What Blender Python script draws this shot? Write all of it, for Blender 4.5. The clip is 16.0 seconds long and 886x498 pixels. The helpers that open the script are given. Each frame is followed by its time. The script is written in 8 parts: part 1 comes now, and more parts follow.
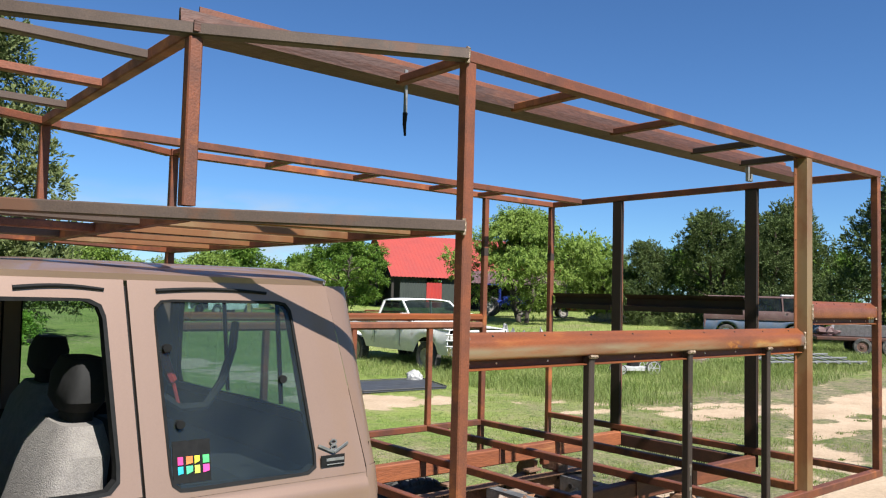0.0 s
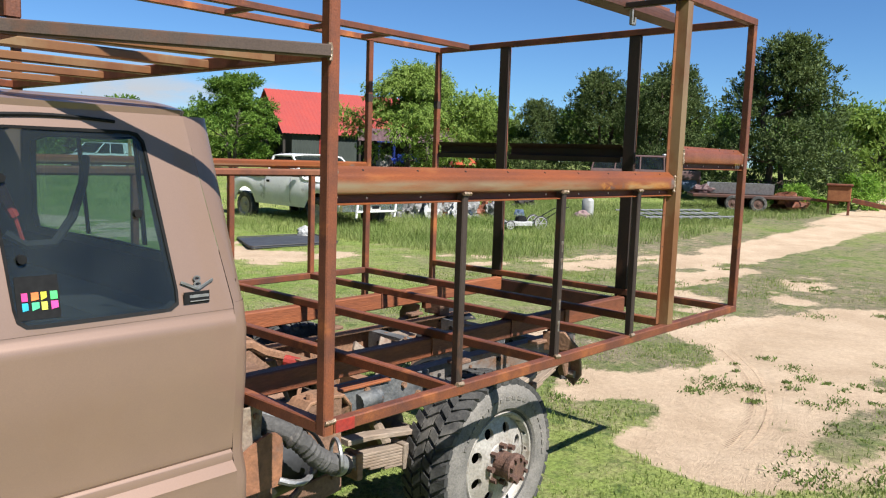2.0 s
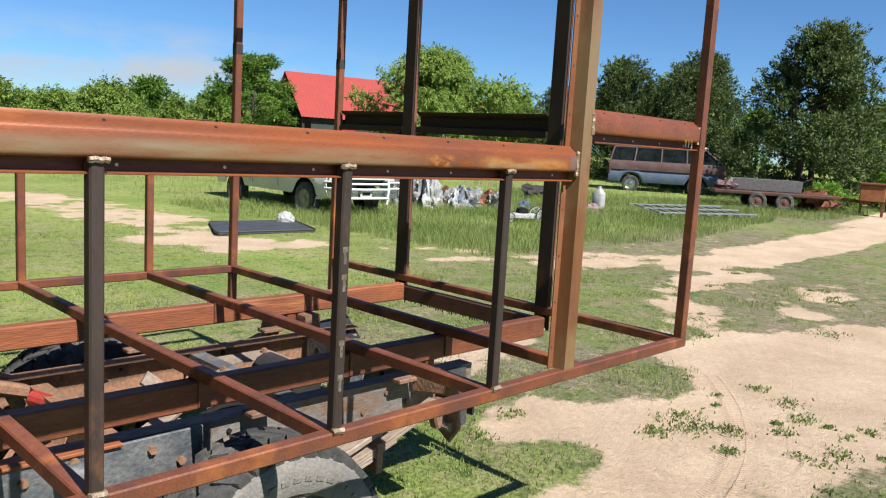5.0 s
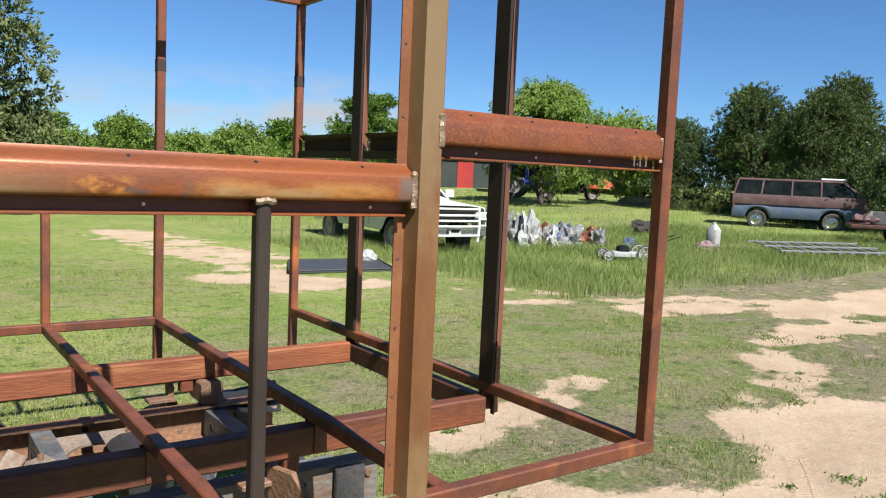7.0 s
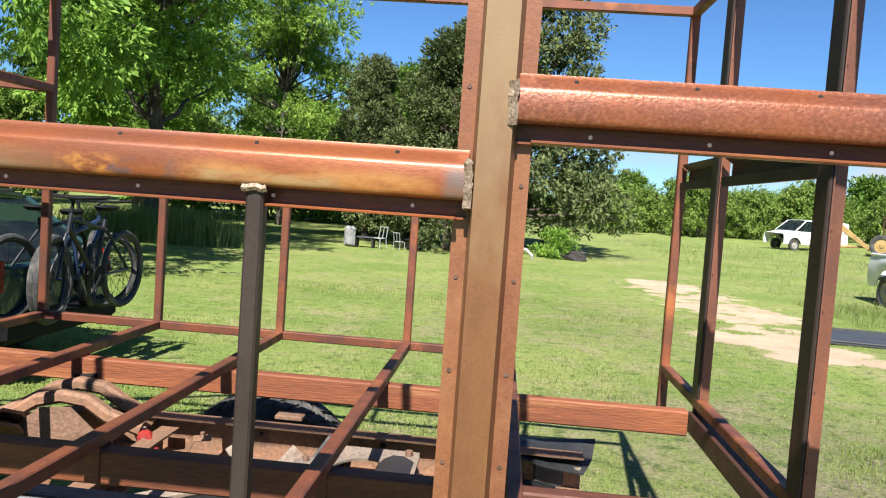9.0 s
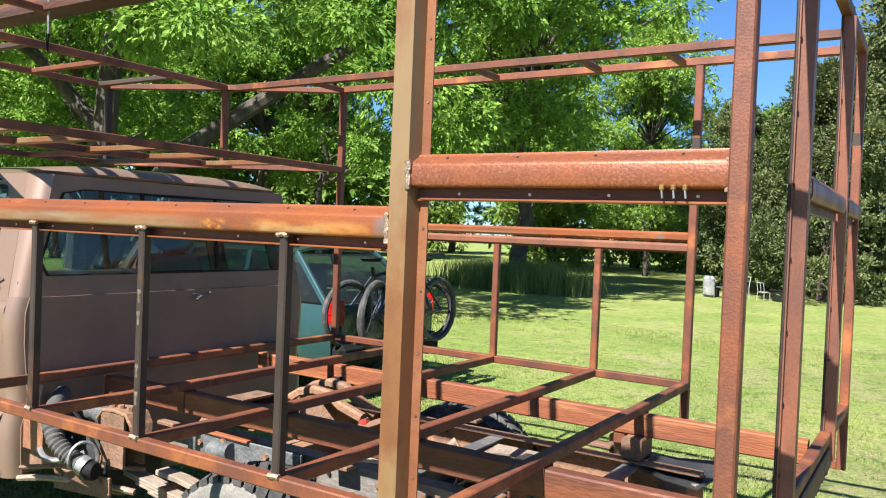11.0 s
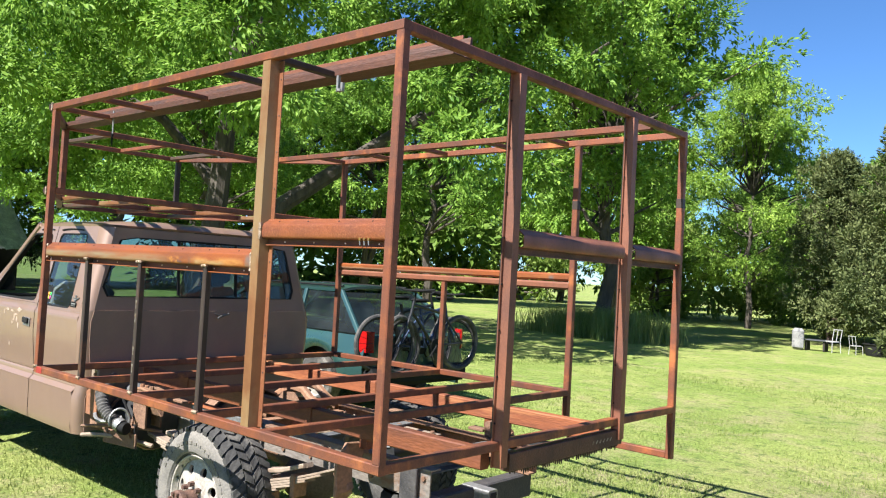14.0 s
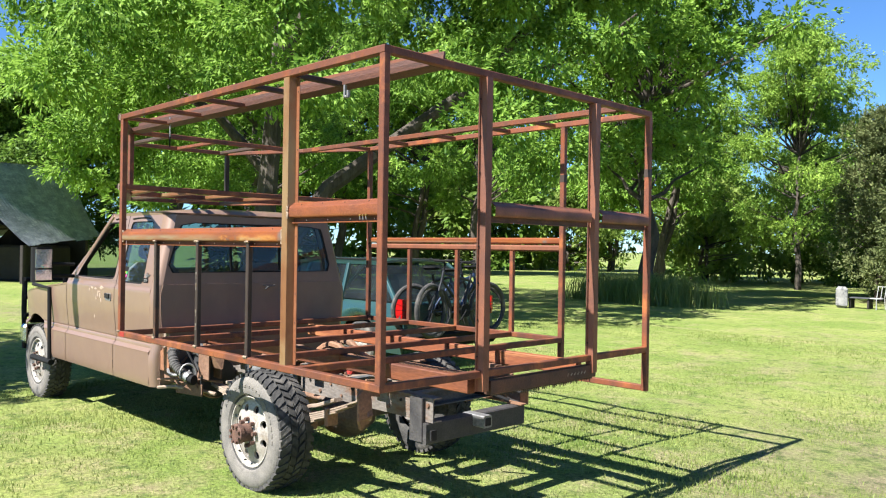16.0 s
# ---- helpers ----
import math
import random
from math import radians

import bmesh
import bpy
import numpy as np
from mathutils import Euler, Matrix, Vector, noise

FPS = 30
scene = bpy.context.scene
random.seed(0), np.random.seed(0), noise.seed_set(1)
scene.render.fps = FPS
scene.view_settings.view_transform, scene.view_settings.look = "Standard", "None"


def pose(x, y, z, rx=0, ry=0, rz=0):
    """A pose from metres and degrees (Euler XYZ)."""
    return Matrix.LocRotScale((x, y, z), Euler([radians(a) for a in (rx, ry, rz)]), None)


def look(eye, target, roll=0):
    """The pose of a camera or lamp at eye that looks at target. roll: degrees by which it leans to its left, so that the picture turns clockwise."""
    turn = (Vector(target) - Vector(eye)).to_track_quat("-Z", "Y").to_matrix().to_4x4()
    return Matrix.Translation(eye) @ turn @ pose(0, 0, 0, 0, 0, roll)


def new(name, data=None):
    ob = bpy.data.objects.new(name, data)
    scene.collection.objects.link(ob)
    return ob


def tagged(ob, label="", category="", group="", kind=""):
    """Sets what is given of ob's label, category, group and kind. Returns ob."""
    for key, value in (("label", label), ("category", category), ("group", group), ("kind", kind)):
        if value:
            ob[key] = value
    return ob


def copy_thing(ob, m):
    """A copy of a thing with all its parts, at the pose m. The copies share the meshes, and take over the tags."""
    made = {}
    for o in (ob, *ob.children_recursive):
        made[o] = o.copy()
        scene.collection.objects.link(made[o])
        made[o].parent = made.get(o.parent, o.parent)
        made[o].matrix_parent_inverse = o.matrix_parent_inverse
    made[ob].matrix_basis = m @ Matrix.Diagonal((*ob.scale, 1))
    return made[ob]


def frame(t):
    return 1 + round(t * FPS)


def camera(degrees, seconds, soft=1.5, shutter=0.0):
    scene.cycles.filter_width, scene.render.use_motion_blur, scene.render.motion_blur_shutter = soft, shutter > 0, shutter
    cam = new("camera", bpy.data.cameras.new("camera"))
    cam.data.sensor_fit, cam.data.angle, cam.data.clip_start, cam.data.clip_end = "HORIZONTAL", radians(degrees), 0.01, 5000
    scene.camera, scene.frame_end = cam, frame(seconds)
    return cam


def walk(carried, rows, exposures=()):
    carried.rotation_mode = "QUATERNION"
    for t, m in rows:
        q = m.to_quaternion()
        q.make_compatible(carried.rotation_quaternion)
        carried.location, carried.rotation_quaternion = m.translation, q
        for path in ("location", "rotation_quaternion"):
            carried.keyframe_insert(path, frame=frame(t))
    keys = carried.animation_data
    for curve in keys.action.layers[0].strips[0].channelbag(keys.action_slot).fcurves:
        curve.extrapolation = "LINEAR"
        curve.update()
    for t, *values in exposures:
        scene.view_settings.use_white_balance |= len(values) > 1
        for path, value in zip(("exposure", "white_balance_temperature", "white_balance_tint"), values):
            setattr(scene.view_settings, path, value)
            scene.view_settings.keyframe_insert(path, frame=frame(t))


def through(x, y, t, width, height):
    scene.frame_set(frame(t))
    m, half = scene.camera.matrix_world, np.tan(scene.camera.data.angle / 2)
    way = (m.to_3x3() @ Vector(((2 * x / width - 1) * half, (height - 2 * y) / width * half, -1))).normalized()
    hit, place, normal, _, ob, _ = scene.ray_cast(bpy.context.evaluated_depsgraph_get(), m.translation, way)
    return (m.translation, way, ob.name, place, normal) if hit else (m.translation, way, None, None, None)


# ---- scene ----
cam = camera(58.9, 16.0, 1.15)
PATH = [
    (0, (-1.555, -1.773, 1.856), (-0.277, -0.239, 1.974), 1.5),
    (0.5, (-1.539, -1.783, 1.828), (-0.181, -0.315, 1.838), 2.1),
    (1, (-1.516, -1.789, 1.806), (-0.102, -0.38, 1.695), 2.4),
    (1.5, (-1.489, -1.797, 1.788), (-0.041, -0.429, 1.608), 2.2),
    (2, (-1.448, -1.774, 1.777), (0.022, -0.437, 1.546), 1.9),
    (2.5, (-1.323, -1.653, 1.745), (0.167, -0.347, 1.47), 2.8),
    (3, (-1.154, -1.549, 1.754), (0.376, -0.297, 1.455), 2.5),
    (3.5, (-0.884, -1.551, 1.733), (0.664, -0.321, 1.433), 3.3),
    (6, (0.602, -1.453, 1.72), (1.914, 0.04, 1.492), 2.9),
    (6.5, (0.904, -1.396, 1.732), (2.19, 0.121, 1.52), 2.3),
    (7, (1.231, -1.442, 1.721), (2.401, 0.17, 1.535), 2.6),
    (7.5, (1.526, -1.398, 1.705), (2.517, 0.33, 1.52), 2.5),
    (8, (1.772, -1.257, 1.695), (2.447, 0.619, 1.53), 3.0),
    (8.5, (2.012, -1.225, 1.667), (2.173, 0.764, 1.53), 3.6),
    (9, (2.263, -1.273, 1.656), (2.111, 0.718, 1.534), 4.1),
    (9.5, (2.484, -1.436, 1.697), (2.123, 0.529, 1.598), 1.3),
    (10, (2.789, -1.484, 1.696), (2.14, 0.407, 1.643), 0.4),
    (12.5, (4.271, -1.785, 1.663), (2.922, -0.309, 1.626), 3.2),
    (13, (4.571, -1.746, 1.673), (3.185, -0.304, 1.703), 2.4),
    (13.5, (4.832, -1.891, 1.686), (3.495, -0.406, 1.754), 2.4),
    (14, (5.105, -2.011, 1.675), (3.781, -0.514, 1.741), 3.2),
    (14.5, (5.391, -2.101, 1.638), (4.067, -0.603, 1.699), 3.1),
    (15, (5.574, -2.231, 1.638), (4.25, -0.733, 1.687), 1.5),
    (15.5, (5.755, -2.392, 1.638), (4.41, -0.911, 1.648), 0.9),
    (16, (5.949, -2.425, 1.634), (4.526, -1.02, 1.633), 0.9),
]
EXPOSURES = [(0, 1.10), (3.5, 0.99), (7.5, 1.00), (8.5, 1.20), (9.5, 1.40), (10.2, 1.60), (16, 1.68)]
walk(cam, [(t, look(eye, target, roll)) for t, eye, target, roll in PATH], EXPOSURES)

# world and sun
world = bpy.data.worlds.new("sky")
scene.world = world
world.use_nodes = True
wn = world.node_tree.nodes
sky = wn.new("ShaderNodeTexSky")
sky.sky_type = "NISHITA"
sky.sun_disc = False
sky.sun_elevation = radians(48.5)
sky.sun_rotation = radians(183)
sky.altitude = 1500
sky.air_density, sky.dust_density, sky.ozone_density = 1.0, 0.0, 2.5
tint = wn.new("ShaderNodeMix")
tint.data_type, tint.blend_type = "RGBA", "MULTIPLY"
tint.inputs[0].default_value = 1.0
tint.inputs[7].default_value = (0.62, 0.93, 1.25, 1)
world.node_tree.links.new(sky.outputs[0], tint.inputs[6])
world.node_tree.links.new(tint.outputs[2], wn["Background"].inputs[0])
wn["Background"].inputs[1].default_value = 0.049
sun = new("sun", bpy.data.lights.new("sun", "SUN"))
sun.data.energy, sun.data.angle, sun.data.color = 5.0, radians(0.5), (0.97, 0.95, 0.92)
sun.matrix_world = look((-0.06, -0.66, 0.749), (0, 0, 0))

# ---- building helpers ----


def mesh_of(bm, name, smooth=False):
    me = bpy.data.meshes.new(name)
    bmesh.ops.recalc_face_normals(bm, faces=bm.faces)
    bm.to_mesh(me)
    bm.free()
    if smooth:
        me.shade_smooth()
        me.set_sharp_from_angle(angle=radians(35))
    return me


def part(name, bm, material, parent=None, label="", smooth=False):
    """Link a bmesh as one mesh object under a thing or a part."""
    ob = new(name, mesh_of(bm, name, smooth))
    ob.data.materials.append(material)
    if parent is not None:
        ob.parent = parent
    return tagged(ob, label)


def thing(name, label, category, group="", at=(0, 0, 0), rz=0):
    ob = new(name)
    ob.empty_display_size = 0.2
    ob.matrix_basis = pose(*at, 0, 0, rz)
    return tagged(ob, label, category, group)


def raw(name, verts, faces, material, parent=None, label="", smooth=False):
    """A mesh from numpy arrays of vertices and of triangles or quads."""
    me = bpy.data.meshes.new(name)
    n, k = faces.shape
    me.vertices.add(len(verts))
    me.vertices.foreach_set("co", np.asarray(verts, np.float32).ravel())
    me.loops.add(n * k)
    me.loops.foreach_set("vertex_index", np.asarray(faces, np.int32).ravel())
    me.polygons.add(n)
    me.polygons.foreach_set("loop_start", np.arange(0, n * k, k, dtype=np.int32))
    me.update(calc_edges=True)
    if smooth:
        me.shade_smooth()
    me.materials.append(material)
    ob = new(name, me)
    if parent is not None:
        ob.parent = parent
    return tagged(ob, label)


def bar(bm, a, b, profile, up=(0, 0, 1), taper=1.0):
    """Sweep a closed 2D outline (across, up) from a to b, with end caps."""
    a, b = Vector(a), Vector(b)
    d = (b - a).normalized()
    u = Vector(up)
    if abs(d.dot(u)) > 0.99:
        u = Vector((0, 1, 0))
    s = d.cross(u).normalized()
    u = s.cross(d)
    rings = []
    for p, k in ((a, 1.0), (b, taper)):
        rings.append([bm.verts.new(p + s * (x * k) + u * (y * k)) for x, y in profile])
    n = len(profile)
    for i in range(n):
        bm.faces.new((rings[0][i], rings[0][(i + 1) % n], rings[1][(i + 1) % n], rings[1][i]))
    bm.faces.new(rings[0][::-1])
    bm.faces.new(rings[1])
    return bm


def rect(w, h, c=0.004):
    """An outline of a box section with eased corners."""
    w, h = w / 2, h / 2
    return [(-w + c, -h), (w - c, -h), (w, -h + c), (w, h - c), (w - c, h), (-w + c, h), (-w, h - c), (-w, -h + c)]


def ring(r, n=12):
    return [(r * math.cos(2 * math.pi * i / n), r * math.sin(2 * math.pi * i / n)) for i in range(n)]


def tube_along(bm, pts, r, n=8, r_end=None):
    """A round rod through points, with its radius running from r to r_end."""
    pts = [Vector(p) for p in pts]
    r_end = r if r_end is None else r_end
    rows, last = [], None
    for i, p in enumerate(pts):
        d = (pts[min(i + 1, len(pts) - 1)] - pts[max(i - 1, 0)]).normalized()
        s = d.cross(last if last is not None else (Vector((0, 0, 1)) if abs(d.z) < 0.9 else Vector((1, 0, 0))))
        if s.length < 1e-4:
            s = d.orthogonal()
        s.normalize()
        u = s.cross(d)
        last = u
        k = r + (r_end - r) * i / max(1, len(pts) - 1)
        rows.append([bm.verts.new(p + s * (k * math.cos(6.2832 * j / n)) + u * (k * math.sin(6.2832 * j / n))) for j in range(n)])
    for a, b in zip(rows, rows[1:]):
        for j in range(n):
            bm.faces.new((a[j], a[(j + 1) % n], b[(j + 1) % n], b[j]))
    bm.faces.new(rows[0][::-1])
    bm.faces.new(rows[-1])
    return bm


def box(bm, lo, hi, c=0.006):
    """A block between two corners, with bevelled edges."""
    lo, hi = Vector(lo), Vector(hi)
    res = bmesh.ops.create_cube(bm, size=1.0)
    for v in res["verts"]:
        v.co = Vector((lo[i] + (hi[i] - lo[i]) * (v.co[i] + 0.5) for i in range(3)))
    if c:
        edges = list({e for v in res["verts"] for e in v.link_edges})
        bmesh.ops.bevel(bm, geom=edges, offset=c, segments=1, affect="EDGES")
    return bm


def lathe(bm, profile, centre, axis="y", n=32):
    """Turn an open outline (radius, along) round an axis through centre."""
    c = Vector(centre)
    rows = []
    for i in range(n):
        a = 2 * math.pi * i / n
        row = []
        for r, t in profile:
            p = {"y": (r * math.cos(a), t, r * math.sin(a)), "x": (t, r * math.cos(a), r * math.sin(a)), "z": (r * math.cos(a), r * math.sin(a), t)}[axis]
            row.append(bm.verts.new(c + Vector(p)))
        rows.append(row)
    for i in range(n):
        a, b = rows[i], rows[(i + 1) % n]
        for j in range(len(profile) - 1):
            bm.faces.new((a[j], a[j + 1], b[j + 1], b[j]))
    return bm


def bridge(bm, outer, inner):
    """Quads between two closed loops with the same number of points."""
    o = [bm.verts.new(p) for p in outer]
    i = [bm.verts.new(p) for p in inner]
    n = len(o)
    for k in range(n):
        bm.faces.new((o[k], o[(k + 1) % n], i[(k + 1) % n], i[k]))
    return bm


def round_loop(corners, r, per=5):
    """A closed 2D loop through corners with rounded turns."""
    out, n = [], len(corners)
    for i in range(n):
        p, a, b = Vector(corners[i]), Vector(corners[i - 1]), Vector(corners[(i + 1) % n])
        da, db = (a - p).normalized(), (b - p).normalized()
        s, e = p + da * r, p + db * r
        for j in range(per):
            t = j / (per - 1)
            out.append((1 - t) ** 2 * s + 2 * t * (1 - t) * p + t * t * e)
    return out


def grid_mesh(bm, rows):
    """A sheet of quads through rows of points."""
    vs = [[bm.verts.new(p) for p in row] for row in rows]
    for a, b in zip(vs, vs[1:]):
        for j in range(len(a) - 1):
            bm.faces.new((a[j], a[j + 1], b[j + 1], b[j]))
    return bm


def thicken(bm, t):
    bmesh.ops.recalc_face_normals(bm, faces=bm.faces)
    bmesh.ops.solidify(bm, geom=list(bm.faces), thickness=t)
    return bm


# ---- materials ----


ALB = 0.66


def paint(c):
    """A base colour, held to what sunlit surfaces outdoors give back."""
    return tuple(v * ALB for v in c)


def material(name, base, base2=None, scale=8.0, rough=0.7, metal=0.0, bump=0.15, fine=60.0, spots=None, spot_scale=3.0, spot_at=0.58, spot_soft=0.08, rough2=None, per_object=0.0, island=0.0, stretch=(1, 1, 1), spec=0.5, coat=0.0, grain=0.28):
    """A two-scale procedural surface: broad variation between two colours, fine grain, and patches of a third colour."""
    base2 = base2 or tuple(c * 0.75 for c in base)
    if metal < 0.9:
        base, base2, spots = paint(base), paint(base2), spots and paint(spots)
    m = bpy.data.materials.new(name)
    m.use_nodes = True
    nt = m.node_tree
    N, L = nt.nodes, nt.links
    b = N["Principled BSDF"]
    co = N.new("ShaderNodeTexCoord")
    mp = N.new("ShaderNodeMapping")
    mp.inputs["Scale"].default_value = stretch
    L.new(co.outputs["Object"], mp.inputs[0])
    n1 = N.new("ShaderNodeTexNoise")
    n1.inputs["Scale"].default_value, n1.inputs["Detail"].default_value, n1.inputs["Roughness"].default_value = scale, 6, 0.62
    L.new(mp.outputs[0], n1.inputs["Vector"])
    n2 = N.new("ShaderNodeTexNoise")
    n2.inputs["Scale"].default_value, n2.inputs["Detail"].default_value = fine, 4
    L.new(mp.outputs[0], n2.inputs["Vector"])
    r1 = N.new("ShaderNodeMapRange")
    r1.inputs["From Min"].default_value, r1.inputs["From Max"].default_value = 0.36, 0.64
    L.new(n1.outputs["Fac"], r1.inputs["Value"])
    mix = N.new("ShaderNodeMix")
    mix.data_type = "RGBA"
    mix.inputs[6].default_value, mix.inputs[7].default_value = (*base, 1), (*base2, 1)
    L.new(r1.outputs[0], mix.inputs[0])
    col = mix.outputs[2]
    g = N.new("ShaderNodeMix")
    g.data_type, g.blend_type = "RGBA", "MULTIPLY"
    gr = N.new("ShaderNodeMapRange")
    gr.inputs["From Min"].default_value, gr.inputs["From Max"].default_value, gr.inputs["To Min"].default_value, gr.inputs["To Max"].default_value = 0.3, 0.7, 1 - grain, 1 + grain * 0.43
    L.new(n2.outputs["Fac"], gr.inputs["Value"])
    g.inputs[0].default_value = 1.0
    L.new(col, g.inputs[6])
    L.new(gr.outputs[0], g.inputs[7])
    col = g.outputs[2]
    if spots:
        n3 = N.new("ShaderNodeTexNoise")
        n3.inputs["Scale"].default_value, n3.inputs["Detail"].default_value, n3.inputs["Roughness"].default_value = spot_scale, 8, 0.65
        ofs = N.new("ShaderNodeVectorMath")
        ofs.inputs[1].default_value = (7.3, 2.1, 4.7)
        L.new(mp.outputs[0], ofs.inputs[0])
        L.new(ofs.outputs[0], n3.inputs["Vector"])
        r3 = N.new("ShaderNodeMapRange")
        r3.inputs["From Min"].default_value, r3.inputs["From Max"].default_value = spot_at, spot_at + spot_soft
        L.new(n3.outputs["Fac"], r3.inputs["Value"])
        s = N.new("ShaderNodeMix")
        s.data_type = "RGBA"
        L.new(r3.outputs[0], s.inputs[0])
        L.new(col, s.inputs[6])
        s.inputs[7].default_value = (*spots, 1)
        col = s.outputs[2]
    if per_object or island:
        src = N.new("ShaderNodeObjectInfo").outputs["Random"] if per_object else N.new("ShaderNodeNewGeometry").outputs["Random Per Island"]
        rr = N.new("ShaderNodeMapRange")
        k = per_object or island
        rr.inputs["To Min"].default_value, rr.inputs["To Max"].default_value = 1 - k, 1 + k
        L.new(src, rr.inputs["Value"])
        v = N.new("ShaderNodeMix")
        v.data_type, v.blend_type = "RGBA", "MULTIPLY"
        v.inputs[0].default_value = 1.0
        L.new(col, v.inputs[6])
        L.new(rr.outputs[0], v.inputs[7])
        col = v.outputs[2]
    L.new(col, b.inputs["Base Color"])
    ro = N.new("ShaderNodeMapRange")
    ro.inputs["From Min"].default_value, ro.inputs["From Max"].default_value = 0.3, 0.7
    ro.inputs["To Min"].default_value, ro.inputs["To Max"].default_value = rough, rough2 if rough2 is not None else min(1, rough + 0.15)
    L.new(n1.outputs["Fac"], ro.inputs["Value"])
    L.new(ro.outputs[0], b.inputs["Roughness"])
    b.inputs["Metallic"].default_value = metal
    b.inputs["Specular IOR Level"].default_value = spec
    b.inputs["Coat Weight"].default_value = coat
    if bump:
        bp = N.new("ShaderNodeBump")
        bp.inputs["Strength"].default_value, bp.inputs["Distance"].default_value = bump, 0.01
        L.new(n2.outputs["Fac"], bp.inputs["Height"])
        L.new(bp.outputs[0], b.inputs["Normal"])
    return m


def glass(name, tint, clear=0.7, rough=0.02, gloss=0.82, dust=0.035):
    """A thin pane: clear, tinted, with a gloss that grows at grazing angles."""
    m = bpy.data.materials.new(name)
    m.use_nodes = True
    N, L = m.node_tree.nodes, m.node_tree.links
    N.remove(N["Principled BSDF"])
    t = N.new("ShaderNodeBsdfTransparent")
    t.inputs[0].default_value = (*(c * clear for c in tint), 1)
    g = N.new("ShaderNodeBsdfGlossy")
    g.inputs["Roughness"].default_value = rough
    f = N.new("ShaderNodeLayerWeight")
    f.inputs[0].default_value = 0.5
    pw = N.new("ShaderNodeMath")
    pw.operation = "POWER"
    pw.inputs[1].default_value = 4.0
    L.new(f.outputs["Facing"], pw.inputs[0])
    ml = N.new("ShaderNodeMath")
    ml.operation = "MULTIPLY_ADD"
    ml.inputs[1].default_value, ml.inputs[2].default_value = gloss, 0.055 * gloss
    L.new(pw.outputs[0], ml.inputs[0])
    mx = N.new("ShaderNodeMixShader")
    L.new(ml.outputs[0], mx.inputs[0])
    L.new(t.outputs[0], mx.inputs[1])
    L.new(g.outputs[0], mx.inputs[2])
    # a thin film of dust, heavier in drifts
    co = N.new("ShaderNodeTexCoord")
    nz = N.new("ShaderNodeTexNoise")
    nz.inputs["Scale"].default_value, nz.inputs["Detail"].default_value = 3.5, 6
    L.new(co.outputs["Object"], nz.inputs["Vector"])
    mr = N.new("ShaderNodeMapRange")
    mr.inputs["From Min"].default_value, mr.inputs["From Max"].default_value = 0.35, 0.75
    mr.inputs["To Min"].default_value, mr.inputs["To Max"].default_value = dust * 0.5, dust * 1.8
    L.new(nz.outputs["Fac"], mr.inputs["Value"])
    df = N.new("ShaderNodeBsdfDiffuse")
    df.inputs[0].default_value = (0.28, 0.33, 0.31, 1)
    dx = N.new("ShaderNodeMixShader")
    L.new(mr.outputs[0], dx.inputs[0])
    L.new(mx.outputs[0], dx.inputs[1])
    L.new(df.outputs[0], dx.inputs[2])
    L.new(dx.outputs[0], N["Material Output"].inputs[0])
    return m


def leafy(name, base, base2, through=0.35, scale=0.35, rough=0.55):
    """Foliage: two greens in broad drifts and leaf by leaf, letting light through."""
    m = bpy.data.materials.new(name)
    m.use_nodes = True
    N, L = m.node_tree.nodes, m.node_tree.links
    b = N["Principled BSDF"]
    co = N.new("ShaderNodeTexCoord")
    n = N.new("ShaderNodeTexNoise")
    n.inputs["Scale"].default_value, n.inputs["Detail"].default_value = scale, 3
    L.new(co.outputs["Object"], n.inputs["Vector"])
    geo = N.new("ShaderNodeNewGeometry")
    add = N.new("ShaderNodeMath")
    add.operation = "MULTIPLY_ADD"
    L.new(geo.outputs["Random Per Island"], add.inputs[0])
    add.inputs[1].default_value = 0.5
    L.new(n.outputs["Fac"], add.inputs[2])
    r = N.new("ShaderNodeMapRange")
    r.inputs["From Min"].default_value, r.inputs["From Max"].default_value = 0.4, 1.1
    L.new(add.outputs[0], r.inputs["Value"])
    mix = N.new("ShaderNodeMix")
    mix.data_type = "RGBA"
    mix.inputs[6].default_value, mix.inputs[7].default_value = (*paint(base), 1), (*paint(base2), 1)
    L.new(r.outputs[0], mix.inputs[0])
    L.new(mix.outputs[2], b.inputs["Base Color"])
    b.inputs["Roughness"].default_value = rough
    b.inputs["Specular IOR Level"].default_value = 0.2
    t = N.new("ShaderNodeBsdfTranslucent")
    L.new(mix.outputs[2], t.inputs[0])
    ms = N.new("ShaderNodeMixShader")
    ms.inputs[0].default_value = through
    L.new(b.outputs[0], ms.inputs[1])
    L.new(t.outputs[0], ms.inputs[2])
    L.new(ms.outputs[0], N["Material Output"].inputs[0])
    return m


RUST = material("rusted_tube_steel", (0.31, 0.094, 0.040), (0.165, 0.058, 0.033), 7, 0.44, 0.15, 0.14, 180, spots=(0.50, 0.165, 0.048), spot_scale=5, spot_at=0.55, spot_soft=0.16, per_object=0.16, rough2=0.68)
RUST_BELT = material("orange_rusted_sheet_steel", (0.50, 0.138, 0.037), (0.27, 0.088, 0.040), 3.2, 0.30, 0.3, 0.05, 260, spots=(0.50, 0.17, 0.05), spot_scale=4.6, spot_at=0.56, spot_soft=0.08, per_object=0.05, stretch=(0.35, 1.3, 1.5), rough2=0.48, grain=0.2)


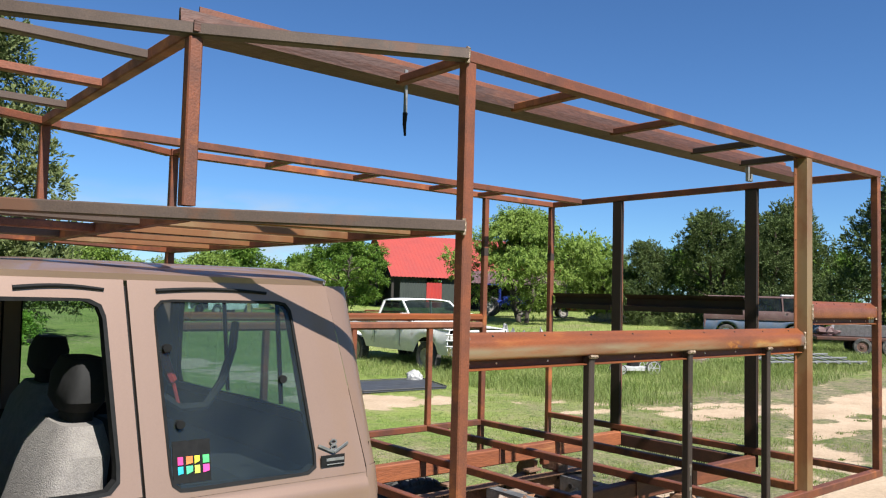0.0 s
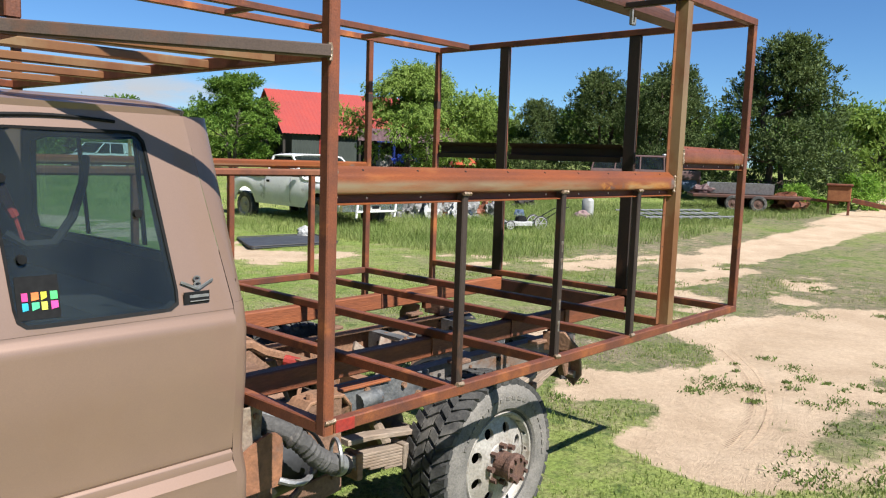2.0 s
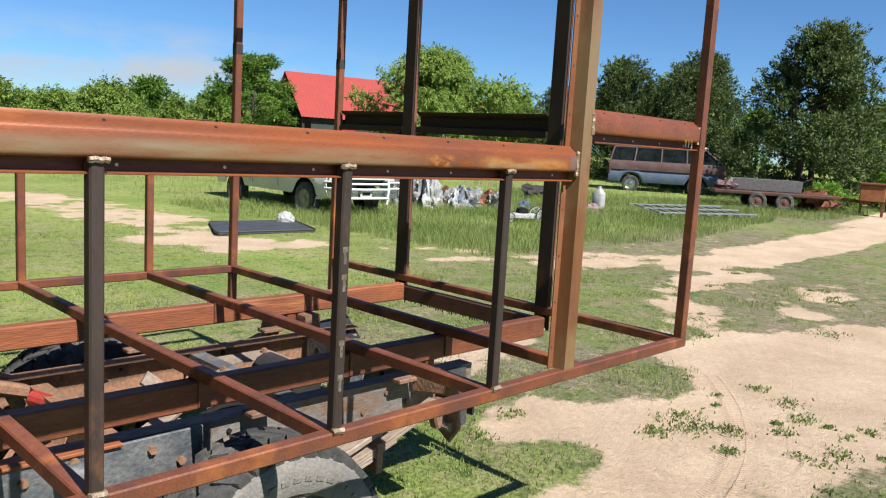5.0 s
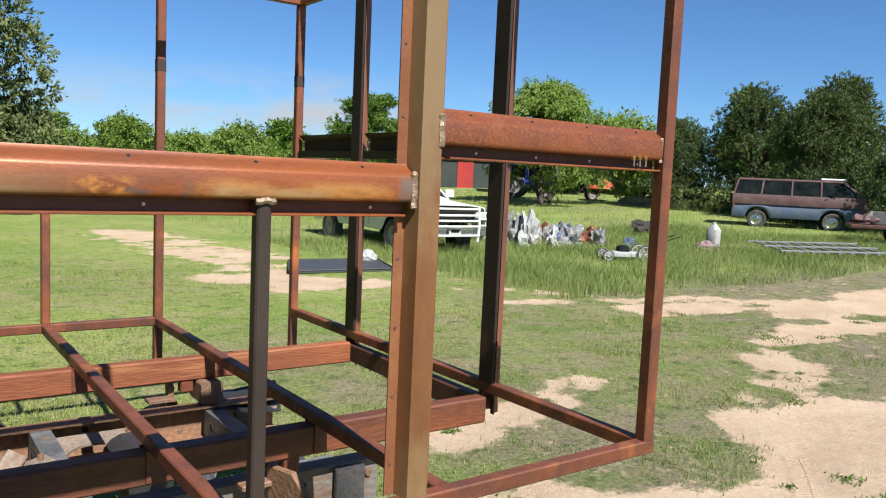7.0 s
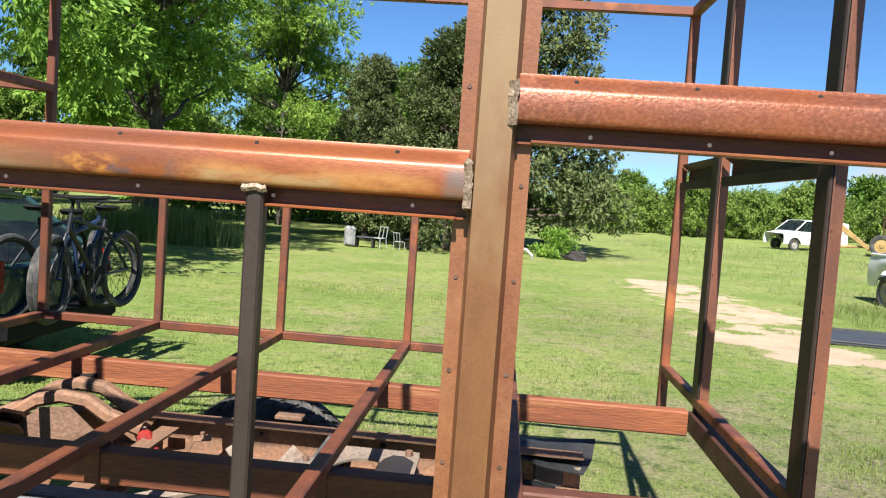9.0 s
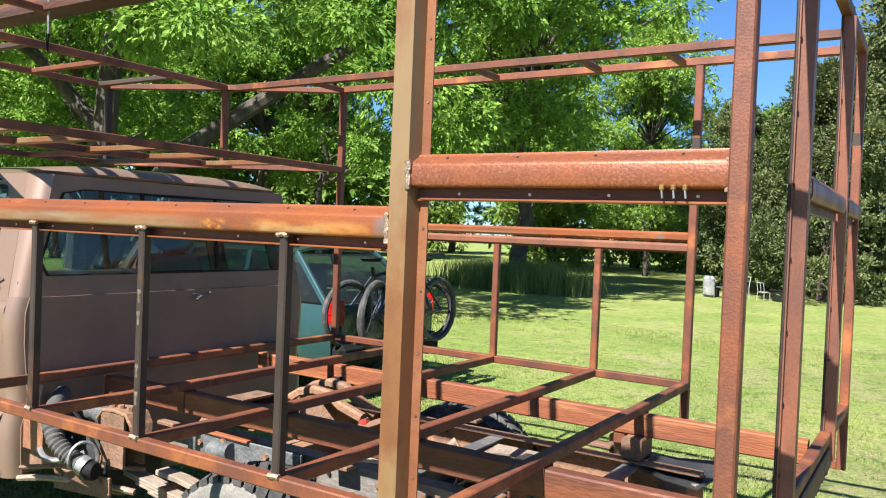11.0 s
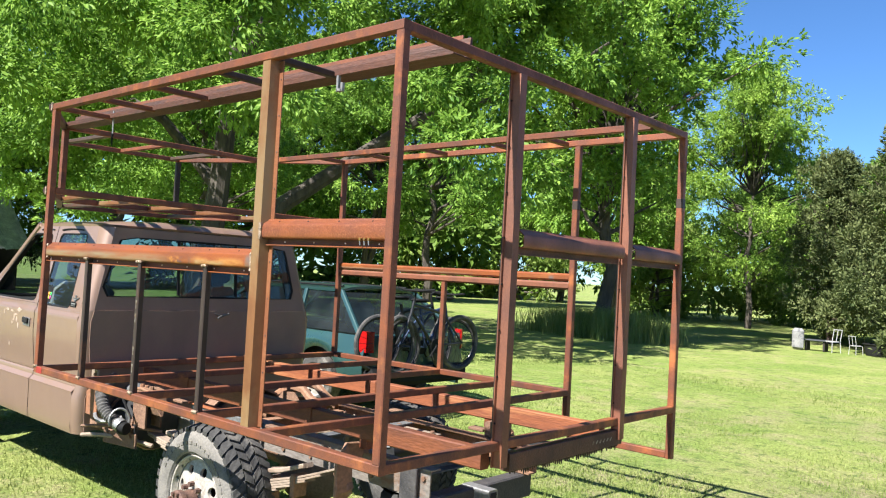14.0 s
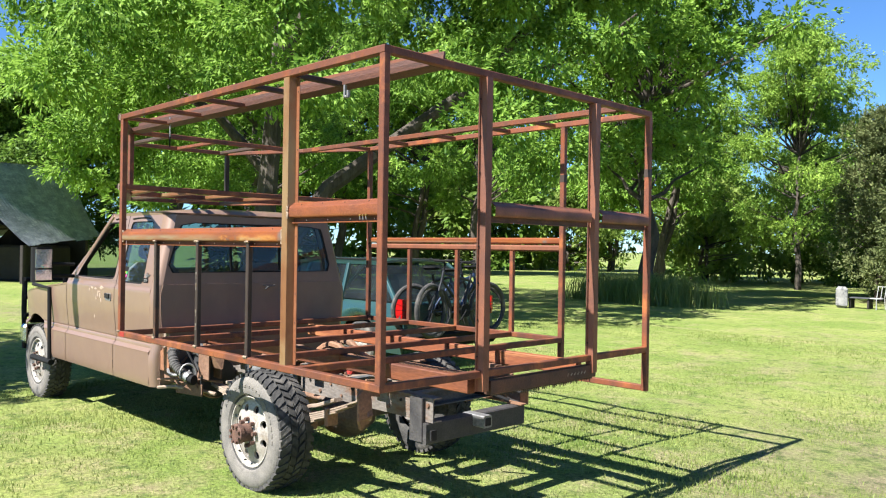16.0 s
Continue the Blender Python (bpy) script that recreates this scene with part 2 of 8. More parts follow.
def stain(m, colour, at, scale, stretch, band_x, band_z, lo, hi):
    """Lay a ragged stain over a surface: noise inside a soft box along x and z."""
    N, L = m.node_tree.nodes, m.node_tree.links
    b = N["Principled BSDF"]
    src = b.inputs["Base Color"].links[0].from_socket
    co = N.new("ShaderNodeTexCoord")
    mp = N.new("ShaderNodeMapping")
    mp.inputs["Scale"].default_value, mp.inputs["Location"].default_value = stretch, at
    L.new(co.outputs["Object"], mp.inputs[0])
    nz = N.new("ShaderNodeTexNoise")
    nz.inputs["Scale"].default_value, nz.inputs["Detail"].default_value, nz.inputs["Roughness"].default_value = scale, 8, 0.66
    L.new(mp.outputs[0], nz.inputs["Vector"])
    sep = N.new("ShaderNodeSeparateXYZ")
    L.new(co.outputs["Object"], sep.inputs[0])
    fac = None
    for sock, (mid, half, soft) in ((sep.outputs["X"], band_x), (sep.outputs["Z"], band_z)):
        off = N.new("ShaderNodeMath")
        off.operation = "SUBTRACT"
        off.inputs[1].default_value = mid
        L.new(sock, off.inputs[0])
        ab = N.new("ShaderNodeMath")
        ab.operation = "ABSOLUTE"
        L.new(off.outputs[0], ab.inputs[0])
        mr = N.new("ShaderNodeMapRange")
        mr.inputs["From Min"].default_value, mr.inputs["From Max"].default_value = half + soft, half
        L.new(ab.outputs[0], mr.inputs["Value"])
        if fac is None:
            fac = mr.outputs[0]
        else:
            mu = N.new("ShaderNodeMath")
            mu.operation = "MULTIPLY"
            L.new(fac, mu.inputs[0])
            L.new(mr.outputs[0], mu.inputs[1])
            fac = mu.outputs[0]
    cut = N.new("ShaderNodeMapRange")
    cut.inputs["From Min"].default_value, cut.inputs["From Max"].default_value = lo, hi
    L.new(nz.outputs["Fac"], cut.inputs["Value"])
    mu = N.new("ShaderNodeMath")
    mu.operation = "MULTIPLY"
    L.new(fac, mu.inputs[0])
    L.new(cut.outputs[0], mu.inputs[1])
    mx = N.new("ShaderNodeMix")
    mx.data_type = "RGBA"
    L.new(mu.outputs[0], mx.inputs[0])
    L.new(src, mx.inputs[6])
    mx.inputs[7].default_value = (*paint(colour), 1)
    L.new(mx.outputs[2], b.inputs["Base Color"])
    return m


# bare grey mill scale along the belt's face, orange flash rust towards its rear end, and a heat-blued tip
stain(RUST_BELT, (0.37, 0.265, 0.155), (0, 0, 0), 4.0, (0.28, 1, 2.2), (0.68, 0.64, 0.22), (1.675, 0.012, 0.018), 0.34, 0.52)
stain(RUST_BELT, (0.60, 0.26, 0.075), (3, 0, 0), 15.0, (0.7, 1, 1.6), (1.93, 0.20, 0.05), (1.674, 0.012, 0.016), 0.42, 0.60)
stain(RUST_BELT, (0.52, 0.30, 0.13), (4, 0, 0), 11.0, (0.5, 1, 2.2), (1.86, 0.10, 0.05), (1.672, 0.006, 0.010), 0.44, 0.58)
stain(RUST_BELT, (0.62, 0.25, 0.06), (5, 0, 0), 12.0, (1, 1, 1.5), (1.55, 0.03, 0.03), (1.675, 0.012, 0.012), 0.42, 0.50)
stain(RUST_BELT, (0.20, 0.10, 0.085), (9, 0, 0), 16.0, (1, 1, 1.5), (1.63, 0.06, 0.03), (1.675, 0.010, 0.012), 0.50, 0.57)
stain(RUST_BELT, (0.24, 0.17, 0.14), (2, 0, 0), 6.0, (1, 1, 1), (2.178, 0.010, 0.018), (1.68, 0.02, 0.02), 0.30, 0.55)
RUST_PITTED = material("pitted_maroon_sheet_steel", (0.44, 0.13, 0.048), (0.26, 0.085, 0.045), 4.0, 0.26, 0.35, 0.10, 200, spots=(0.47, 0.175, 0.085), spot_scale=150, spot_at=0.50, spot_soft=0.20, stretch=(0.8, 1, 1), rough2=0.46, grain=0.25)
RUST_POST = material("tan_rusted_sheet_steel", (0.36, 0.165, 0.068), (0.25, 0.10, 0.042), 3.4, 0.33, 0.3, 0.04, 300, spots=(0.37, 0.235, 0.115), spot_scale=1.8, spot_at=0.51, spot_soft=0.14, stretch=(1.6, 1.6, 0.8), rough2=0.52, grain=0.16)
RUST_DARK = material("brown_rusted_sheet_steel", (0.33, 0.12, 0.062), (0.19, 0.075, 0.045), 4, 0.42, 0.12, 0.1, 160, spots=(0.33, 0.14, 0.07), spot_scale=2.5, spot_at=0.57, spot_soft=0.14, stretch=(1.2, 1.2, 0.7), grain=0.2)
RUST_BEAM = material("streaked_rust_beam", (0.46, 0.14, 0.045), (0.25, 0.075, 0.03), 5, 0.6, 0.1, 0.3, 110, spots=(0.52, 0.22, 0.085), spot_scale=5, spot_at=0.54, spot_soft=0.12, stretch=(0.16, 1, 1.6), per_object=0.08)
# dark purlin steel; also the painted shade in the belts' lower flange
RUST_PURLIN_SHADE = material("dark_brown_steel_and_shade", (0.155, 0.056, 0.030), (0.085, 0.038, 0.026), 6, 0.5, 0.1, 0.3, 110, spots=(0.30, 0.115, 0.05), spot_scale=4, spot_at=0.6, spot_soft=0.12, stretch=(0.25, 1, 1))
# near-black steel: the shade on the rear channels' inner side, as colour
SHADESTEEL = material("shade_dark_inner_steel", (0.040, 0.028, 0.022), (0.065, 0.036, 0.025), 5, 0.5, 0.2, 0.1, 160, spots=(0.13, 0.055, 0.03), spot_scale=3, spot_at=0.6, stretch=(1, 1, 0.5))
STEEL = material("dark_mill_steel", (0.095, 0.070, 0.059), (0.066, 0.046, 0.038), 6, 0.42, 0.3, 0.04, 240, spots=(0.19, 0.09, 0.052), spot_scale=5, spot_at=0.6, per_object=0.1, grain=0.14, stretch=(1, 1, 0.5), spec=0.25)
GREYTUBE = material("grey_brown_mill_tube", (0.14, 0.092, 0.068), (0.095, 0.060, 0.044), 5, 0.45, 0.25, 0.04, 260, spots=(0.16, 0.072, 0.04), spot_scale=3, spot_at=0.56)
RUST_FLANGE = material("pinkish_rusted_flange", (0.40, 0.165, 0.075), (0.29, 0.105, 0.048), 5, 0.36, 0.25, 0.06, 240, spots=(0.46, 0.21, 0.10), spot_scale=3, spot_at=0.55, spot_soft=0.14, rough2=0.52, grain=0.2)
WELD = material("bright_weld_bead", (0.46, 0.35, 0.25), (0.36, 0.24, 0.15), 30, 0.45, 0.35, 0.4, 160)
HOLE = material("dark_bolt_hole", (0.012, 0.010, 0.010), None, 20, 0.8, 0, 0)
# pale colour standing in for bright grass behind the belts' flange holes
HOLELIGHT = material("pale_light_in_hole", (1.2, 1.15, 1.05), (0.9, 0.8, 0.7), 60, 0.4, 0, 0.1)
BOLT = material("bright_screw_head", (0.45, 0.42, 0.38), (0.25, 0.16, 0.1), 50, 0.4, 0.6, 0.2)
BRASS = material("yellow_brass_clamp", (0.45, 0.27, 0.05), (0.3, 0.17, 0.05), 40, 0.4, 0.5, 0.2)
REDPAINT = material("red_marking_paint", (0.5, 0.035, 0.02), (0.3, 0.03, 0.02), 20, 0.6, 0, 0.2)
PAINT = material("faded_tan_car_paint", (0.380, 0.246, 0.180), (0.330, 0.214, 0.160), 1.3, 0.34, 0.3, 0.008, 300, spots=(0.345, 0.215, 0.15), spot_scale=1.6, spot_at=0.57, spot_soft=0.22, coat=0.35, grain=0.05)
RUST_NEAR = material("dark_rusted_beam", (0.30, 0.092, 0.036), (0.165, 0.055, 0.029), 6, 0.5, 0.15, 0.3, 110, spots=(0.38, 0.14, 0.055), spot_scale=4, spot_at=0.58, spot_soft=0.12, stretch=(0.2, 1, 1))
DIRTYPAINT = material("dusty_tan_back_panel", (0.34, 0.215, 0.155), (0.27, 0.175, 0.13), 2.2, 0.5, 0.1, 0.01, 260, stretch=(1, 1, 0.6), grain=0.10)
RUBBER = material("black_tyre_rubber", (0.046, 0.044, 0.042), (0.095, 0.090, 0.082), 12, 0.8, 0, 0.3, 90, spots=(0.20, 0.18, 0.155), spot_scale=6, spot_at=0.52, spot_soft=0.15)
DUSTRUBBER = material("dusty_tyre_sidewall", (0.30, 0.27, 0.235), (0.20, 0.185, 0.165), 9, 0.85, 0, 0.3, 120)
TRIM = material("black_rubber_trim", (0.009, 0.009, 0.0095), (0.017, 0.017, 0.017), 15, 0.7, 0, 0.05, spec=0.2)
ALLOY = material("dull_steel_wheel", (0.60, 0.555, 0.49), (0.44, 0.39, 0.33), 8, 0.5, 0.15, 0.15, 90, spots=(0.28, 0.21, 0.15), spot_scale=6, spot_at=0.6)
HUBRUST = material("rusty_hub", (0.25, 0.135, 0.095), (0.15, 0.085, 0.065), 25, 0.65, 0.3, 0.4, 120)
CHROME = material("pitted_chrome", (0.62, 0.62, 0.62), (0.5, 0.5, 0.5), 20, 0.16, 0.95, 0.03)
FABRIC = material("grey_seat_cloth", (0.34, 0.31, 0.275), (0.29, 0.26, 0.235), 30, 0.9, 0, 0.5, 240)
DARKPLASTIC = material("dark_cab_plastic", (0.014, 0.0135, 0.013), (0.024, 0.023, 0.022), 6, 0.7, 0, 0.05, spec=0.3)
CHASSIS = material("scaly_chassis_steel", (0.15, 0.115, 0.092), (0.26, 0.19, 0.145), 5, 0.6, 0.15, 0.5, 60, spots=(0.26, 0.125, 0.065), spot_scale=4, spot_at=0.56)
PALERAIL = material("dusty_grey_chassis_rail", (0.31, 0.27, 0.235), (0.20, 0.17, 0.145), 3.5, 0.6, 0.15, 0.5, 55, spots=(0.22, 0.115, 0.065), spot_scale=3, spot_at=0.55, stretch=(0.5, 1, 1))
HITCH = material("dark_dusty_hitch_steel", (0.055, 0.052, 0.055), (0.11, 0.10, 0.095), 6, 0.55, 0.2, 0.3, 80, spots=(0.22, 0.19, 0.165), spot_scale=5, spot_at=0.62)
CHASSISRUST = material("rusty_chassis_steel", (0.36, 0.205, 0.13), (0.21, 0.11, 0.065), 6, 0.7, 0.1, 0.5, 70, spots=(0.15, 0.105, 0.085), spot_scale=4, spot_at=0.6)
HOSE = material("dusty_black_hose", (0.13, 0.122, 0.112), (0.075, 0.07, 0.066), 8, 0.75, 0, 0.3, 90, spots=(0.24, 0.21, 0.18), spot_scale=7, spot_at=0.6)
ORANGERUST = material("orange_rusted_sheet", (0.46, 0.20, 0.095), (0.30, 0.135, 0.075), 5, 0.65, 0.1, 0.3, 60, spots=(0.17, 0.11, 0.08), spot_scale=6, spot_at=0.62)
SPRING = material("dusty_leaf_spring", (0.46, 0.36, 0.275), (0.32, 0.225, 0.155), 10, 0.7, 0.1, 0.4, 70, stretch=(0.3, 1, 1))
PALEPLATE = material("dusty_pale_steel_plate", (0.41, 0.31, 0.23), (0.30, 0.235, 0.18), 7, 0.65, 0.1, 0.3, 70, spots=(0.22, 0.13, 0.085), spot_scale=5, spot_at=0.58)
TANDUST = material("tan_dusty_rusty_frame", (0.42, 0.215, 0.12), (0.30, 0.17, 0.10), 6, 0.7, 0.1, 0.4, 60, spots=(0.17, 0.10, 0.07), spot_scale=4, spot_at=0.6)
GRIME = material("blue_grey_grimy_steel", (0.12, 0.13, 0.14), (0.24, 0.24, 0.23), 8, 0.5, 0.2, 0.5, 60, spots=(0.33, 0.16, 0.08), spot_scale=4, spot_at=0.6)
BLACKTANK = material("black_fuel_tank", (0.022, 0.024, 0.028), (0.05, 0.05, 0.05), 4, 0.35, 0, 0.1)
CHIPS = material("bare_pale_primer", (0.60, 0.46, 0.35), (0.48, 0.35, 0.26), 30, 0.6, 0, 0.2, 120)
ALU = material("dull_aluminium", (0.45, 0.45, 0.44), (0.32, 0.31, 0.30), 12, 0.4, 0.5, 0.2)
GLASS = glass("tinted_cab_glass", (0.66, 0.88, 0.88), 0.66)
WINDGLASS = glass("windscreen_glass", (0.70, 0.86, 0.84), 0.6)
CARGLASS = glass("green_car_glass", (0.34, 0.48, 0.44), 0.7, 0.03, 0.35)
MIRROR = material("mirror_face", (0.85, 0.86, 0.87), (0.85, 0.86, 0.87), 2, 0.02, 1.0, 0)

# ---- the camper frame ----
L_, W_ = 3.05, 2.44
ZB, ZT, ZC = 0.955, 2.59, 2.065
SQ = rect(0.04, 0.04)
frame_root = thing("camper_frame", "rusty welded steel tube camper frame standing on the truck chassis", "camper frame")


def hat(flange=0.028, depth=0.038, web=0.062, t=0.004):
    """The outline of a hat channel: flanges at 0, web raised towards +y."""
    a, b = web / 2 + 0.008, web / 2
    out = [(-a - flange, 0), (-a, 0), (-b, depth), (b, depth), (a, 0), (a + flange, 0)]
    back = [(a + flange, -t), (a - t, -t), (b - t, depth - t), (-b + t, depth - t), (-a + t, -t), (-a - flange, -t)]
    return out + back


def rolled(h=0.058, t=0.004):
    """The outline of the belt rail: rolled shoulder, flat face, recessed lower flange with a lip. Up is -x, outward is y."""
    face = [(-h, 0.004), (-h + 0.006, 0.007)]
    face += [(-h + 0.006 + 0.026 * k / 6, 0.007 + 0.030 * math.sin(k / 6 * 1.45) ** 1.1) for k in range(1, 7)]
    face += [(0.004, 0.0375), (0.016, 0.0365)]
    face += [(0.016 + 0.011 * math.sin(k / 4 * 1.5708), 0.0255 + 0.011 * math.cos(k / 4 * 1.5708)) for k in range(1, 5)]
    face += [(0.027, 0.003), (h - 0.005, 0.002), (h - 0.003, 0.011), (h, 0.011)]
    back = [(h, -t + 0.002), (0.023, -t), (0.023, 0.026), (0.016, 0.0325), (-0.028, 0.033), (-h + 0.012, 0.006), (-h, 0.0)]
    return face + back


def steel(name, a, b, mat=RUST, prof=SQ, up=(0, 0, 1), label="", smooth=False):
    return part(name, bar(bmesh.new(), a, b, prof, up), mat, frame_root, label, smooth)


def shaded_inside(ob):
    """Colour the inward side of a rear channel near black, standing in for its shade."""
    ob.data.materials.append(SHADESTEEL)
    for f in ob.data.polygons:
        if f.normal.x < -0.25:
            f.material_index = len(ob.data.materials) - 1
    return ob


def bead(host, p, axis, length, r=0.007):
    """A lumpy weld bead."""
    bm = bmesh.new()
    d = Vector(axis).normalized()
    n = max(3, int(length / 0.008))
    rnd = random.Random(int(abs(p[0] * 931 + p[1] * 613 + p[2] * 377)))
    tube_along(bm, [Vector(p) + d * (length * (i / n - 0.5)) + Vector((rnd.uniform(-1, 1), rnd.uniform(-1, 1), rnd.uniform(-1, 1))) * 0.002 for i in range(n + 1)], r, 6)
    part("weld_bead", bm, WELD, host, "rough silvery weld bead", True)


def stud_holes(host, pts, normal, r=0.005, mat=HOLE):
    for p in pts:
        bm = bmesh.new()
        d = Vector(normal)
        bar(bm, Vector(p) - d * 0.002, Vector(p) + d * 0.0015, ring(r, 8))
        part("bolt_hole" if mat is HOLE else "screw_or_lit_hole", bm, mat, host)


RX = 3.055
# corner posts, with the two far ones dropping below the floor
for x, y, z0 in ((0.02, 0.02, ZB - 0.02), (RX, 0.02, ZB + 0.02), (RX, 2.43, 0.665), (0.02, 2.42, ZB - 0.02), (2.335, 2.42, 0.68)):
    p = steel("corner_post" if x != 2.335 else "side_post", (x, y, z0), (x, y, ZT - 0.02), up=(0, 1, 0))
    if y > 1 and x > 2:
        bm = bmesh.new()
        box(bm, (x - 0.021, y - 0.021, 2.15), (x + 0.021, y + 0.021, 2.21), 0.003)
        part("paint_band", bm, STEEL, p, "blackened band")
# bottom, top and low rails
near_rail = steel("bottom_rail", (0.0405, 0.02, ZB), (RX + 0.02, 0.02, ZB))
steel("bottom_rail", (0.04, 2.42, ZB), (2.315, 2.42, ZB))
steel("low_rail", (2.355, 2.43, 0.685), (RX - 0.02, 2.43, 0.685))
steel("bottom_rail", (RX, 0.04, ZB), (RX, 2.41, ZB))
steel("top_rail", (-0.0, 0.02, ZT), (RX + 0.02, 0.02, ZT))
steel("top_rail", (0.0, 2.42, ZT), (RX + 0.02, 2.42, ZT))
steel("top_rail", (RX, 0.04, ZT), (RX, 2.40, ZT))
bm = bmesh.new()
bar(bm, (0.045, -0.0008, ZB), (0.12, -0.0008, ZB), rect(0.002, 0.038, 0.0005))
part("red_mark", bm, REDPAINT, near_rail, "red paint mark")
# floor crossbars and side studs
for i, x in enumerate((0.02, 0.61, 1.22, 1.84, 2.335)):
    steel("floor_crossbar", (x, 0.04, ZB), (x if i else 0.02, 2.40, ZB))
    if 0 < i < 4:
        s = steel("stud", (x + 0.006, 0.018, ZB + 0.02), (x + 0.006, 0.018, 1.655), STEEL, rect(0.030, 0.032), (0, 1, 0), "grey steel stud")
        bead(s, (x + 0.006, 0.0, 1.656), (1, 0, 0), 0.040)
        bead(s, (x + 0.006, 0.001, ZB + 0.022), (1, 0, 0), 0.036, 0.009)
        if i == 2:
            for z in (1.10, 1.19, 1.36, 1.43):
                bm = bmesh.new()
                bar(bm, (x + 0.006, 0.0018, z - 0.018), (x + 0.006, 0.0018, z + 0.018), rect(0.009, 0.002, 0.0004), (0, 1, 0))
                bar(bm, (x + 0.006, 0.0020, z + 0.012), (x + 0.006, 0.0020, z + 0.026), rect(0.017, 0.002, 0.0004), (0, 1, 0))
                part("key_slot", bm, BOLT, s, "pale keyhole slot")
        steel("stud", (x, 2.42, ZB + 0.02), (x, 2.42, 1.625), RUST, rect(0.036, 0.036), (0, 1, 0))
# the two long floor beams, with hangers from the crossbars
for y in (0.72, 1.72):
    bm = bmesh.new()
    bar(bm, (0.06, y, 0.887), (3.0, y, 0.887), rect(0.06, 0.094, 0.006))
    beam = part("floor_beam", bm, RUST_BEAM if y > 1 else RUST_NEAR, frame_root, "streaky orange rusted steel beam" if y > 1 else "dark rusted steel beam")
    for x in (0.61, 1.22, 1.83, 2.335):
        for s in (-1, 1):
            bm = bmesh.new()
            bar(bm, (x + 0.004, y + s * 0.0335, 0.85), (x + 0.004, y + s * 0.0335, 0.94), rect(0.042, 0.006, 0.001), (0, 1, 0))
            part("hanger_plate", bm, RUST_NEAR, beam)
    for x in (2.25,):
        bm = bmesh.new()
        box(bm, (x - 0.026, y - 0.022, 0.79), (x + 0.026, y + 0.022, 0.842), 0.004)
        part("mount_block", bm, RUST_NEAR, beam)
# side belts (hat channels), with bolt holes
OUT = (0, -1, 0)
BY = 0.045


def belt(a, b, mat, up, holes=8, label="orange rusted hat channel belt rail"):
    h = steel("belt_rail", a, b, mat, rolled(), up, label, True)
    h.data.materials.append(RUST_PURLIN_SHADE)
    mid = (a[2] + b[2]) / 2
    # recessed lower flange takes a darker colour, standing in for its shade
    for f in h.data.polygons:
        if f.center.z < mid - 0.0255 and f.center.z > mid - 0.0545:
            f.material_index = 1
    a, b, n = Vector(a), Vector(b), Vector(up)
    for i in range(holes):
        p = a + (b - a) * ((i + 0.5) / holes)
        stud_holes(h, [p + Vector((0, 0, 0.046)) + n * 0.0155], (n + Vector((0, 0, 0.85))).normalized(), 0.004)
        # pale dots paint the daylight coming through the lower flange's holes
        stud_holes(h, [p + Vector((0.03, 0, -0.040)) + n * 0.003], n, 0.0036, HOLELIGHT)
    return h


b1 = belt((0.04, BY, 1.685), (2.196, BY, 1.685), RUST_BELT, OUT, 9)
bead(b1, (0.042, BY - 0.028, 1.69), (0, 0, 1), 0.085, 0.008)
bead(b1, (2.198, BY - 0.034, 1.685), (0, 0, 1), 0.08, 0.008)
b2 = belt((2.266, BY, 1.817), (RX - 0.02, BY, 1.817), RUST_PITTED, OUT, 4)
bead(b2, (2.262, BY - 0.040, 1.822), (0, 0, 1), 0.07, 0.009)
bead(b2, (RX - 0.022, BY - 0.028, 1.818), (0, 0, 1), 0.07, 0.008)
# ledges under the belts
for x0, x1, z in ((0.04, 2.18, 1.629), (2.295, RX - 0.02, 1.762)):
    steel("belt_ledge", (x0, 0.03, z), (x1, 0.03, z), RUST_BELT, rect(0.034, 0.005, 0.001))
for z in (1.705, 1.648):
    steel("belt_rail", (0.04, 2.42, z), (2.315, 2.42, z), RUST_DARK if z < 1.68 else RUST_BELT, rect(0.034, 0.05, 0.012))
shaded_inside(belt((3.05, 0.805, 1.84), (3.05, 1.715, 1.84), RUST_DARK, (1, 0, 0), 0, "purplish rusted hat channel belt rail"))
shaded_inside(belt((3.05, 1.835, 1.84), (3.05, 2.40, 1.84), RUST_DARK, (1, 0, 0), 0, "purplish rusted hat channel belt rail"))
# hat-channel posts
pB = steel("hat_post", (2.236, BY + 0.003, ZB + 0.02), (2.236, BY + 0.003, ZT - 0.02), RUST_POST, hat(0.026, 0.045, 0.055), OUT, "tan rusted hat channel post")
pB.data.materials.append(RUST_FLANGE)
for f in pB.data.polygons:
    if abs(f.center.x - 2.236) > 0.036:
        f.material_index = 1
stud_holes(pB, [(2.236 + s, BY + 0.0025, 1.05 + 0.16 * i) for i in range(10) for s in (-0.049, 0.049)], OUT, 0.004, HUBRUST)
for y in (0.745, 1.775):
    h = shaded_inside(steel("hat_post", (3.05, y, 0.86), (3.05, y, ZT - 0.02), RUST_DARK, hat(0.014, 0.036, 0.046), (1, 0, 0), "dark rusted hat channel post"))
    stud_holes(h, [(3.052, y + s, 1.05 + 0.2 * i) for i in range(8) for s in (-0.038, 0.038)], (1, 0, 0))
    # plate over the open back, coloured with the same painted shade
    steel("post_backing", (3.042, y, ZB + 0.02), (3.042, y, ZT - 0.02), SHADESTEEL, rect(0.084, 0.012), (1, 0, 0))
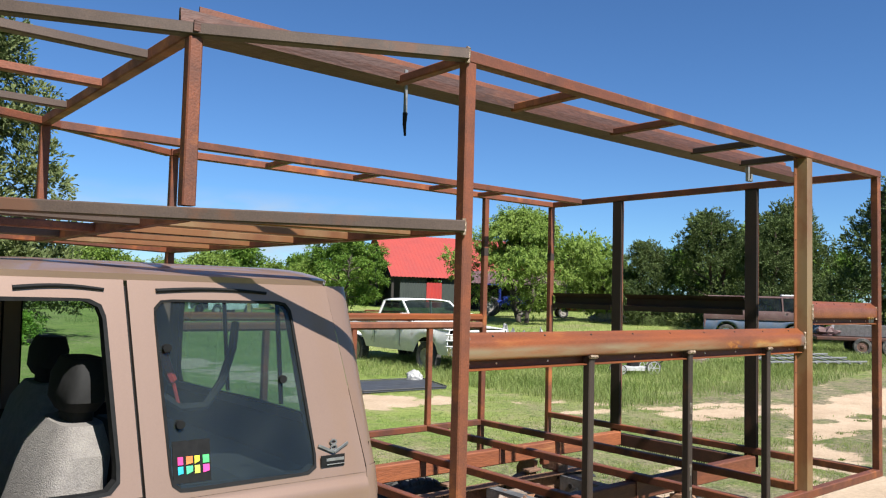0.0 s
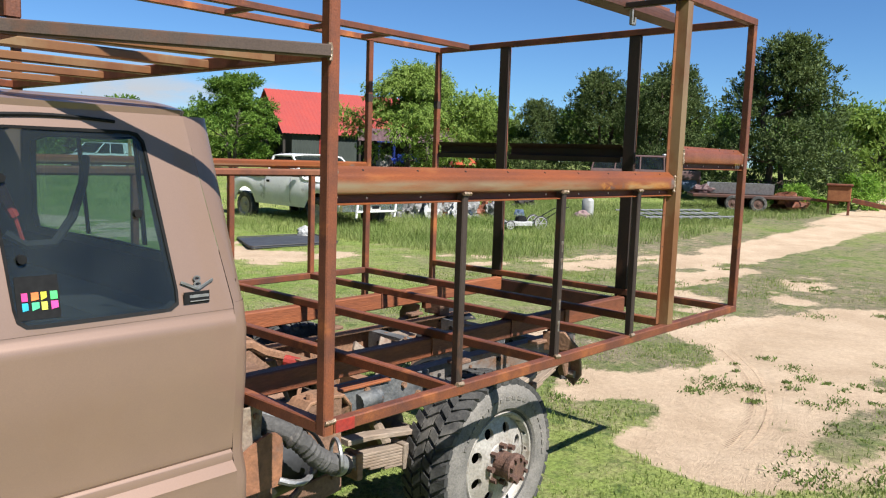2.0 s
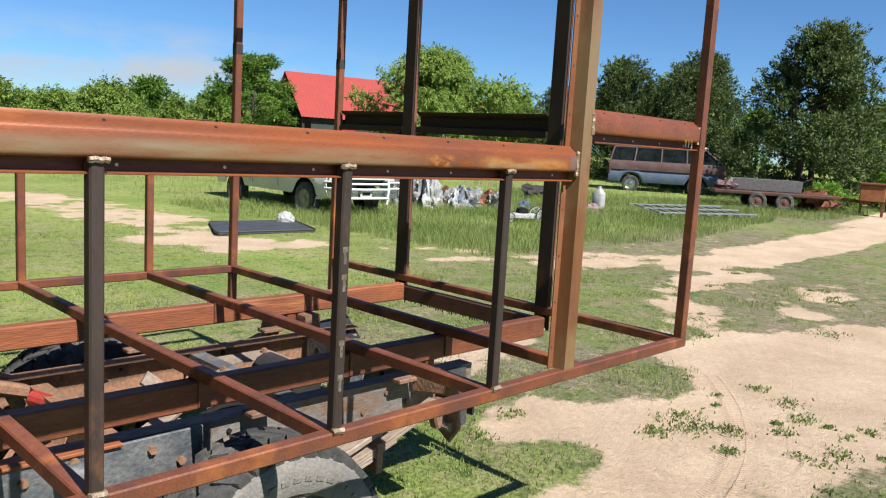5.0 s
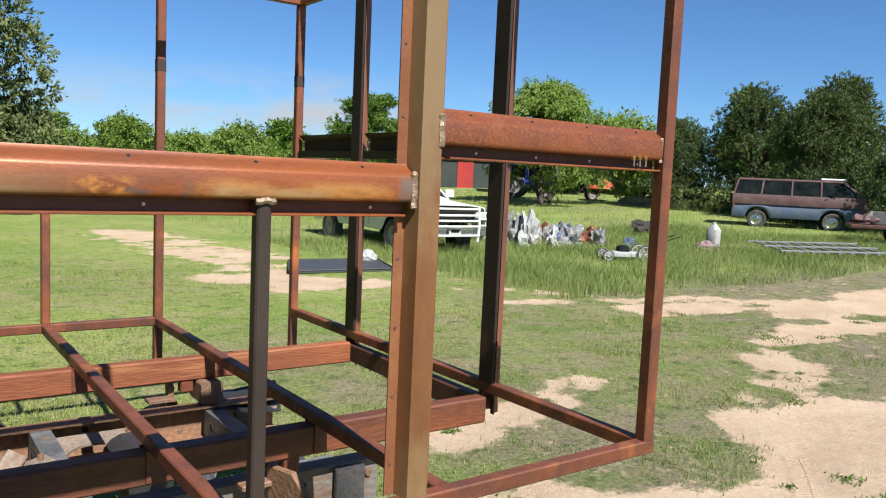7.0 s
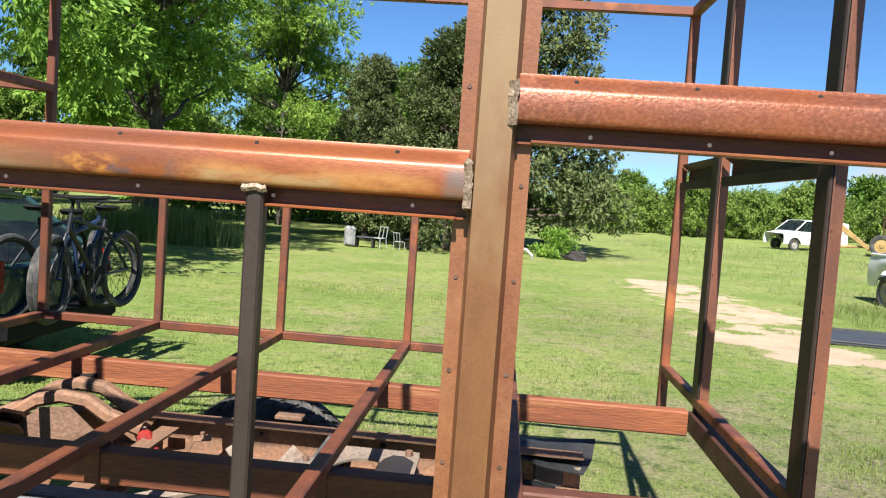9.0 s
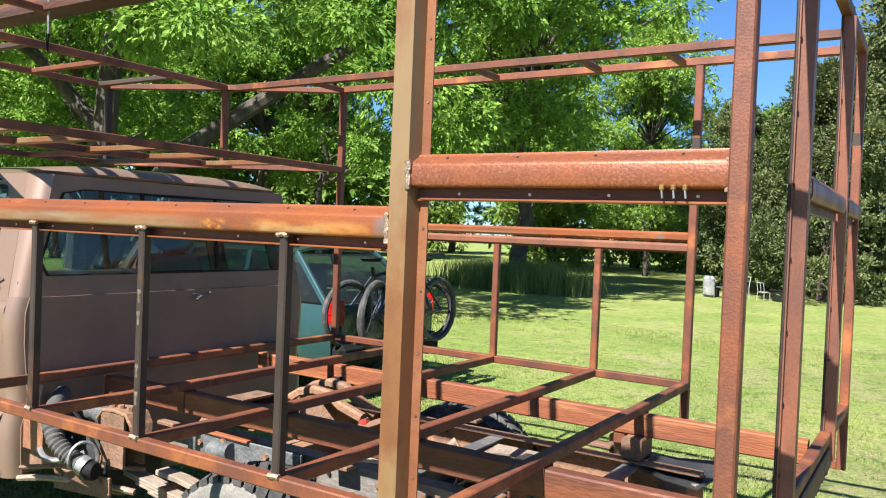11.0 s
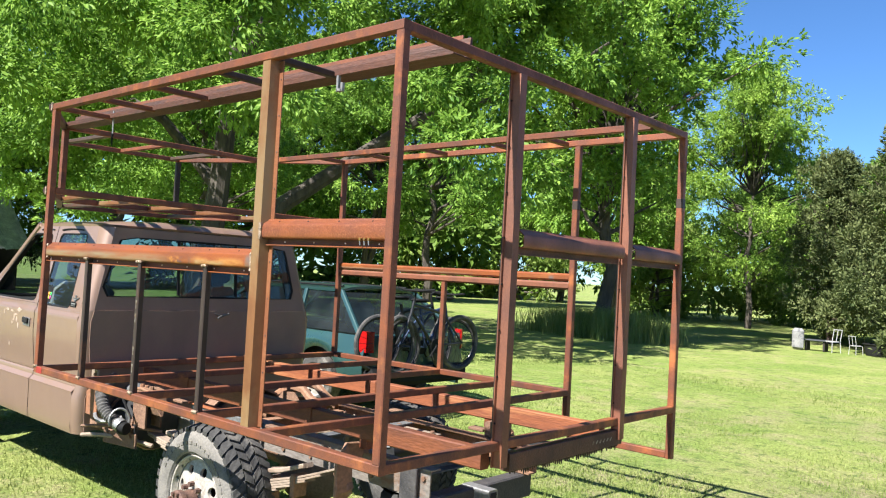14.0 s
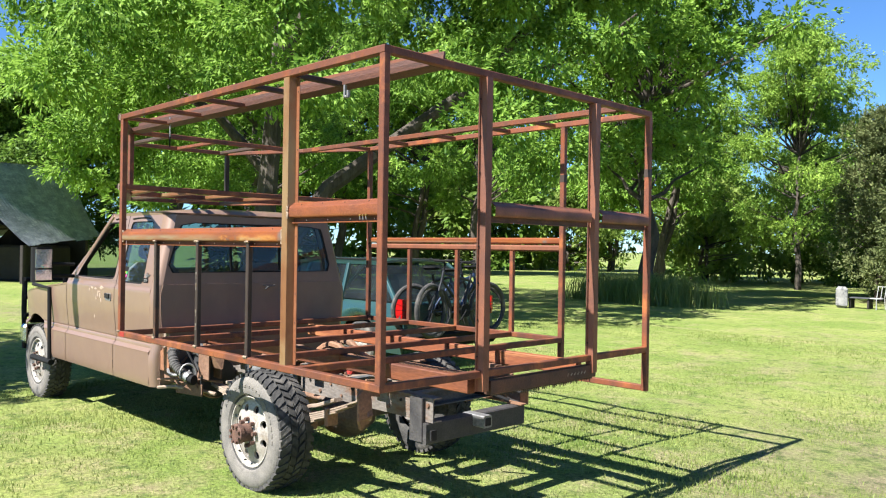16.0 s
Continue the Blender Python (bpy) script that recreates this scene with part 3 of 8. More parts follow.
# the drop beam at the rear, with a ragged torch-cut lower edge
drop = steel("drop_beam", (3.05, 0.80, 0.872), (3.05, 1.80, 0.872), RUST_PURLIN_SHADE, rect(0.05, 0.08))
bm = bmesh.new()
rnd = random.Random(4)
for i in range(56):
    y = 0.82 + i * 0.0172
    h = rnd.uniform(0.008, 0.030)
    bar(bm, (3.066, y, 0.834), (3.066, y, 0.834 - h), rect(0.012, 0.010, 0.002), (1, 0, 0), 0.4)
part("slag_teeth", bm, STEEL, drop, "ragged row of torch-cut slag teeth")
bm = bmesh.new()
for i in range(6):
    bar(bm, (3.0755, 1.50 + i * 0.035, 0.865), (3.0755, 1.515 + i * 0.035, 0.88), rect(0.002, 0.009, 0.0005))
part("chalk_mark", bm, BOLT, drop, "faint chalk marks")
# roof: purlin channel on the near side, tube on the far side, ladder bars between
purlin = steel("roof_purlin", (-0.72, 0.405, 2.60), (3.0, 0.425, 2.60), RUST_PURLIN_SHADE, [(-0.06, -0.02), (0.06, -0.02), (0.06, 0.01), (0.054, 0.01), (0.054, -0.014), (-0.03, -0.014), (-0.048, 0.075), (-0.058, 0.075)][::-1])
steel("purlin_flange", (-0.66, 0.462, 2.645), (2.95, 0.482, 2.645), RUST_DARK, rect(0.006, 0.10, 0.002), label="tall purplish rusted purlin flange")
steel("roof_rail", (-0.72, 2.105, ZT), (3.01, 2.105, ZT))
for i, x in enumerate((0.02, 0.57, 1.18, 1.80, 2.25)):
    steel("roof_crossbar", (x, 0.04, ZT - 0.003), (x, 0.37, ZT - 0.003), RUST if i < 3 else STEEL, rect(0.035, 0.03))
    steel("roof_crossbar", (x, 2.125, ZT - 0.003), (x, 2.40, ZT - 0.003), RUST, rect(0.035, 0.03))
# clamps and hooks hanging from the purlin
cl = steel("hanging_rod", (0.045, 0.37, 2.63), (0.045, 0.37, 2.48), ALU, rect(0.008, 0.014, 0.002), (1, 0, 0), "thin bright hanging rod")
bm = bmesh.new()
tube_along(bm, [(0.045, 0.37, 2.48), (0.043, 0.37, 2.44), (0.047, 0.37, 2.40)], 0.009, 6, 0.004)
part("rod_end", bm, TRIM, cl, "black rod end")
bm = bmesh.new()
for a, b in (((2.3, 0.36, 2.575), (2.3, 0.36, 2.50)), ((2.3, 0.36, 2.505), (2.33, 0.36, 2.505)), ((2.33, 0.36, 2.50), (2.33, 0.36, 2.54))):
    bar(bm, a, b, rect(0.014, 0.02, 0.003), (0, 1, 0))
part("bracket", bm, ALU, frame_root, "bright bent bracket")
# the nose over the cab
NOSE = [(0.0, 0.0), (-0.705, 0.37), (-1.5, 0.70), (-1.5, 1.74), (-0.705, 2.07), (0.0, 2.44)]
for z in (ZT, ZC):
    for i, (a, b) in enumerate(zip(NOSE, NOSE[1:])):
        steel("nose_rail", (*a, z), (*b, z), GREYTUBE if i < 2 else RUST, rect(0.04, 0.036), label="grey steel nose rail" if i < 2 else "")
    steel("nose_crossbar", (-0.705, 0.39, z), (-0.705, 2.05, z))
    ys = (0.72, 1.19, 1.655)
    for y in ys:
        steel("nose_rafter", (-1.48, y, z), (-0.725, y, z), GREYTUBE if y != 1.19 else RUST, rect(0.04, 0.03))
steel("bunk_crossbar", (0.02, 0.04, ZC), (0.02, 2.40, ZC))
for y in (0.28, 0.66, 1.06, 1.45, 1.88):
    steel("bunk_joist", (-0.685, max(y, 0.385), ZC - 0.002), (0.0, y, ZC - 0.002), RUST_POST, rect(0.045, 0.03))
for i in (1, 2, 3, 4):
    x, y = NOSE[i]
    steel("nose_post", (x + 0.0, y + (0.01 if i < 3 else -0.01), ZC + 0.024), (x, y + (0.01 if i < 3 else -0.01), ZT - 0.022), STEEL if i in (2, 3) else RUST, up=(0, 1, 0))
bead(near_rail, (0.022, -0.001, ZB + 0.022), (1, 0, 0), 0.04, 0.007)
for z in (ZC, ZT):
    bead(near_rail, (0.0, -0.002, z), (0, 0, 1), 0.05, 0.008)
# brass clamps hanging at the rear end of the upper belt
for i in range(3):
    bm = bmesh.new()
    x = 2.905 + 0.024 * i
    box(bm, (x - 0.005, -0.004, 1.786), (x + 0.005, 0.008, 1.798), 0.002)
    clamp = part("spring_clamp", bm, BRASS, frame_root, "small yellow brass clamp")
    bm = bmesh.new()
    bar(bm, (x, -0.001, 1.788), (x + 0.002, 0.0, 1.770), ring(0.0022, 6))
    part("clamp_jaw", bm, ALU, clamp)

# ---- the truck ----
truck = thing("pickup_truck", "faded tan extended-cab pickup truck with a stripped bare chassis", "truck")
YC, HALF = 1.245, 0.955


def inset(z):
    return float(np.interp(z, (0.48, 0.51, 0.55, 0.765, 0.774, 0.802, 0.828, 0.836, 0.844, 0.86, 1.10, 1.249, 1.266, 1.279, 1.309, 1.88), (0.022, 0.010, 0.004, 0.001, 0.0, 0.026, 0.027, 0.035, 0.028, 0.028, 0.005, 0.006, 0.010, 0.020, 0.024, 0.155)))


def side_y(s, z, more=0.0):
    return YC + s * (HALF - inset(z) - more)


def side_panel(name, s, x0, x1, bottom, top, mat, label="", nx=24):
    """A pressed body panel between two lines, following the side's curve."""
    bm = bmesh.new()
    rows = []
    for i in range(nx + 1):
        x = x0 + (x1 - x0) * i / nx
        lo, hi = bottom(x), top(x)
        zs = [max(lo, min(hi, z)) for z in (0.50, 0.515, 0.55, 0.62, 0.70, 0.755, 0.765, 0.774, 0.779, 0.797, 0.802, 0.807, 0.826, 0.829, 0.836, 0.843, 0.846, 0.86, 0.93, 1.0, 1.06, 1.12, 1.18, 1.235, 1.249, 1.266, 1.279, 1.295, 1.309)]
        rows.append([(x, side_y(s, z, 0.10 * max(0.0, (-2.85 - x) / 0.57) ** 2), z) for z in zs])
    rows = [row + [(x, y - s * 0.012, z) for x, y, z in row[::-1]] + row[:1] for row in rows]
    grid_mesh(bm, rows)
    bmesh.ops.remove_doubles(bm, verts=bm.verts, dist=1e-6)
    return part(name, bm, mat, truck, label, True)


def arch(cx, r):
    def bottom(x):
        d = r * r - (x - cx) ** 2
        return max(0.50, 0.42 + math.sqrt(d)) if d > 0 else 0.50
    return bottom


def snap(loop, corners):
    loop = [Vector(p) for p in loop]
    for c in corners:
        k = min(range(len(loop)), key=lambda i: (loop[i] - Vector(c)).length)
        loop[k] = Vector(c)
    return loop


def angled(loop, n, centre):
    """Points where rays from a centre cut a closed loop."""
    pts = [Vector(p) - Vector(centre) for p in loop]
    out = []
    for k in range(n):
        a = 2 * math.pi * k / n
        d = Vector((math.cos(a), math.sin(a)))
        best = 0
        for i in range(len(pts)):
            p, q = pts[i], pts[(i + 1) % len(pts)]
            e = q - p
            den = d.x * e.y - d.y * e.x
            if abs(den) > 1e-12:
                t, u = (p.x * e.y - p.y * e.x) / den, (p.x * d.y - p.y * d.x) / den
                if t > best and -1e-6 <= u <= 1 + 1e-6:
                    best = t
        out.append(Vector(centre) + d * best)
    return out


def framed(name, outer, hole, r, place, mat, t, parent, glass_mat=None, label="", trim=0.012):
    """A panel with a rounded window opening, its rubber and its pane. place maps a 2D point and a depth into the world."""
    inner = round_loop(hole, r, 6)
    c = sum((Vector(p) for p in hole), Vector((0, 0))) / len(hole)
    n = 72
    i_loop = angled(inner, n, c)
    o_loop = snap(angled(outer, n, c), outer)
    bm = bmesh.new()
    for a, da, b, db in ((o_loop, 0, i_loop, 0), (i_loop, 0, i_loop, t), (i_loop, t, o_loop, t), (o_loop, t, o_loop, 0)):
        bridge(bm, [place(p, da) for p in a], [place(p, db) for p in b])
    bmesh.ops.remove_doubles(bm, verts=bm.verts, dist=1e-6)
    panel = part(name, bm, mat, parent, label, True)
    bm = bmesh.new()
    shrunk = [c + (p - c) * (1 - trim / (p - c).length) for p in i_loop]
    grown = [c + (p - c) * (1 + 0.003 / (p - c).length) for p in i_loop]
    for a, da, b, db in ((grown, -0.0025, shrunk, -0.0005), (shrunk, -0.0005, shrunk, t * 1.2), (grown, 0.001, grown, -0.0025)):
        bridge(bm, [place(p, da) for p in a], [place(p, db) for p in b])
    bmesh.ops.remove_doubles(bm, verts=bm.verts, dist=1e-6)
    part("window_rubber", bm, TRIM, panel, "black rubber window seal", True)
    if glass_mat:
        bm = bmesh.new()
        bm.faces.new([bm.verts.new(place(p, 0.004)) for p in shrunk])
        g = part("window_pane", bm, glass_mat, panel, "tinted glass pane")
        g.visible_shadow = False
    return panel


top_line = lambda x: float(np.interp(x, (-3.42, -2.75, -1.93), (1.07, 1.155, 1.238)))
for s in (-1, 1):
    side_panel("front_fender", s, -3.42, -1.94, arch(-2.86, 0.47), top_line, PAINT, nx=40)
    door = side_panel("door", s, -1.93, -0.812, lambda x: 0.50, lambda x: 1.309, PAINT)
    side_panel("rear_quarter", s, -0.802, -0.11, lambda x: 0.50, lambda x: 1.291, PAINT)
    # sill below the doors
    bm = bmesh.new()
    bar(bm, (-1.9, side_y(s, 0.60, 0.12), 0.54), (-0.16, side_y(s, 0.60, 0.12), 0.54), rect(0.085, 0.09, 0.03))
    part("sill", bm, PAINT, truck)
    # dark gap liners behind the door cuts
    for x in (-1.935, -0.822):
        bm = bmesh.new()
        grid_mesh(bm, [[(x - 0.045, side_y(s, z, 0.018), z), (x + 0.045, side_y(s, z, 0.018), z)] for z in np.linspace(0.58, 1.309 if x < -1 else 1.86, 12)])
        part("door_gap_liner", bm, TRIM, truck)
    put = lambda p, d, s=s: (p[0], side_y(s, p[1], d), p[1])
    t = 0.03
    framed("door_frame", [(-1.90, 1.311), (-0.812, 1.311), (-0.848, 1.876), (-1.20, 1.876)], [(-1.74, 1.326), (-0.865, 1.326), (-0.900, 1.822), (-1.235, 1.822)], 0.05, put, PAINT, t, door, GLASS if s > 0 else None, trim=0.008)
    framed("quarter_frame", [(-0.802, 1.292), (-0.11, 1.292), (-0.205, 1.876), (-0.838, 1.876)], [(-0.735, 1.311), (-0.286, 1.311), (-0.342, 1.822), (-0.768, 1.822)], 0.04, put, PAINT, t, truck, GLASS, trim=0.006)
    # crease moulding at the belt, handle
    bm = bmesh.new()
    bar(bm, (-0.972, side_y(s, 1.17, -0.014), 1.182), (-0.884, side_y(s, 1.17, -0.014), 1.178), rect(0.012, 0.040, 0.004))
    h = part("door_handle", bm, DARKPLASTIC, door, "dark flap handle in a bright surround")
    bm = bmesh.new()
    bar(bm, (-0.985, side_y(s, 1.17, -0.003), 1.172), (-0.868, side_y(s, 1.17, -0.003), 1.168), rect(0.008, 0.062, 0.006))
    part("handle_recess", bm, ALU, h)
    # worn drip strips over the windows
    for x0, x1 in ((-1.12, -0.90), (-0.76, -0.42)):
        bm = bmesh.new()
        tube_along(bm, [(x0 + (x1 - x0) * i / 8, side_y(s, 1.85 + 0.006 * math.sin(3 * i / 8), -0.003), 1.848 + 0.008 * math.sin(math.pi * i / 8)) for i in range(9)], 0.007, 6, 0.005)
        part("drip_strip", bm, TRIM, truck, "peeling black drip strip")
    # rear roof pillar, turning the corner to the back
    bm = bmesh.new()
    rows = []
    for j in range(9):
        k = j / 8
        z = 1.311 + (1.876 - 1.311) * k
        a = Vector((-0.11 - 0.095 * k, side_y(s, z), z))
        b = Vector((-0.045 - 0.05 * k, side_y(s, z) - s * 0.06, z))
        c = Vector((-0.055 - 0.06 * k, side_y(s, z) - s * 0.012, z))
        rows.append([(1 - u) ** 2 * a + 2 * u * (1 - u) * c + u * u * b for u in (0, 0.2, 0.4, 0.6, 0.8, 1)])
    grid_mesh(bm, rows)
    part("rear_pillar", bm, PAINT, truck, "", True)
    bm = bmesh.new()
    rows = []
    for j in range(11):
        z = 0.50 + (1.311 - 0.50) * j / 10
        a = Vector((-0.11, side_y(s, z), z))
        b = Vector((-0.045, side_y(s, z) - s * 0.06, z))
        c = Vector((-0.05, side_y(s, z) - s * 0.008, z))
        rows.append([(1 - u) ** 2 * a + 2 * u * (1 - u) * c + u * u * b for u in (0, 0.2, 0.4, 0.6, 0.8, 1)])
    grid_mesh(bm, rows)
    part("rear_corner", bm, PAINT, truck, "", True)
# flaked paint on the near front door
rc = random.Random(31)
bm = bmesh.new()
for x, z, w, h in ((-1.30, 1.235, 0.07, 0.020), (-1.22, 1.228, 0.05, 0.016), (-1.08, 1.245, 0.075, 0.030), (-1.17, 1.185, 0.028, 0.060), (-1.20, 1.15, 0.018, 0.040), (-1.12, 1.175, 0.022, 0.050), (-1.09, 1.13, 0.030, 0.045), (-1.14, 1.205, 0.05, 0.018), (-1.26, 0.98, 0.02, 0.035), (-1.36, 1.215, 0.02, 0.03)):
    flake = [(x + w * math.cos(a) * rc.uniform(0.22, 0.68), z + h * math.sin(a) * rc.uniform(0.22, 0.68)) for a in np.linspace(0, 6.2832, 14)[:-1]]
    chip_face = [bm.verts.new((u, side_y(-1, v, -0.0012), v)) for u, v in flake]
    chip_foot = [bm.verts.new((u, side_y(-1, v, 0.002), v)) for u, v in flake]
    bm.faces.new(chip_face)
    for i in range(len(flake)):
        j = (i + 1) % len(flake)
        bm.faces.new((chip_face[i], chip_face[j], chip_foot[j], chip_foot[i]))
part("chipped_paint", bm, CHIPS, truck, "pale primer showing through chipped paint")
# back of the cab
bm = bmesh.new()
grid_mesh(bm, [[(-0.045 - 0.006 * math.cos(i * 1.5708), YC + (2 * i / 20 - 1) * (HALF - inset(z) - 0.06), z) for i in range(21)] for z in np.linspace(0.52, 1.311, 12)])
thicken(bm, -0.012)
back = part("back_panel", bm, DIRTYPAINT, truck, "dusty tan cab back panel", True)
# a T-shaped latch on the back panel
bm = bmesh.new()
tube_along(bm, [(-0.040, 1.309, 1.270), (-0.015, 1.309, 1.272)], 0.007, 8)
tube_along(bm, [(-0.012, 1.288, 1.256), (-0.010, 1.309, 1.272), (-0.012, 1.382, 1.290)], 0.009, 8)
tube_along(bm, [(-0.012, 1.332, 1.272), (-0.014, 1.266, 1.292)], 0.006, 8, 0.004)
part("latch", bm, HITCH, back, "dark T-shaped latch", True)
bk = lambda p, d: (-0.045 - 0.05 * (p[1] - 1.311) / 0.565 - d, p[0], p[1])
hb = HALF - inset(1.311) - 0.06
ht = HALF - inset(1.876) - 0.06
framed("back_frame", [(YC - hb, 1.312), (YC + hb, 1.312), (YC + ht, 1.876), (YC - ht, 1.876)], [(0.402, 1.405), (2.02, 1.405), (1.92, 1.815), (0.545, 1.815)], 0.05, bk, DIRTYPAINT, 0.02, truck, GLASS)
for y in (0.98, 1.46):
    bm = bmesh.new()
    bar(bm, (-0.058, y, 1.42), (-0.092, y, 1.81), rect(0.022, 0.012, 0.003), (1, 0, 0))
    part("slider_bar", bm, TRIM, back, "black sliding window bar")
bm = bmesh.new()
bar(bm, (-0.125, 1.12, 1.895), (-0.125, 1.34, 1.895), rect(0.02, 0.035, 0.008))
part("brake_light", bm, TRIM, truck, "dark high brake light")
# roof, windscreen, bonnet, nose
bm = bmesh.new()
rows = []
for f in np.concatenate([np.linspace(0, 0.86, 12), np.linspace(0.88, 1, 9)]):
    row = []
    for u in np.linspace(-1, 1, 33):
        end = -0.10 - 0.115 * abs(u) ** 6
        x = -1.20 + (end + 1.20) * f
        k = min(1, max(0, (x - end + 0.12) / 0.12))
        h = 0.048 * (1 - abs(u) ** 4)
        row.append((x, YC + u * (HALF - 0.155), 1.874 + h * (math.sqrt(1 - 0.985 * k * k)) - 0.03 * max(0, 1 - f * 8) ** 2 * (1 - u ** 6)))
    rows.append(row)
grid_mesh(bm, rows)
thicken(bm, -0.02)
part("roof", bm, PAINT, truck, "faded tan roof", True)
for s in (-1, 1):
    bm = bmesh.new()
    bar(bm, (-1.86, YC + s * 0.915, 1.27), (-1.19, YC + s * 0.79, 1.885), rect(0.05, 0.05, 0.012))
    part("windscreen_pillar", bm, PAINT, truck)
bm = bmesh.new()
grid_mesh(bm, [[(-1.84 + 0.66 * k - 0.07 * (1 - u * u), YC + u * (0.895 - 0.12 * k), 1.27 + 0.63 * k) for u in np.linspace(-1, 1, 13)] for k in np.linspace(0, 1, 6)])
g = part("windscreen", bm, WINDGLASS, truck, "clear windscreen", True)
g.visible_shadow = False
bm = bmesh.new()
grid_mesh(bm, [[(x, YC + u * (0.94 - 0.10 * max(0.0, (-2.85 - x) / 0.57) ** 2), top_line(x) + 0.005 + 0.045 * (1 - u ** 4)) for u in np.linspace(-1, 1, 17)] for x in np.linspace(-3.42, -1.80, 15)])
thicken(bm, -0.015)
part("bonnet", bm, PAINT, truck, "faded tan bonnet", True)
bm = bmesh.new()
box(bm, (-3.46, 0.42, 0.74), (-3.40, 2.07, 1.06), 0.02)
part("grille", bm, TRIM, truck, "black grille")
bm = bmesh.new()
box(bm, (-3.54, 0.36, 0.52), (-3.40, 2.13, 0.73), 0.03)
part("front_bumper", bm, CHROME, truck, "dull chrome bumper")
guard_bm = bmesh.new()
for z in (0.62, 0.82, 1.02, 1.22):
    tube_along(guard_bm, [(-3.54, 0.40, z), (-3.60, 0.48, z), (-3.62, 1.22, z), (-3.60, 1.96, z), (-3.54, 2.04, z)], 0.024, 8)
for y in (0.42, 0.85, 1.59, 2.02):
    tube_along(guard_bm, [(-3.56, y, 0.45), (-3.60, y, 0.9), (-3.58, y, 1.24)], 0.028, 8)
part("grille_guard", guard_bm, TRIM, truck, "black pipe grille guard", True)
# towing mirrors
for s in (-1, 1):
    y0 = YC + s * (HALF + 0.28)
    bm = bmesh.new()
    bar(bm, (-1.75, y0, 1.27), (-1.75, y0, 1.59), rect(0.17, 0.11, 0.03), (1, 0, 0))
    m = part("tow_mirror", bm, TRIM, truck, "tall black towing mirror", True)
    bm = bmesh.new()
    bar(bm, (-1.687, y0, 1.40), (-1.687, y0, 1.57), rect(0.14, 0.006, 0.002), (1, 0, 0))
    bar(bm, (-1.687, y0, 1.29), (-1.687, y0, 1.385), rect(0.14, 0.006, 0.002), (1, 0, 0))
    part("mirror_glass", bm, MIRROR, m)
    for z in (1.33, 1.44):
        bm = bmesh.new()
        tube_along(bm, [(-1.76, y0, z), (-1.78, YC + s * (HALF - 0.02), z - 0.01)], 0.016, 8)
        part("mirror_arm", bm, TRIM, m)
# cab inside
bm = bmesh.new()
box(bm, (-1.9, 0.30, 0.56), (-0.10, 2.14, 0.64), 0.01)
part("cab_floor", bm, DARKPLASTIC, truck)
for s in (-1, 1):
    bm = bmesh.new()
    grid_mesh(bm, [[(x, side_y(s, z, 0.055), z) for x in (-1.86, -0.12)] for z in (0.62, 1.0, 1.309)])
    part("inner_lining", bm, DARKPLASTIC, truck)
bm = bmesh.new()
grid_mesh(bm, [[(-0.085, y, z) for y in np.linspace(0.34, 2.1, 6)] for z in (0.62, 1.0, 1.38)])
part("back_lining", bm, DARKPLASTIC, truck)
bm = bmesh.new()
box(bm, (-1.92, 0.32, 0.95), (-1.62, 2.12, 1.30), 0.06)
part("dashboard", bm, DARKPLASTIC, truck, "dark dashboard")
bm = bmesh.new()
tube_along(bm, [(-1.50 + 0.05 * math.sin(a), 0.72 + 0.19 * math.cos(a), 1.20 + 0.17 * math.sin(a)) for a in np.linspace(0, 6.2832, 25)], 0.014, 6)
tube_along(bm, [(-1.5, 0.55, 1.2), (-1.51, 0.89, 1.2)], 0.014, 6)
tube_along(bm, [(-1.5, 0.72, 1.2), (-1.7, 0.72, 1.12)], 0.03, 6)
part("steering_wheel", bm, TRIM, truck, "black steering wheel")


def seat_block(bm, rows):
    """A padded block lofted through rounded sections: centre, half width, half depth, lean."""
    vs = []
    for (cx, cy, cz), hw, hd in rows:
        vs.append([(cx + hd * math.copysign(abs(math.cos(a)) ** 0.6, math.cos(a)), cy + hw * math.copysign(abs(math.sin(a)) ** 0.6, math.sin(a)), cz) for a in np.linspace(0, 6.2832, 21)[:-1]])
    rings_ = [[bm.verts.new(p) for p in row] for row in vs]
    for a, b in zip(rings_, rings_[1:]):
        for j in range(20):
            bm.faces.new((a[j], a[(j + 1) % 20], b[(j + 1) % 20], b[j]))
    bm.faces.new(rings_[0][::-1])
    bm.faces.new(rings_[-1])
    return bm


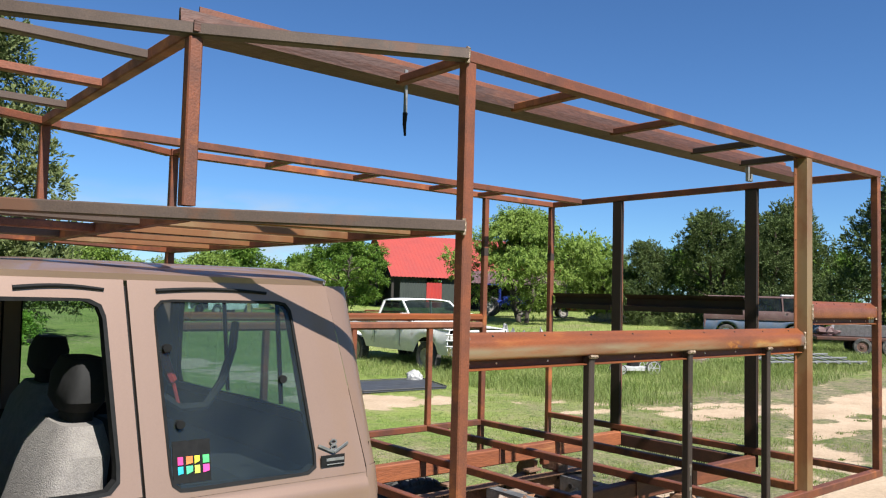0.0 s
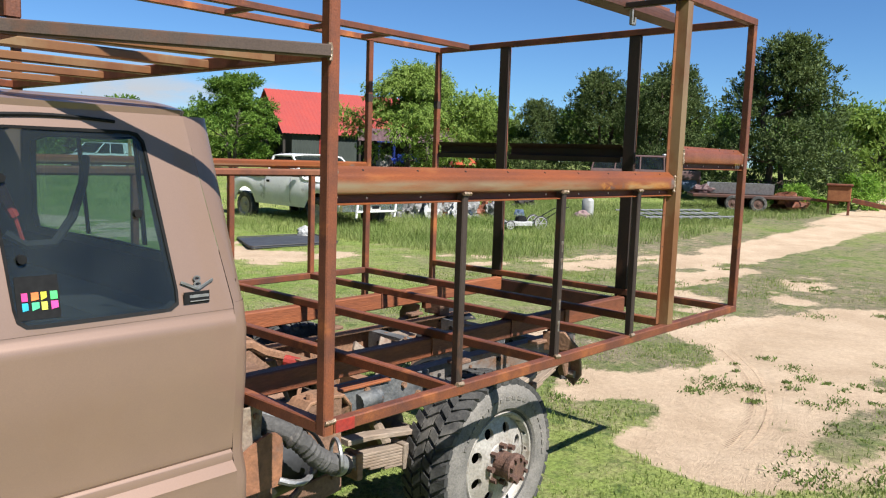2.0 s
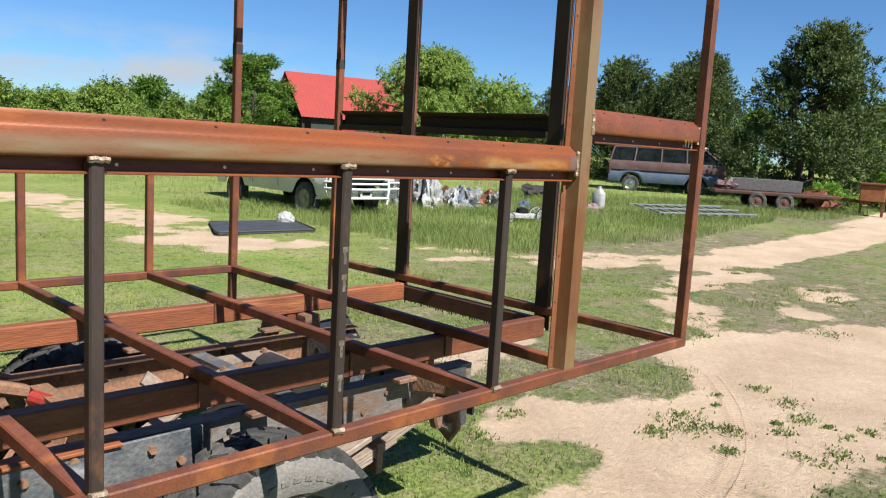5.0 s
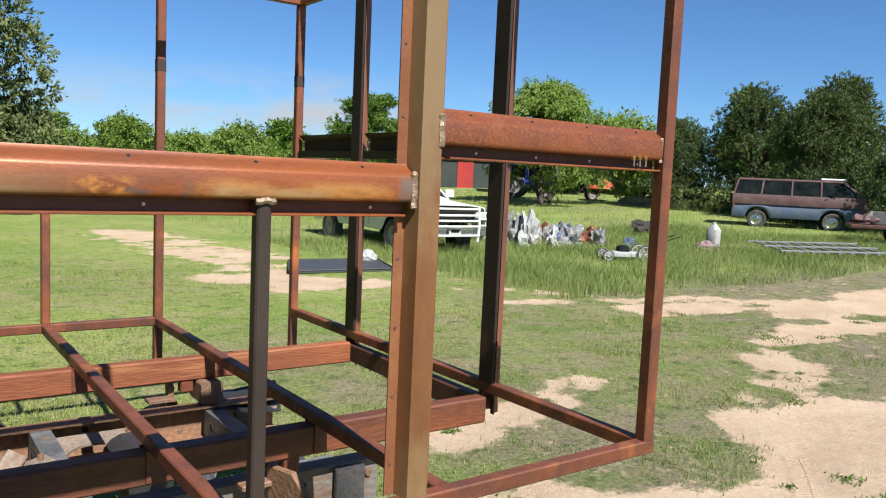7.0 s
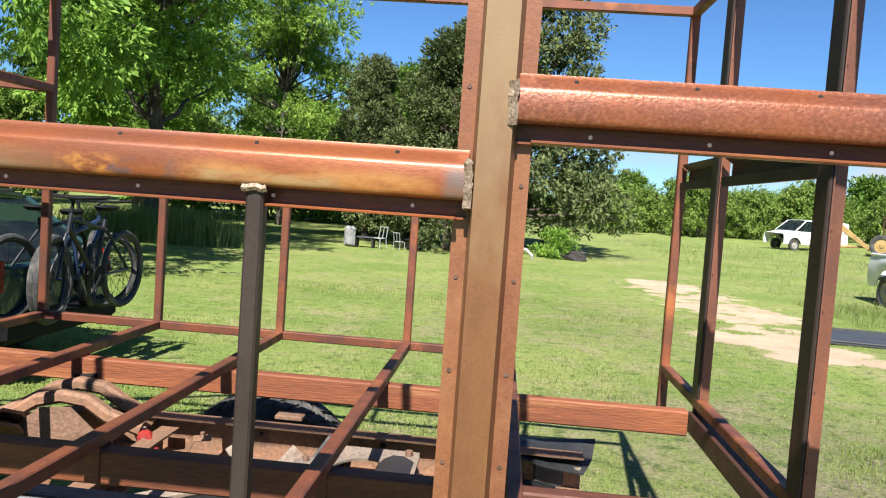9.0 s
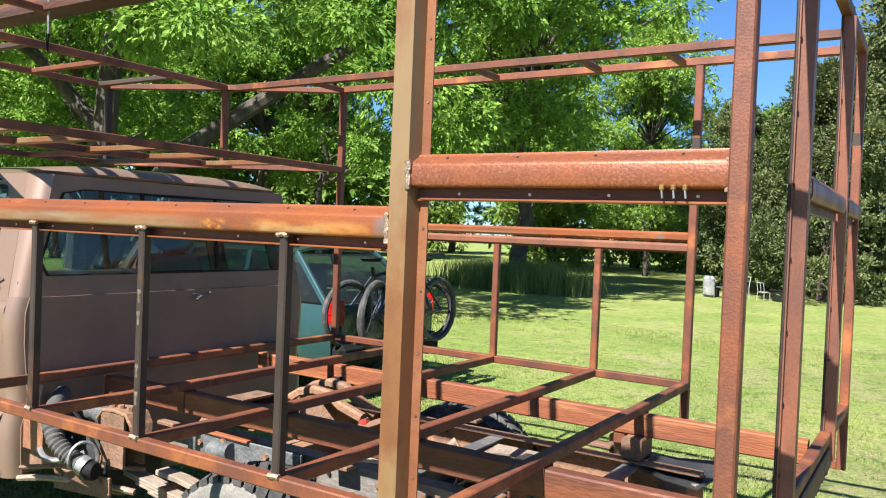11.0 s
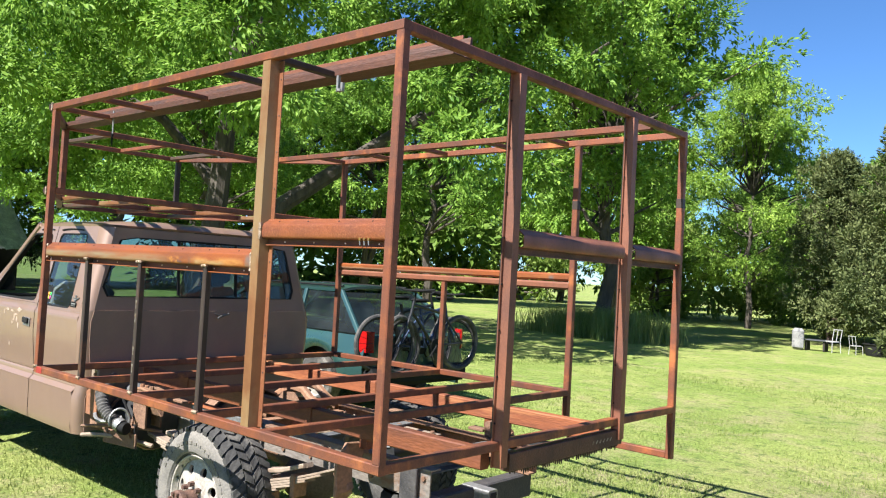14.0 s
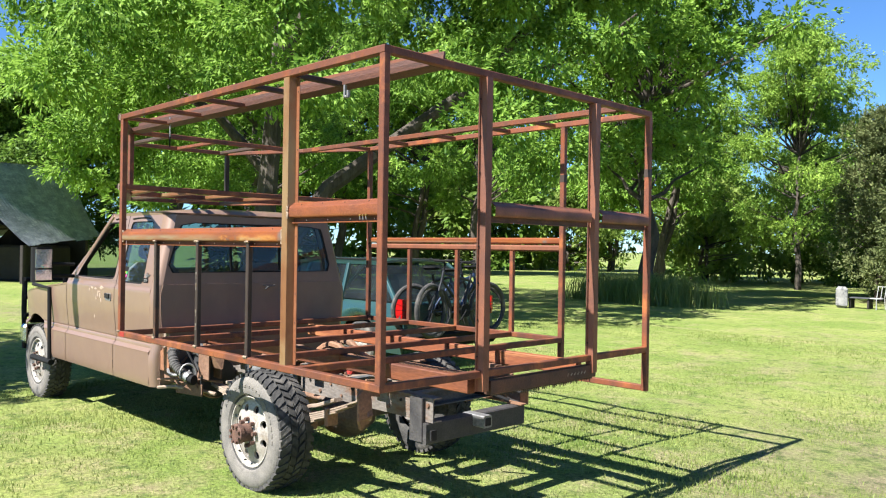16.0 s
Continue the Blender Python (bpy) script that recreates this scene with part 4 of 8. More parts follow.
for y, sx in ((0.68, 0.0), (1.70, 0.16)):
    bm = bmesh.new()
    seat_block(bm, [((-1.200 + sx, y, 0.72), 0.24, 0.24), ((-1.200 + sx, y, 0.76), 0.27, 0.27), ((-1.200 + sx, y, 0.90), 0.27, 0.27), ((-1.190 + sx, y, 0.94), 0.24, 0.24)])
    st = part("front_seat", bm, FABRIC, truck, "grey cloth bucket seat", True)
    bm = bmesh.new()
    seat_block(bm, [((-1.020 + sx, y, 0.86), 0.22, 0.09), ((-0.990 + sx, y, 0.95), 0.26, 0.105), ((-0.950 + sx, y, 1.2), 0.265, 0.10), ((-0.910 + sx, y, 1.40), 0.23, 0.085), ((-0.895 + sx, y, 1.47), 0.15, 0.06)])
    part("seat_back", bm, FABRIC, st, "", True)
    bm = bmesh.new()
    seat_block(bm, [((-0.890 + sx, y, 1.44), 0.07, 0.035), ((-0.885 + sx, y, 1.52), 0.08, 0.04)])
    seat_block(bm, [((-0.890 + sx, y, 1.50), 0.10, 0.045), ((-0.890 + sx, y, 1.53), 0.135, 0.06), ((-0.885 + sx, y, 1.60), 0.135, 0.06), ((-0.880 + sx, y, 1.65), 0.10, 0.045)])
    part("headrest", bm, DARKPLASTIC, st, "dark headrest", True)
bm = bmesh.new()
box(bm, (-0.52, 0.42, 0.66), (-0.14, 2.02, 1.28), 0.07)
part("rear_bench", bm, DARKPLASTIC, truck, "dark folded rear bench")
# a hose with a red-handled tool hanging behind the quarter window
bm = bmesh.new()
tube_along(bm, [(-0.64, 0.66, 1.52), (-0.59, 0.64, 1.485), (-0.52, 0.62, 1.49), (-0.46, 0.64, 1.56), (-0.40, 0.70, 1.66), (-0.36, 0.77, 1.74)], 0.014, 8)
hose = part("hose", bm, TRIM, truck, "black looped hose", True)
bm = bmesh.new()
tube_along(bm, [(-0.66, 0.64, 1.66), (-0.635, 0.64, 1.60), (-0.62, 0.64, 1.57)], 0.019, 8, 0.014)
tube_along(bm, [(-0.62, 0.64, 1.57), (-0.60, 0.64, 1.50)], 0.006, 6)
part("red_handle", bm, REDPAINT, hose, "red tool handle", True)
# sticker on the quarter glass: coloured blocks on black
bm = bmesh.new()
grid_mesh(bm, [[(-0.728, side_y(-1, z, 0.002), z) for z in (1.330, 1.440)], [(-0.622, side_y(-1, z, 0.002), z) for z in (1.330, 1.440)]])
stk = part("sticker", bm, TRIM, truck, "black window sticker with coloured blocks")
cols = [(0.9, 0.05, 0.30), (0.9, 0.25, 0.05), (0.85, 0.8, 0.05), (0.1, 0.7, 0.2), (0.02, 0.55, 0.75), (0.1, 0.7, 0.35), (0.8, 0.75, 0.1), (0.85, 0.08, 0.4)]
for i, cc in enumerate(cols):
    bm = bmesh.new()
    r, k = divmod(i, 4)
    x0, z0 = -0.716 + 0.0235 * k, (1.378 if r == 0 else 1.353)
    grid_mesh(bm, [[(x0, side_y(-1, z, -0.0006), z) for z in (z0, z0 + 0.021)], [(x0 + (0.0185 if k % 2 else 0.015), side_y(-1, z, -0.0006), z) for z in (z0 + 0.003 * (i % 3), z0 + 0.021)]])
    part("sticker_block", bm, material("sticker_colour", cc, cc, 20, 0.5, 0, 0), stk)
# black knobs through the quarter glass
for x, z in ((-0.735, 1.69), (-0.706, 1.484), (-0.385, 1.59)):
    bm = bmesh.new()
    bar(bm, (x, side_y(-1, z, 0.006), z), (x, side_y(-1, z, -0.010), z), ring(0.012, 12))
    part("glass_knob", bm, TRIM, truck)
# badge on the rear pillar: a winged crest over a dark plate
bm = bmesh.new()
yb = lambda z, d=-0.006: side_y(-1, z, d)
bar(bm, (-0.276, yb(1.340), 1.340), (-0.193, yb(1.340), 1.340), rect(0.004, 0.036, 0.001))
bg = part("badge_plate", bm, TRIM, truck, "dark badge plate with a pale bar")
bm = bmesh.new()
bar(bm, (-0.258, yb(1.344, -0.0085), 1.344), (-0.195, yb(1.344, -0.0085), 1.344), rect(0.002, 0.009, 0.0005))
bar(bm, (-0.258, yb(1.330, -0.0085), 1.330), (-0.195, yb(1.330, -0.0085), 1.330), rect(0.002, 0.003, 0.0005))
part("badge_bar", bm, ALU, bg)
bm = bmesh.new()
for a, b in (((-0.280, 1.388), (-0.227, 1.364)), ((-0.175, 1.388), (-0.227, 1.364))):
    bar(bm, (a[0], yb(a[1]), a[1]), (b[0], yb(b[1]), b[1]), rect(0.004, 0.009, 0.001))
for z in (1.378, 1.394):
    tube_along(bm, [(-0.227 + 0.010 * math.cos(a), yb(z), z + 0.007 * math.sin(a)) for a in np.linspace(0, 6.2832, 13)], 0.003, 5)
part("badge_crest", bm, GRIME, truck, "dull winged badge")

# ---- wheels ----


def wheel_meshes():
    R, w = 0.385, 0.25
    out = []
    bm = bmesh.new()
    lathe(bm, [(0.215, 0.030), (0.232, 0.006), (0.262, -0.004), (0.315, -0.006), (0.345, 0.006), (0.366, 0.024), (0.371, 0.04), (0.371, w - 0.04), (0.366, w - 0.024), (0.345, w - 0.006), (0.315, w + 0.006), (0.232, w - 0.006), (0.215, w - 0.03)], (0, 0, 0), "y", 64)
    out.append(("wheel", mesh_of(bm, "wheel_tyre", True), RUBBER))
    bm = bmesh.new()
    n = 40
    for i in range(n):
        for row, (t0, t1, sh, skew) in enumerate(((0.004, 0.070, 0.0, 0.10), (0.077, 0.121, 0.35, -0.085), (0.129, 0.173, 0.1, 0.085), (0.180, 0.246, 0.5, -0.10))):
            a = 2 * math.pi * (i + sh) / n
            da = 2 * math.pi / n * 0.37
            vs = []
            for aa, tt in ((a - da, t0), (a + da * 0.8, t0), (a + da + skew, t1), (a - da * 0.75 + skew, t1)):
                edge = 0.016 if tt in (0.004, 0.246) else 0.0
                vs.append(((0.364 - edge) * math.cos(aa), tt, (0.364 - edge) * math.sin(aa)))
                vs.append(((R - edge) * math.cos(aa), tt, (R - edge) * math.sin(aa)))
            q = [bm.verts.new(v) for v in vs]
            for f in ((0, 1, 3, 2), (2, 3, 5, 4), (4, 5, 7, 6), (6, 7, 1, 0), (1, 7, 5, 3)):
                bm.faces.new([q[k] for k in f])
    out.append(("tread", mesh_of(bm, "tyre_tread", False), RUBBER))
    bm = bmesh.new()
    lathe(bm, [(0.222, 0.022), (0.245, -0.0045), (0.268, -0.0085), (0.31, -0.0105), (0.338, -0.002), (0.35, 0.008)], (0, 0, 0), "y", 64)
    for i in range(20):
        a = 2 * math.pi * i / 44 + 0.3
        bar(bm, (0.285 * math.cos(a), -0.010, 0.285 * math.sin(a)), (0.300 * math.cos(a), -0.012, 0.300 * math.sin(a)), rect(0.026, 0.006, 0.001), (0, 1, 0))
    out.append(("sidewall", mesh_of(bm, "tyre_sidewall", True), DUSTRUBBER))
    bm = bmesh.new()
    lathe(bm, [(0.226, 0.012), (0.222, 0.006), (0.214, 0.008), (0.206, 0.03), (0.200, 0.035)], (0, 0, 0), "y", 64)
    lathe(bm, [(0.206, 0.03), (0.206, 0.2)], (0, 0, 0), "y", 48)
    dish = lambda r: 0.040 - 0.028 * math.sin(max(0, min(1, (0.200 - r) / 0.12)) * 1.5708)
    for i in range(8):
        a0, a1 = 2 * math.pi * (i - 0.5) / 8, 2 * math.pi * (i + 0.5) / 8
        am = (a0 + a1) / 2
        outer = [(r, a) for r, a in [(0.200, a0 + (a1 - a0) * k / 8) for k in range(8)] + [(0.200 - 0.11 * k / 4, a1) for k in range(4)] + [(0.09, a1 + (a0 - a1) * k / 8) for k in range(8)] + [(0.09 + 0.11 * k / 4, a0) for k in range(4)]]
        o2 = [Vector((r * math.cos(a), r * math.sin(a))) for r, a in outer]
        c = Vector((0.152 * math.cos(am), 0.152 * math.sin(am)))
        hole = []
        for p in o2:
            d = (p - c).normalized()
            hole.append(c + d * 0.026)
        P = lambda p, e=0: (p.x, dish(p.length) + e, p.y)
        bridge(bm, [P(p) for p in o2], [P(p) for p in hole])
        bridge(bm, [P(p) for p in hole], [P(p, 0.018) for p in hole])
    lathe(bm, [(0.092, 0.0122), (0.088, 0.006), (0.05, 0.006)], (0, 0, 0), "y", 32)
    bmesh.ops.remove_doubles(bm, verts=bm.verts, dist=0.0005)
    out.append(("rim", mesh_of(bm, "wheel_rim", True), ALLOY))
    bm = bmesh.new()
    lathe(bm, [(0.205, 0.09), (0.0, 0.09)], (0, 0, 0), "y", 24)
    out.append(("brake_drum", mesh_of(bm, "brake_drum", True), HOLE))
    bm = bmesh.new()
    lathe(bm, [(0.058, 0.02), (0.056, -0.055), (0.064, -0.060), (0.064, -0.085), (0.050, -0.092), (0.0, -0.092)], (0, 0, 0), "y", 24)
    for i in range(8):
        a = 2 * math.pi * i / 8
        bar(bm, (0.05 * math.cos(a), -0.086, 0.05 * math.sin(a)), (0.05 * math.cos(a), -0.104, 0.05 * math.sin(a)), ring(0.010, 6))
    out.append(("hub", mesh_of(bm, "wheel_hub", False), HUBRUST))
    bm = bmesh.new()
    bar(bm, (0, 0.006, 0), (0, -0.022, 0), ring(0.0135, 6))
    out.append(("lug_nut", mesh_of(bm, "lug_nut"), HUBRUST))
    for _, me, mat in out:
        me.materials.append(mat)
    return out


WHEEL = wheel_meshes()


def stand_wheel(m, driven=True):
    main = None
    for name, me, _ in WHEEL:
        if name == "hub" and not driven:
            continue
        if name == "lug_nut":
            for i in range(8):
                a = 2 * math.pi * (i + 0.5) / 8
                ob = new(name, me)
                ob.parent = main
                ob.matrix_basis = pose(0.083 * math.cos(a), 0, 0.083 * math.sin(a))
            continue
        ob = new(name, me)
        if main is None:
            main = ob
            ob.parent = truck
            ob.matrix_basis = m
            tagged(ob, "dusty all-terrain tyre on an eight-hole steel wheel")
        else:
            ob.parent = main
            if name == "tread":
                tagged(ob, "worn dusty tread blocks", kind="stuff")


for y, turn, spin in ((0.34, 0, 20), (2.10, 180, 50)):
    stand_wheel(pose(1.325, y, 0.390, 0, spin, turn) @ Matrix.Scale(1.05, 4))
    stand_wheel(pose(-2.95, y + (0.02 if turn == 0 else -0.02), 0.385, 0, spin + 9, turn) @ Matrix.Diagonal((1.04, 0.88, 1.04, 1)), False)

# ---- chassis ----


def chan(h, w, t=0.008):
    return [(0, -h / 2), (w, -h / 2), (w, -h / 2 + t), (t, -h / 2 + t), (t, h / 2 - t), (w, h / 2 - t), (w, h / 2), (0, h / 2)]


def sweep(bm, pts, prof, up=(0, 0, 1)):
    """One bent bar: an outline carried along a broken line."""
    pts = [Vector(p) for p in pts]
    rings = []
    for i, p in enumerate(pts):
        d = (pts[min(i + 1, len(pts) - 1)] - pts[max(i - 1, 0)]).normalized()
        s = d.cross(Vector(up)).normalized()
        u = s.cross(d)
        rings.append([bm.verts.new(p + s * a + u * b) for a, b in prof])
    n = len(prof)
    for r, q in zip(rings, rings[1:]):
        for i in range(n):
            bm.faces.new((r[i], r[(i + 1) % n], q[(i + 1) % n], q[i]))
    bm.faces.new(rings[0][::-1])
    bm.faces.new(rings[-1])


def leaf_z(x):
    return float(np.interp(x, (0.30, 0.66, 1.06, 1.283, 1.64, 1.95, 2.20), (0.575, 0.53, 0.492, 0.478, 0.522, 0.61, 0.70)))


def bolt(host, p, q, r=0.012, mat=CHASSISRUST, name="bolt"):
    bm = bmesh.new()
    bar(bm, p, q, ring(r, 6))
    part(name, bm, mat, host)


for s, y in ((1, 0.80), (-1, 1.69)):
    bm = bmesh.new()
    pr = [(p[0] * -s, p[1]) for p in chan(0.145, 0.075)]
    pts = [(-0.9, 0.55), (0.05, 0.56), (0.35, 0.60), (0.60, 0.665), (0.78, 0.678), (1.75, 0.676), (2.62, 0.672)]
    sweep(bm, [(a, y, c) for a, c in pts], pr)
    rail = part("chassis_rail", bm, PALERAIL if s > 0 else TANDUST, truck, "scaly dusty chassis rail")
    for k in range(16):
        zz = 0.64 + 0.06 * (k % 2)
        x = 0.78 + 0.12 * k
        bolt(rail, (x, y - 0.001, zz), (x, y - 0.010, zz), 0.009 + 0.004 * (k % 3 == 0), HOLE if k % 4 == 1 else CHASSISRUST, "rivet")
    for x in (0.42, 1.42, 2.1):
        bm = bmesh.new()
        box(bm, (x, y - 0.05 * s - 0.035, 0.753), (x + 0.11, y - 0.05 * s + 0.035, 0.772), 0.004)
        part("body_mount", bm, CHASSISRUST, rail, "rusty body mount")
    # leaf spring pack with a helper leaf above, clips, hanger and shackle
    ys = y - s * 0.19
    for i in range(7):
        bm = bmesh.new()
        l0, l1 = 0.30 + 0.085 * i, 2.20 - 0.115 * i
        sweep(bm, [(x, ys, leaf_z(x) - 0.0128 * i) for x in np.linspace(l0, l1, 14)], rect(0.070, 0.0115, 0.002))
        part("spring_leaf", bm, SPRING, truck, "dusty steel leaf spring")
    bm = bmesh.new()
    sweep(bm, [(x, ys, z) for x, z in ((0.60, 0.60), (0.74, 0.592), (0.95, 0.562), (1.10, 0.545), (1.283, 0.535), (1.5, 0.548), (1.75, 0.60), (1.95, 0.665))], rect(0.066, 0.024, 0.004))
    part("helper_leaf", bm, SPRING, truck, "dusty helper leaf spring")
    for x in (0.66, 0.93, 1.20, 1.366, 1.66, 1.88):
        bm = bmesh.new()
        box(bm, (x - 0.016, ys - 0.044, leaf_z(x) - 0.10), (x + 0.016, ys + 0.044, leaf_z(x) + 0.018), 0.004)
        part("spring_clip", bm, TANDUST if x != 0.93 else PALEPLATE, truck)
    bm = bmesh.new()
    bar(bm, (2.20, ys, 0.70), (2.24, ys, 0.60), rect(0.085, 0.05, 0.008), (0, 1, 0))
    part("spring_shackle", bm, CHASSISRUST, truck)
    bm = bmesh.new()
    sweep(bm, [(2.20, ys + 0.13 * s, 0.76), (2.22, ys + 0.02 * s, 0.775), (2.25, ys - 0.03 * s, 0.72), (2.26, ys - 0.035 * s, 0.60), (2.24, ys - 0.01 * s, 0.56)], rect(0.11, 0.022, 0.005), (1, 0, 0))
    hg = part("shackle_hanger", bm, TANDUST, truck, "rusty curled shackle hanger")
    bolt(hg, (2.24, ys - 0.06 * s, 0.595), (2.24, ys + 0.02, 0.595), 0.022, PALEPLATE, "shackle_pin")
    bm = bmesh.new()
    tube_along(bm, [(1.10, y + s * 0.04, 0.35), (0.93, y + s * 0.10, 0.70)], 0.032, 10, 0.026)
    part("shock_absorber", bm, SPRING, truck, "", True)
# grimy blue-grey plate over the near rail, its top edge rusted orange
bm = bmesh.new()
bar(bm, (0.62, 0.735, 0.70), (1.26, 0.765, 0.69), rect(0.012, 0.135, 0.004))
gp = part("rail_plate", bm, GRIME, truck, "blue-grey grimy rail plate")
bm = bmesh.new()
bar(bm, (0.60, 0.755, 0.772), (0.98, 0.765, 0.764), rect(0.07, 0.012, 0.003))
part("plate_flange", bm, RUST_BEAM, gp, "orange rusted flange")
for x, z in ((0.70, 0.72), (0.70, 0.66), (0.84, 0.745), (1.08, 0.72), (1.18, 0.66)):
    bolt(gp, (x, 0.73 + 0.04 * (x - 0.62), z), (x, 0.715 + 0.04 * (x - 0.62), z), 0.014, TANDUST)
bm = bmesh.new()
tube_along(bm, [(0.78, 0.725, 0.70), (0.90, 0.725, 0.71)], 0.04, 12)
part("grime_bulge", bm, GRIME, gp, "", True)
# axle and differential
bm = bmesh.new()
lathe(bm, [(0.0, -0.75), (0.05, -0.74), (0.05, -0.22), (0.11, -0.17), (0.165, -0.05), (0.165, 0.05), (0.11, 0.17), (0.05, 0.22), (0.05, 0.74), (0.0, 0.75)], (1.283, 1.22, 0.385), "y", 20)
tube_along(bm, [(1.283, 1.22, 0.385), (0.95, 1.22, 0.43)], 0.09, 10, 0.05)
part("rear_axle", bm, CHASSIS, truck, "greasy rear axle", True)
bm = bmesh.new()
tube_along(bm, [(0.95, 1.22, 0.43), (-0.8, 1.22, 0.5)], 0.045, 10)
part("drive_shaft", bm, CHASSISRUST, truck, "", True)
bm = bmesh.new()
tube_along(bm, [(-2.86, 0.5, 0.385), (-2.86, 1.94, 0.385)], 0.05, 8)
part("front_axle", bm, CHASSIS, truck)
# crossmembers: an arched one ahead of the axle, straight ones behind
bm = bmesh.new()
ar = [(0.45, 0.82, 0.60), (0.46, 0.92, 0.66), (0.47, 1.02, 0.75), (0.47, 1.12, 0.79), (0.47, 1.32, 0.79), (0.47, 1.42, 0.75), (0.46, 1.52, 0.66), (0.45, 1.62, 0.60)]
sweep(bm, ar, [(p[0] - 0.035, p[1]) for p in chan(0.06, 0.12, 0.012)])
part("arched_crossmember", bm, CHASSISRUST, truck, "rusty arched crossmember")
# kicked-up frame horns over the axle, side by side
for y, k in ((1.52, 0.0), (1.64, 0.02)):
    bm = bmesh.new()
    ar = [(0.16, y - 0.10, 0.64), (0.34, y - 0.06, 0.675 + k), (0.46, y - 0.02, 0.735 + k), (0.56, y, 0.80 + k), (0.66, y, 0.825 + k), (0.76, y, 0.815 + k), (0.84, y, 0.765 + k), (0.96, y + 0.02, 0.72)]
    sweep(bm, ar, rect(0.055, 0.05, 0.012))
    part("frame_horn", bm, TANDUST, truck, "tan dusty kicked-up frame horn")
bm = bmesh.new()
grid_mesh(bm, [[(0.50, 1.47, 0.70), (0.60, 1.47, 0.79), (0.72, 1.47, 0.80)], [(0.52, 1.47, 0.64), (0.66, 1.47, 0.66), (0.84, 1.47, 0.70)]])
thicken(bm, 0.01)
part("horn_gusset", bm, CHASSISRUST, truck, "rusty gusset")
bm = bmesh.new()
bar(bm, (0.62, 1.70, 0.85), (0.70, 1.70, 0.86), rect(0.06, 0.035, 0.006))
part("bump_stop", bm, TRIM, truck, "black bump stop")
# pale cradle hanging inside the far rail, holed plate, and small fittings
bm = bmesh.new()
sweep(bm, [(1.36, 1.42, 0.735), (1.40, 1.40, 0.70), (1.44, 1.38, 0.665), (1.53, 1.38, 0.665), (1.57, 1.40, 0.70), (1.60, 1.42, 0.735)], rect(0.07, 0.02, 0.004), (0, -0.6, 0.8))
part("cradle", bm, PALEPLATE, truck, "pale bent steel cradle")
bm = bmesh.new()
lp = angled([(1.66, 1.12), (2.02, 1.12), (2.02, 1.56), (1.66, 1.56)], 40, (1.84, 1.32))
bridge(bm, [(p.x, p.y, 0.725) for p in lp], [(1.84 + 0.11 * math.cos(6.2832 * k / 40), 1.32 + 0.15 * math.sin(6.2832 * k / 40), 0.715) for k in range(40)])
thicken(bm, 0.008)
hp_ = part("holed_plate", bm, PALEPLATE, truck, "pale pressed plate with a big oval hole", True)
for x, y in ((1.70, 1.16), (1.70, 1.52), (1.98, 1.16), (1.98, 1.52)):
    bolt(hp_, (x, y, 0.72), (x, y, 0.742), 0.014)
for x, y, z, mt in ((1.62, 1.30, 0.72, PALEPLATE), (1.18, 1.50, 0.70, TANDUST), (2.10, 0.98, 0.73, GRIME), (1.92, 0.90, 0.765, PALEPLATE), (0.92, 1.05, 0.72, GRIME), (1.45, 1.02, 0.70, CHASSISRUST)):
    bm = bmesh.new()
    sweep(bm, [(x - 0.07, y - 0.03, z - 0.04), (x - 0.02, y - 0.01, z - 0.035), (x, y, z + 0.015), (x + 0.06, y + 0.02, z + 0.02)], rect(0.06, 0.008, 0.002))
    fx = part("bracket", bm, mt, truck, "bent steel bracket")
    bolt(fx, (x + 0.03, y + 0.01, z + 0.015), (x + 0.03, y + 0.01, z + 0.04), 0.010)
for k in range(7):
    r9 = random.Random(k + 40)
    a = Vector((0.5 + 0.27 * k, 0.95 + 0.5 * r9.random(), 0.60 + 0.1 * r9.random()))
    b = a + Vector((r9.uniform(0.25, 0.5), r9.uniform(-0.3, 0.3), r9.uniform(-0.05, 0.08)))
    c = (a + b) / 2 + Vector((0, r9.uniform(-0.1, 0.1), r9.uniform(0.02, 0.10)))
    bm = bmesh.new()
    tube_along(bm, [(1 - u) ** 2 * a + 2 * u * (1 - u) * c + u * u * b for u in np.linspace(0, 1, 9)], 0.008 + 0.007 * r9.random(), 6)
    part("brake_line", bm, (TRIM, TANDUST, PALEPLATE)[k % 3], truck, "", True)
for x, z, h in ((1.0, 0.66, 0.10), (1.66, 0.68, 0.12), (2.30, 0.68, 0.10)):
    bm = bmesh.new()
    bar(bm, (x, 0.81, z), (x, 1.63, z), chan(h, 0.07))
    cm = part("crossmember", bm, TANDUST if x < 1.5 else GRIME, truck)
    for y in (0.9, 1.05, 1.39, 1.54):
        bm = bmesh.new()
        bar(bm, (x - 0.004, y, z), (x + 0.0075, y, z), ring(0.016, 8))
        part("frame_hole", bm, HOLE, cm)
bm = bmesh.new()
bar(bm, (1.10, 0.95, 0.66), (1.62, 1.35, 0.70), rect(0.07, 0.02, 0.004))
part("brace", bm, SPRING, truck, "pale diagonal brace")
bm = bmesh.new()
tube_along(bm, [(1.95, 1.15, 0.66), (1.95, 1.45, 0.66)], 0.085, 14)
part("muffler", bm, BLACKTANK, truck, "dark muffler", True)
bm = bmesh.new()
tube_along(bm, [(0.98, 1.53, 0.695), (1.05, 1.43, 0.675), (1.16, 1.29, 0.63)], 0.030, 10)
part("red_pipe", bm, REDPAINT, truck, "short red pipe", True)
bm = bmesh.new()
bar(bm, (2.33, 1.63, 0.795), (2.33, 1.77, 0.795), rect(0.09, 0.09, 0.008))
part("far_mount", bm, CHASSISRUST, truck)
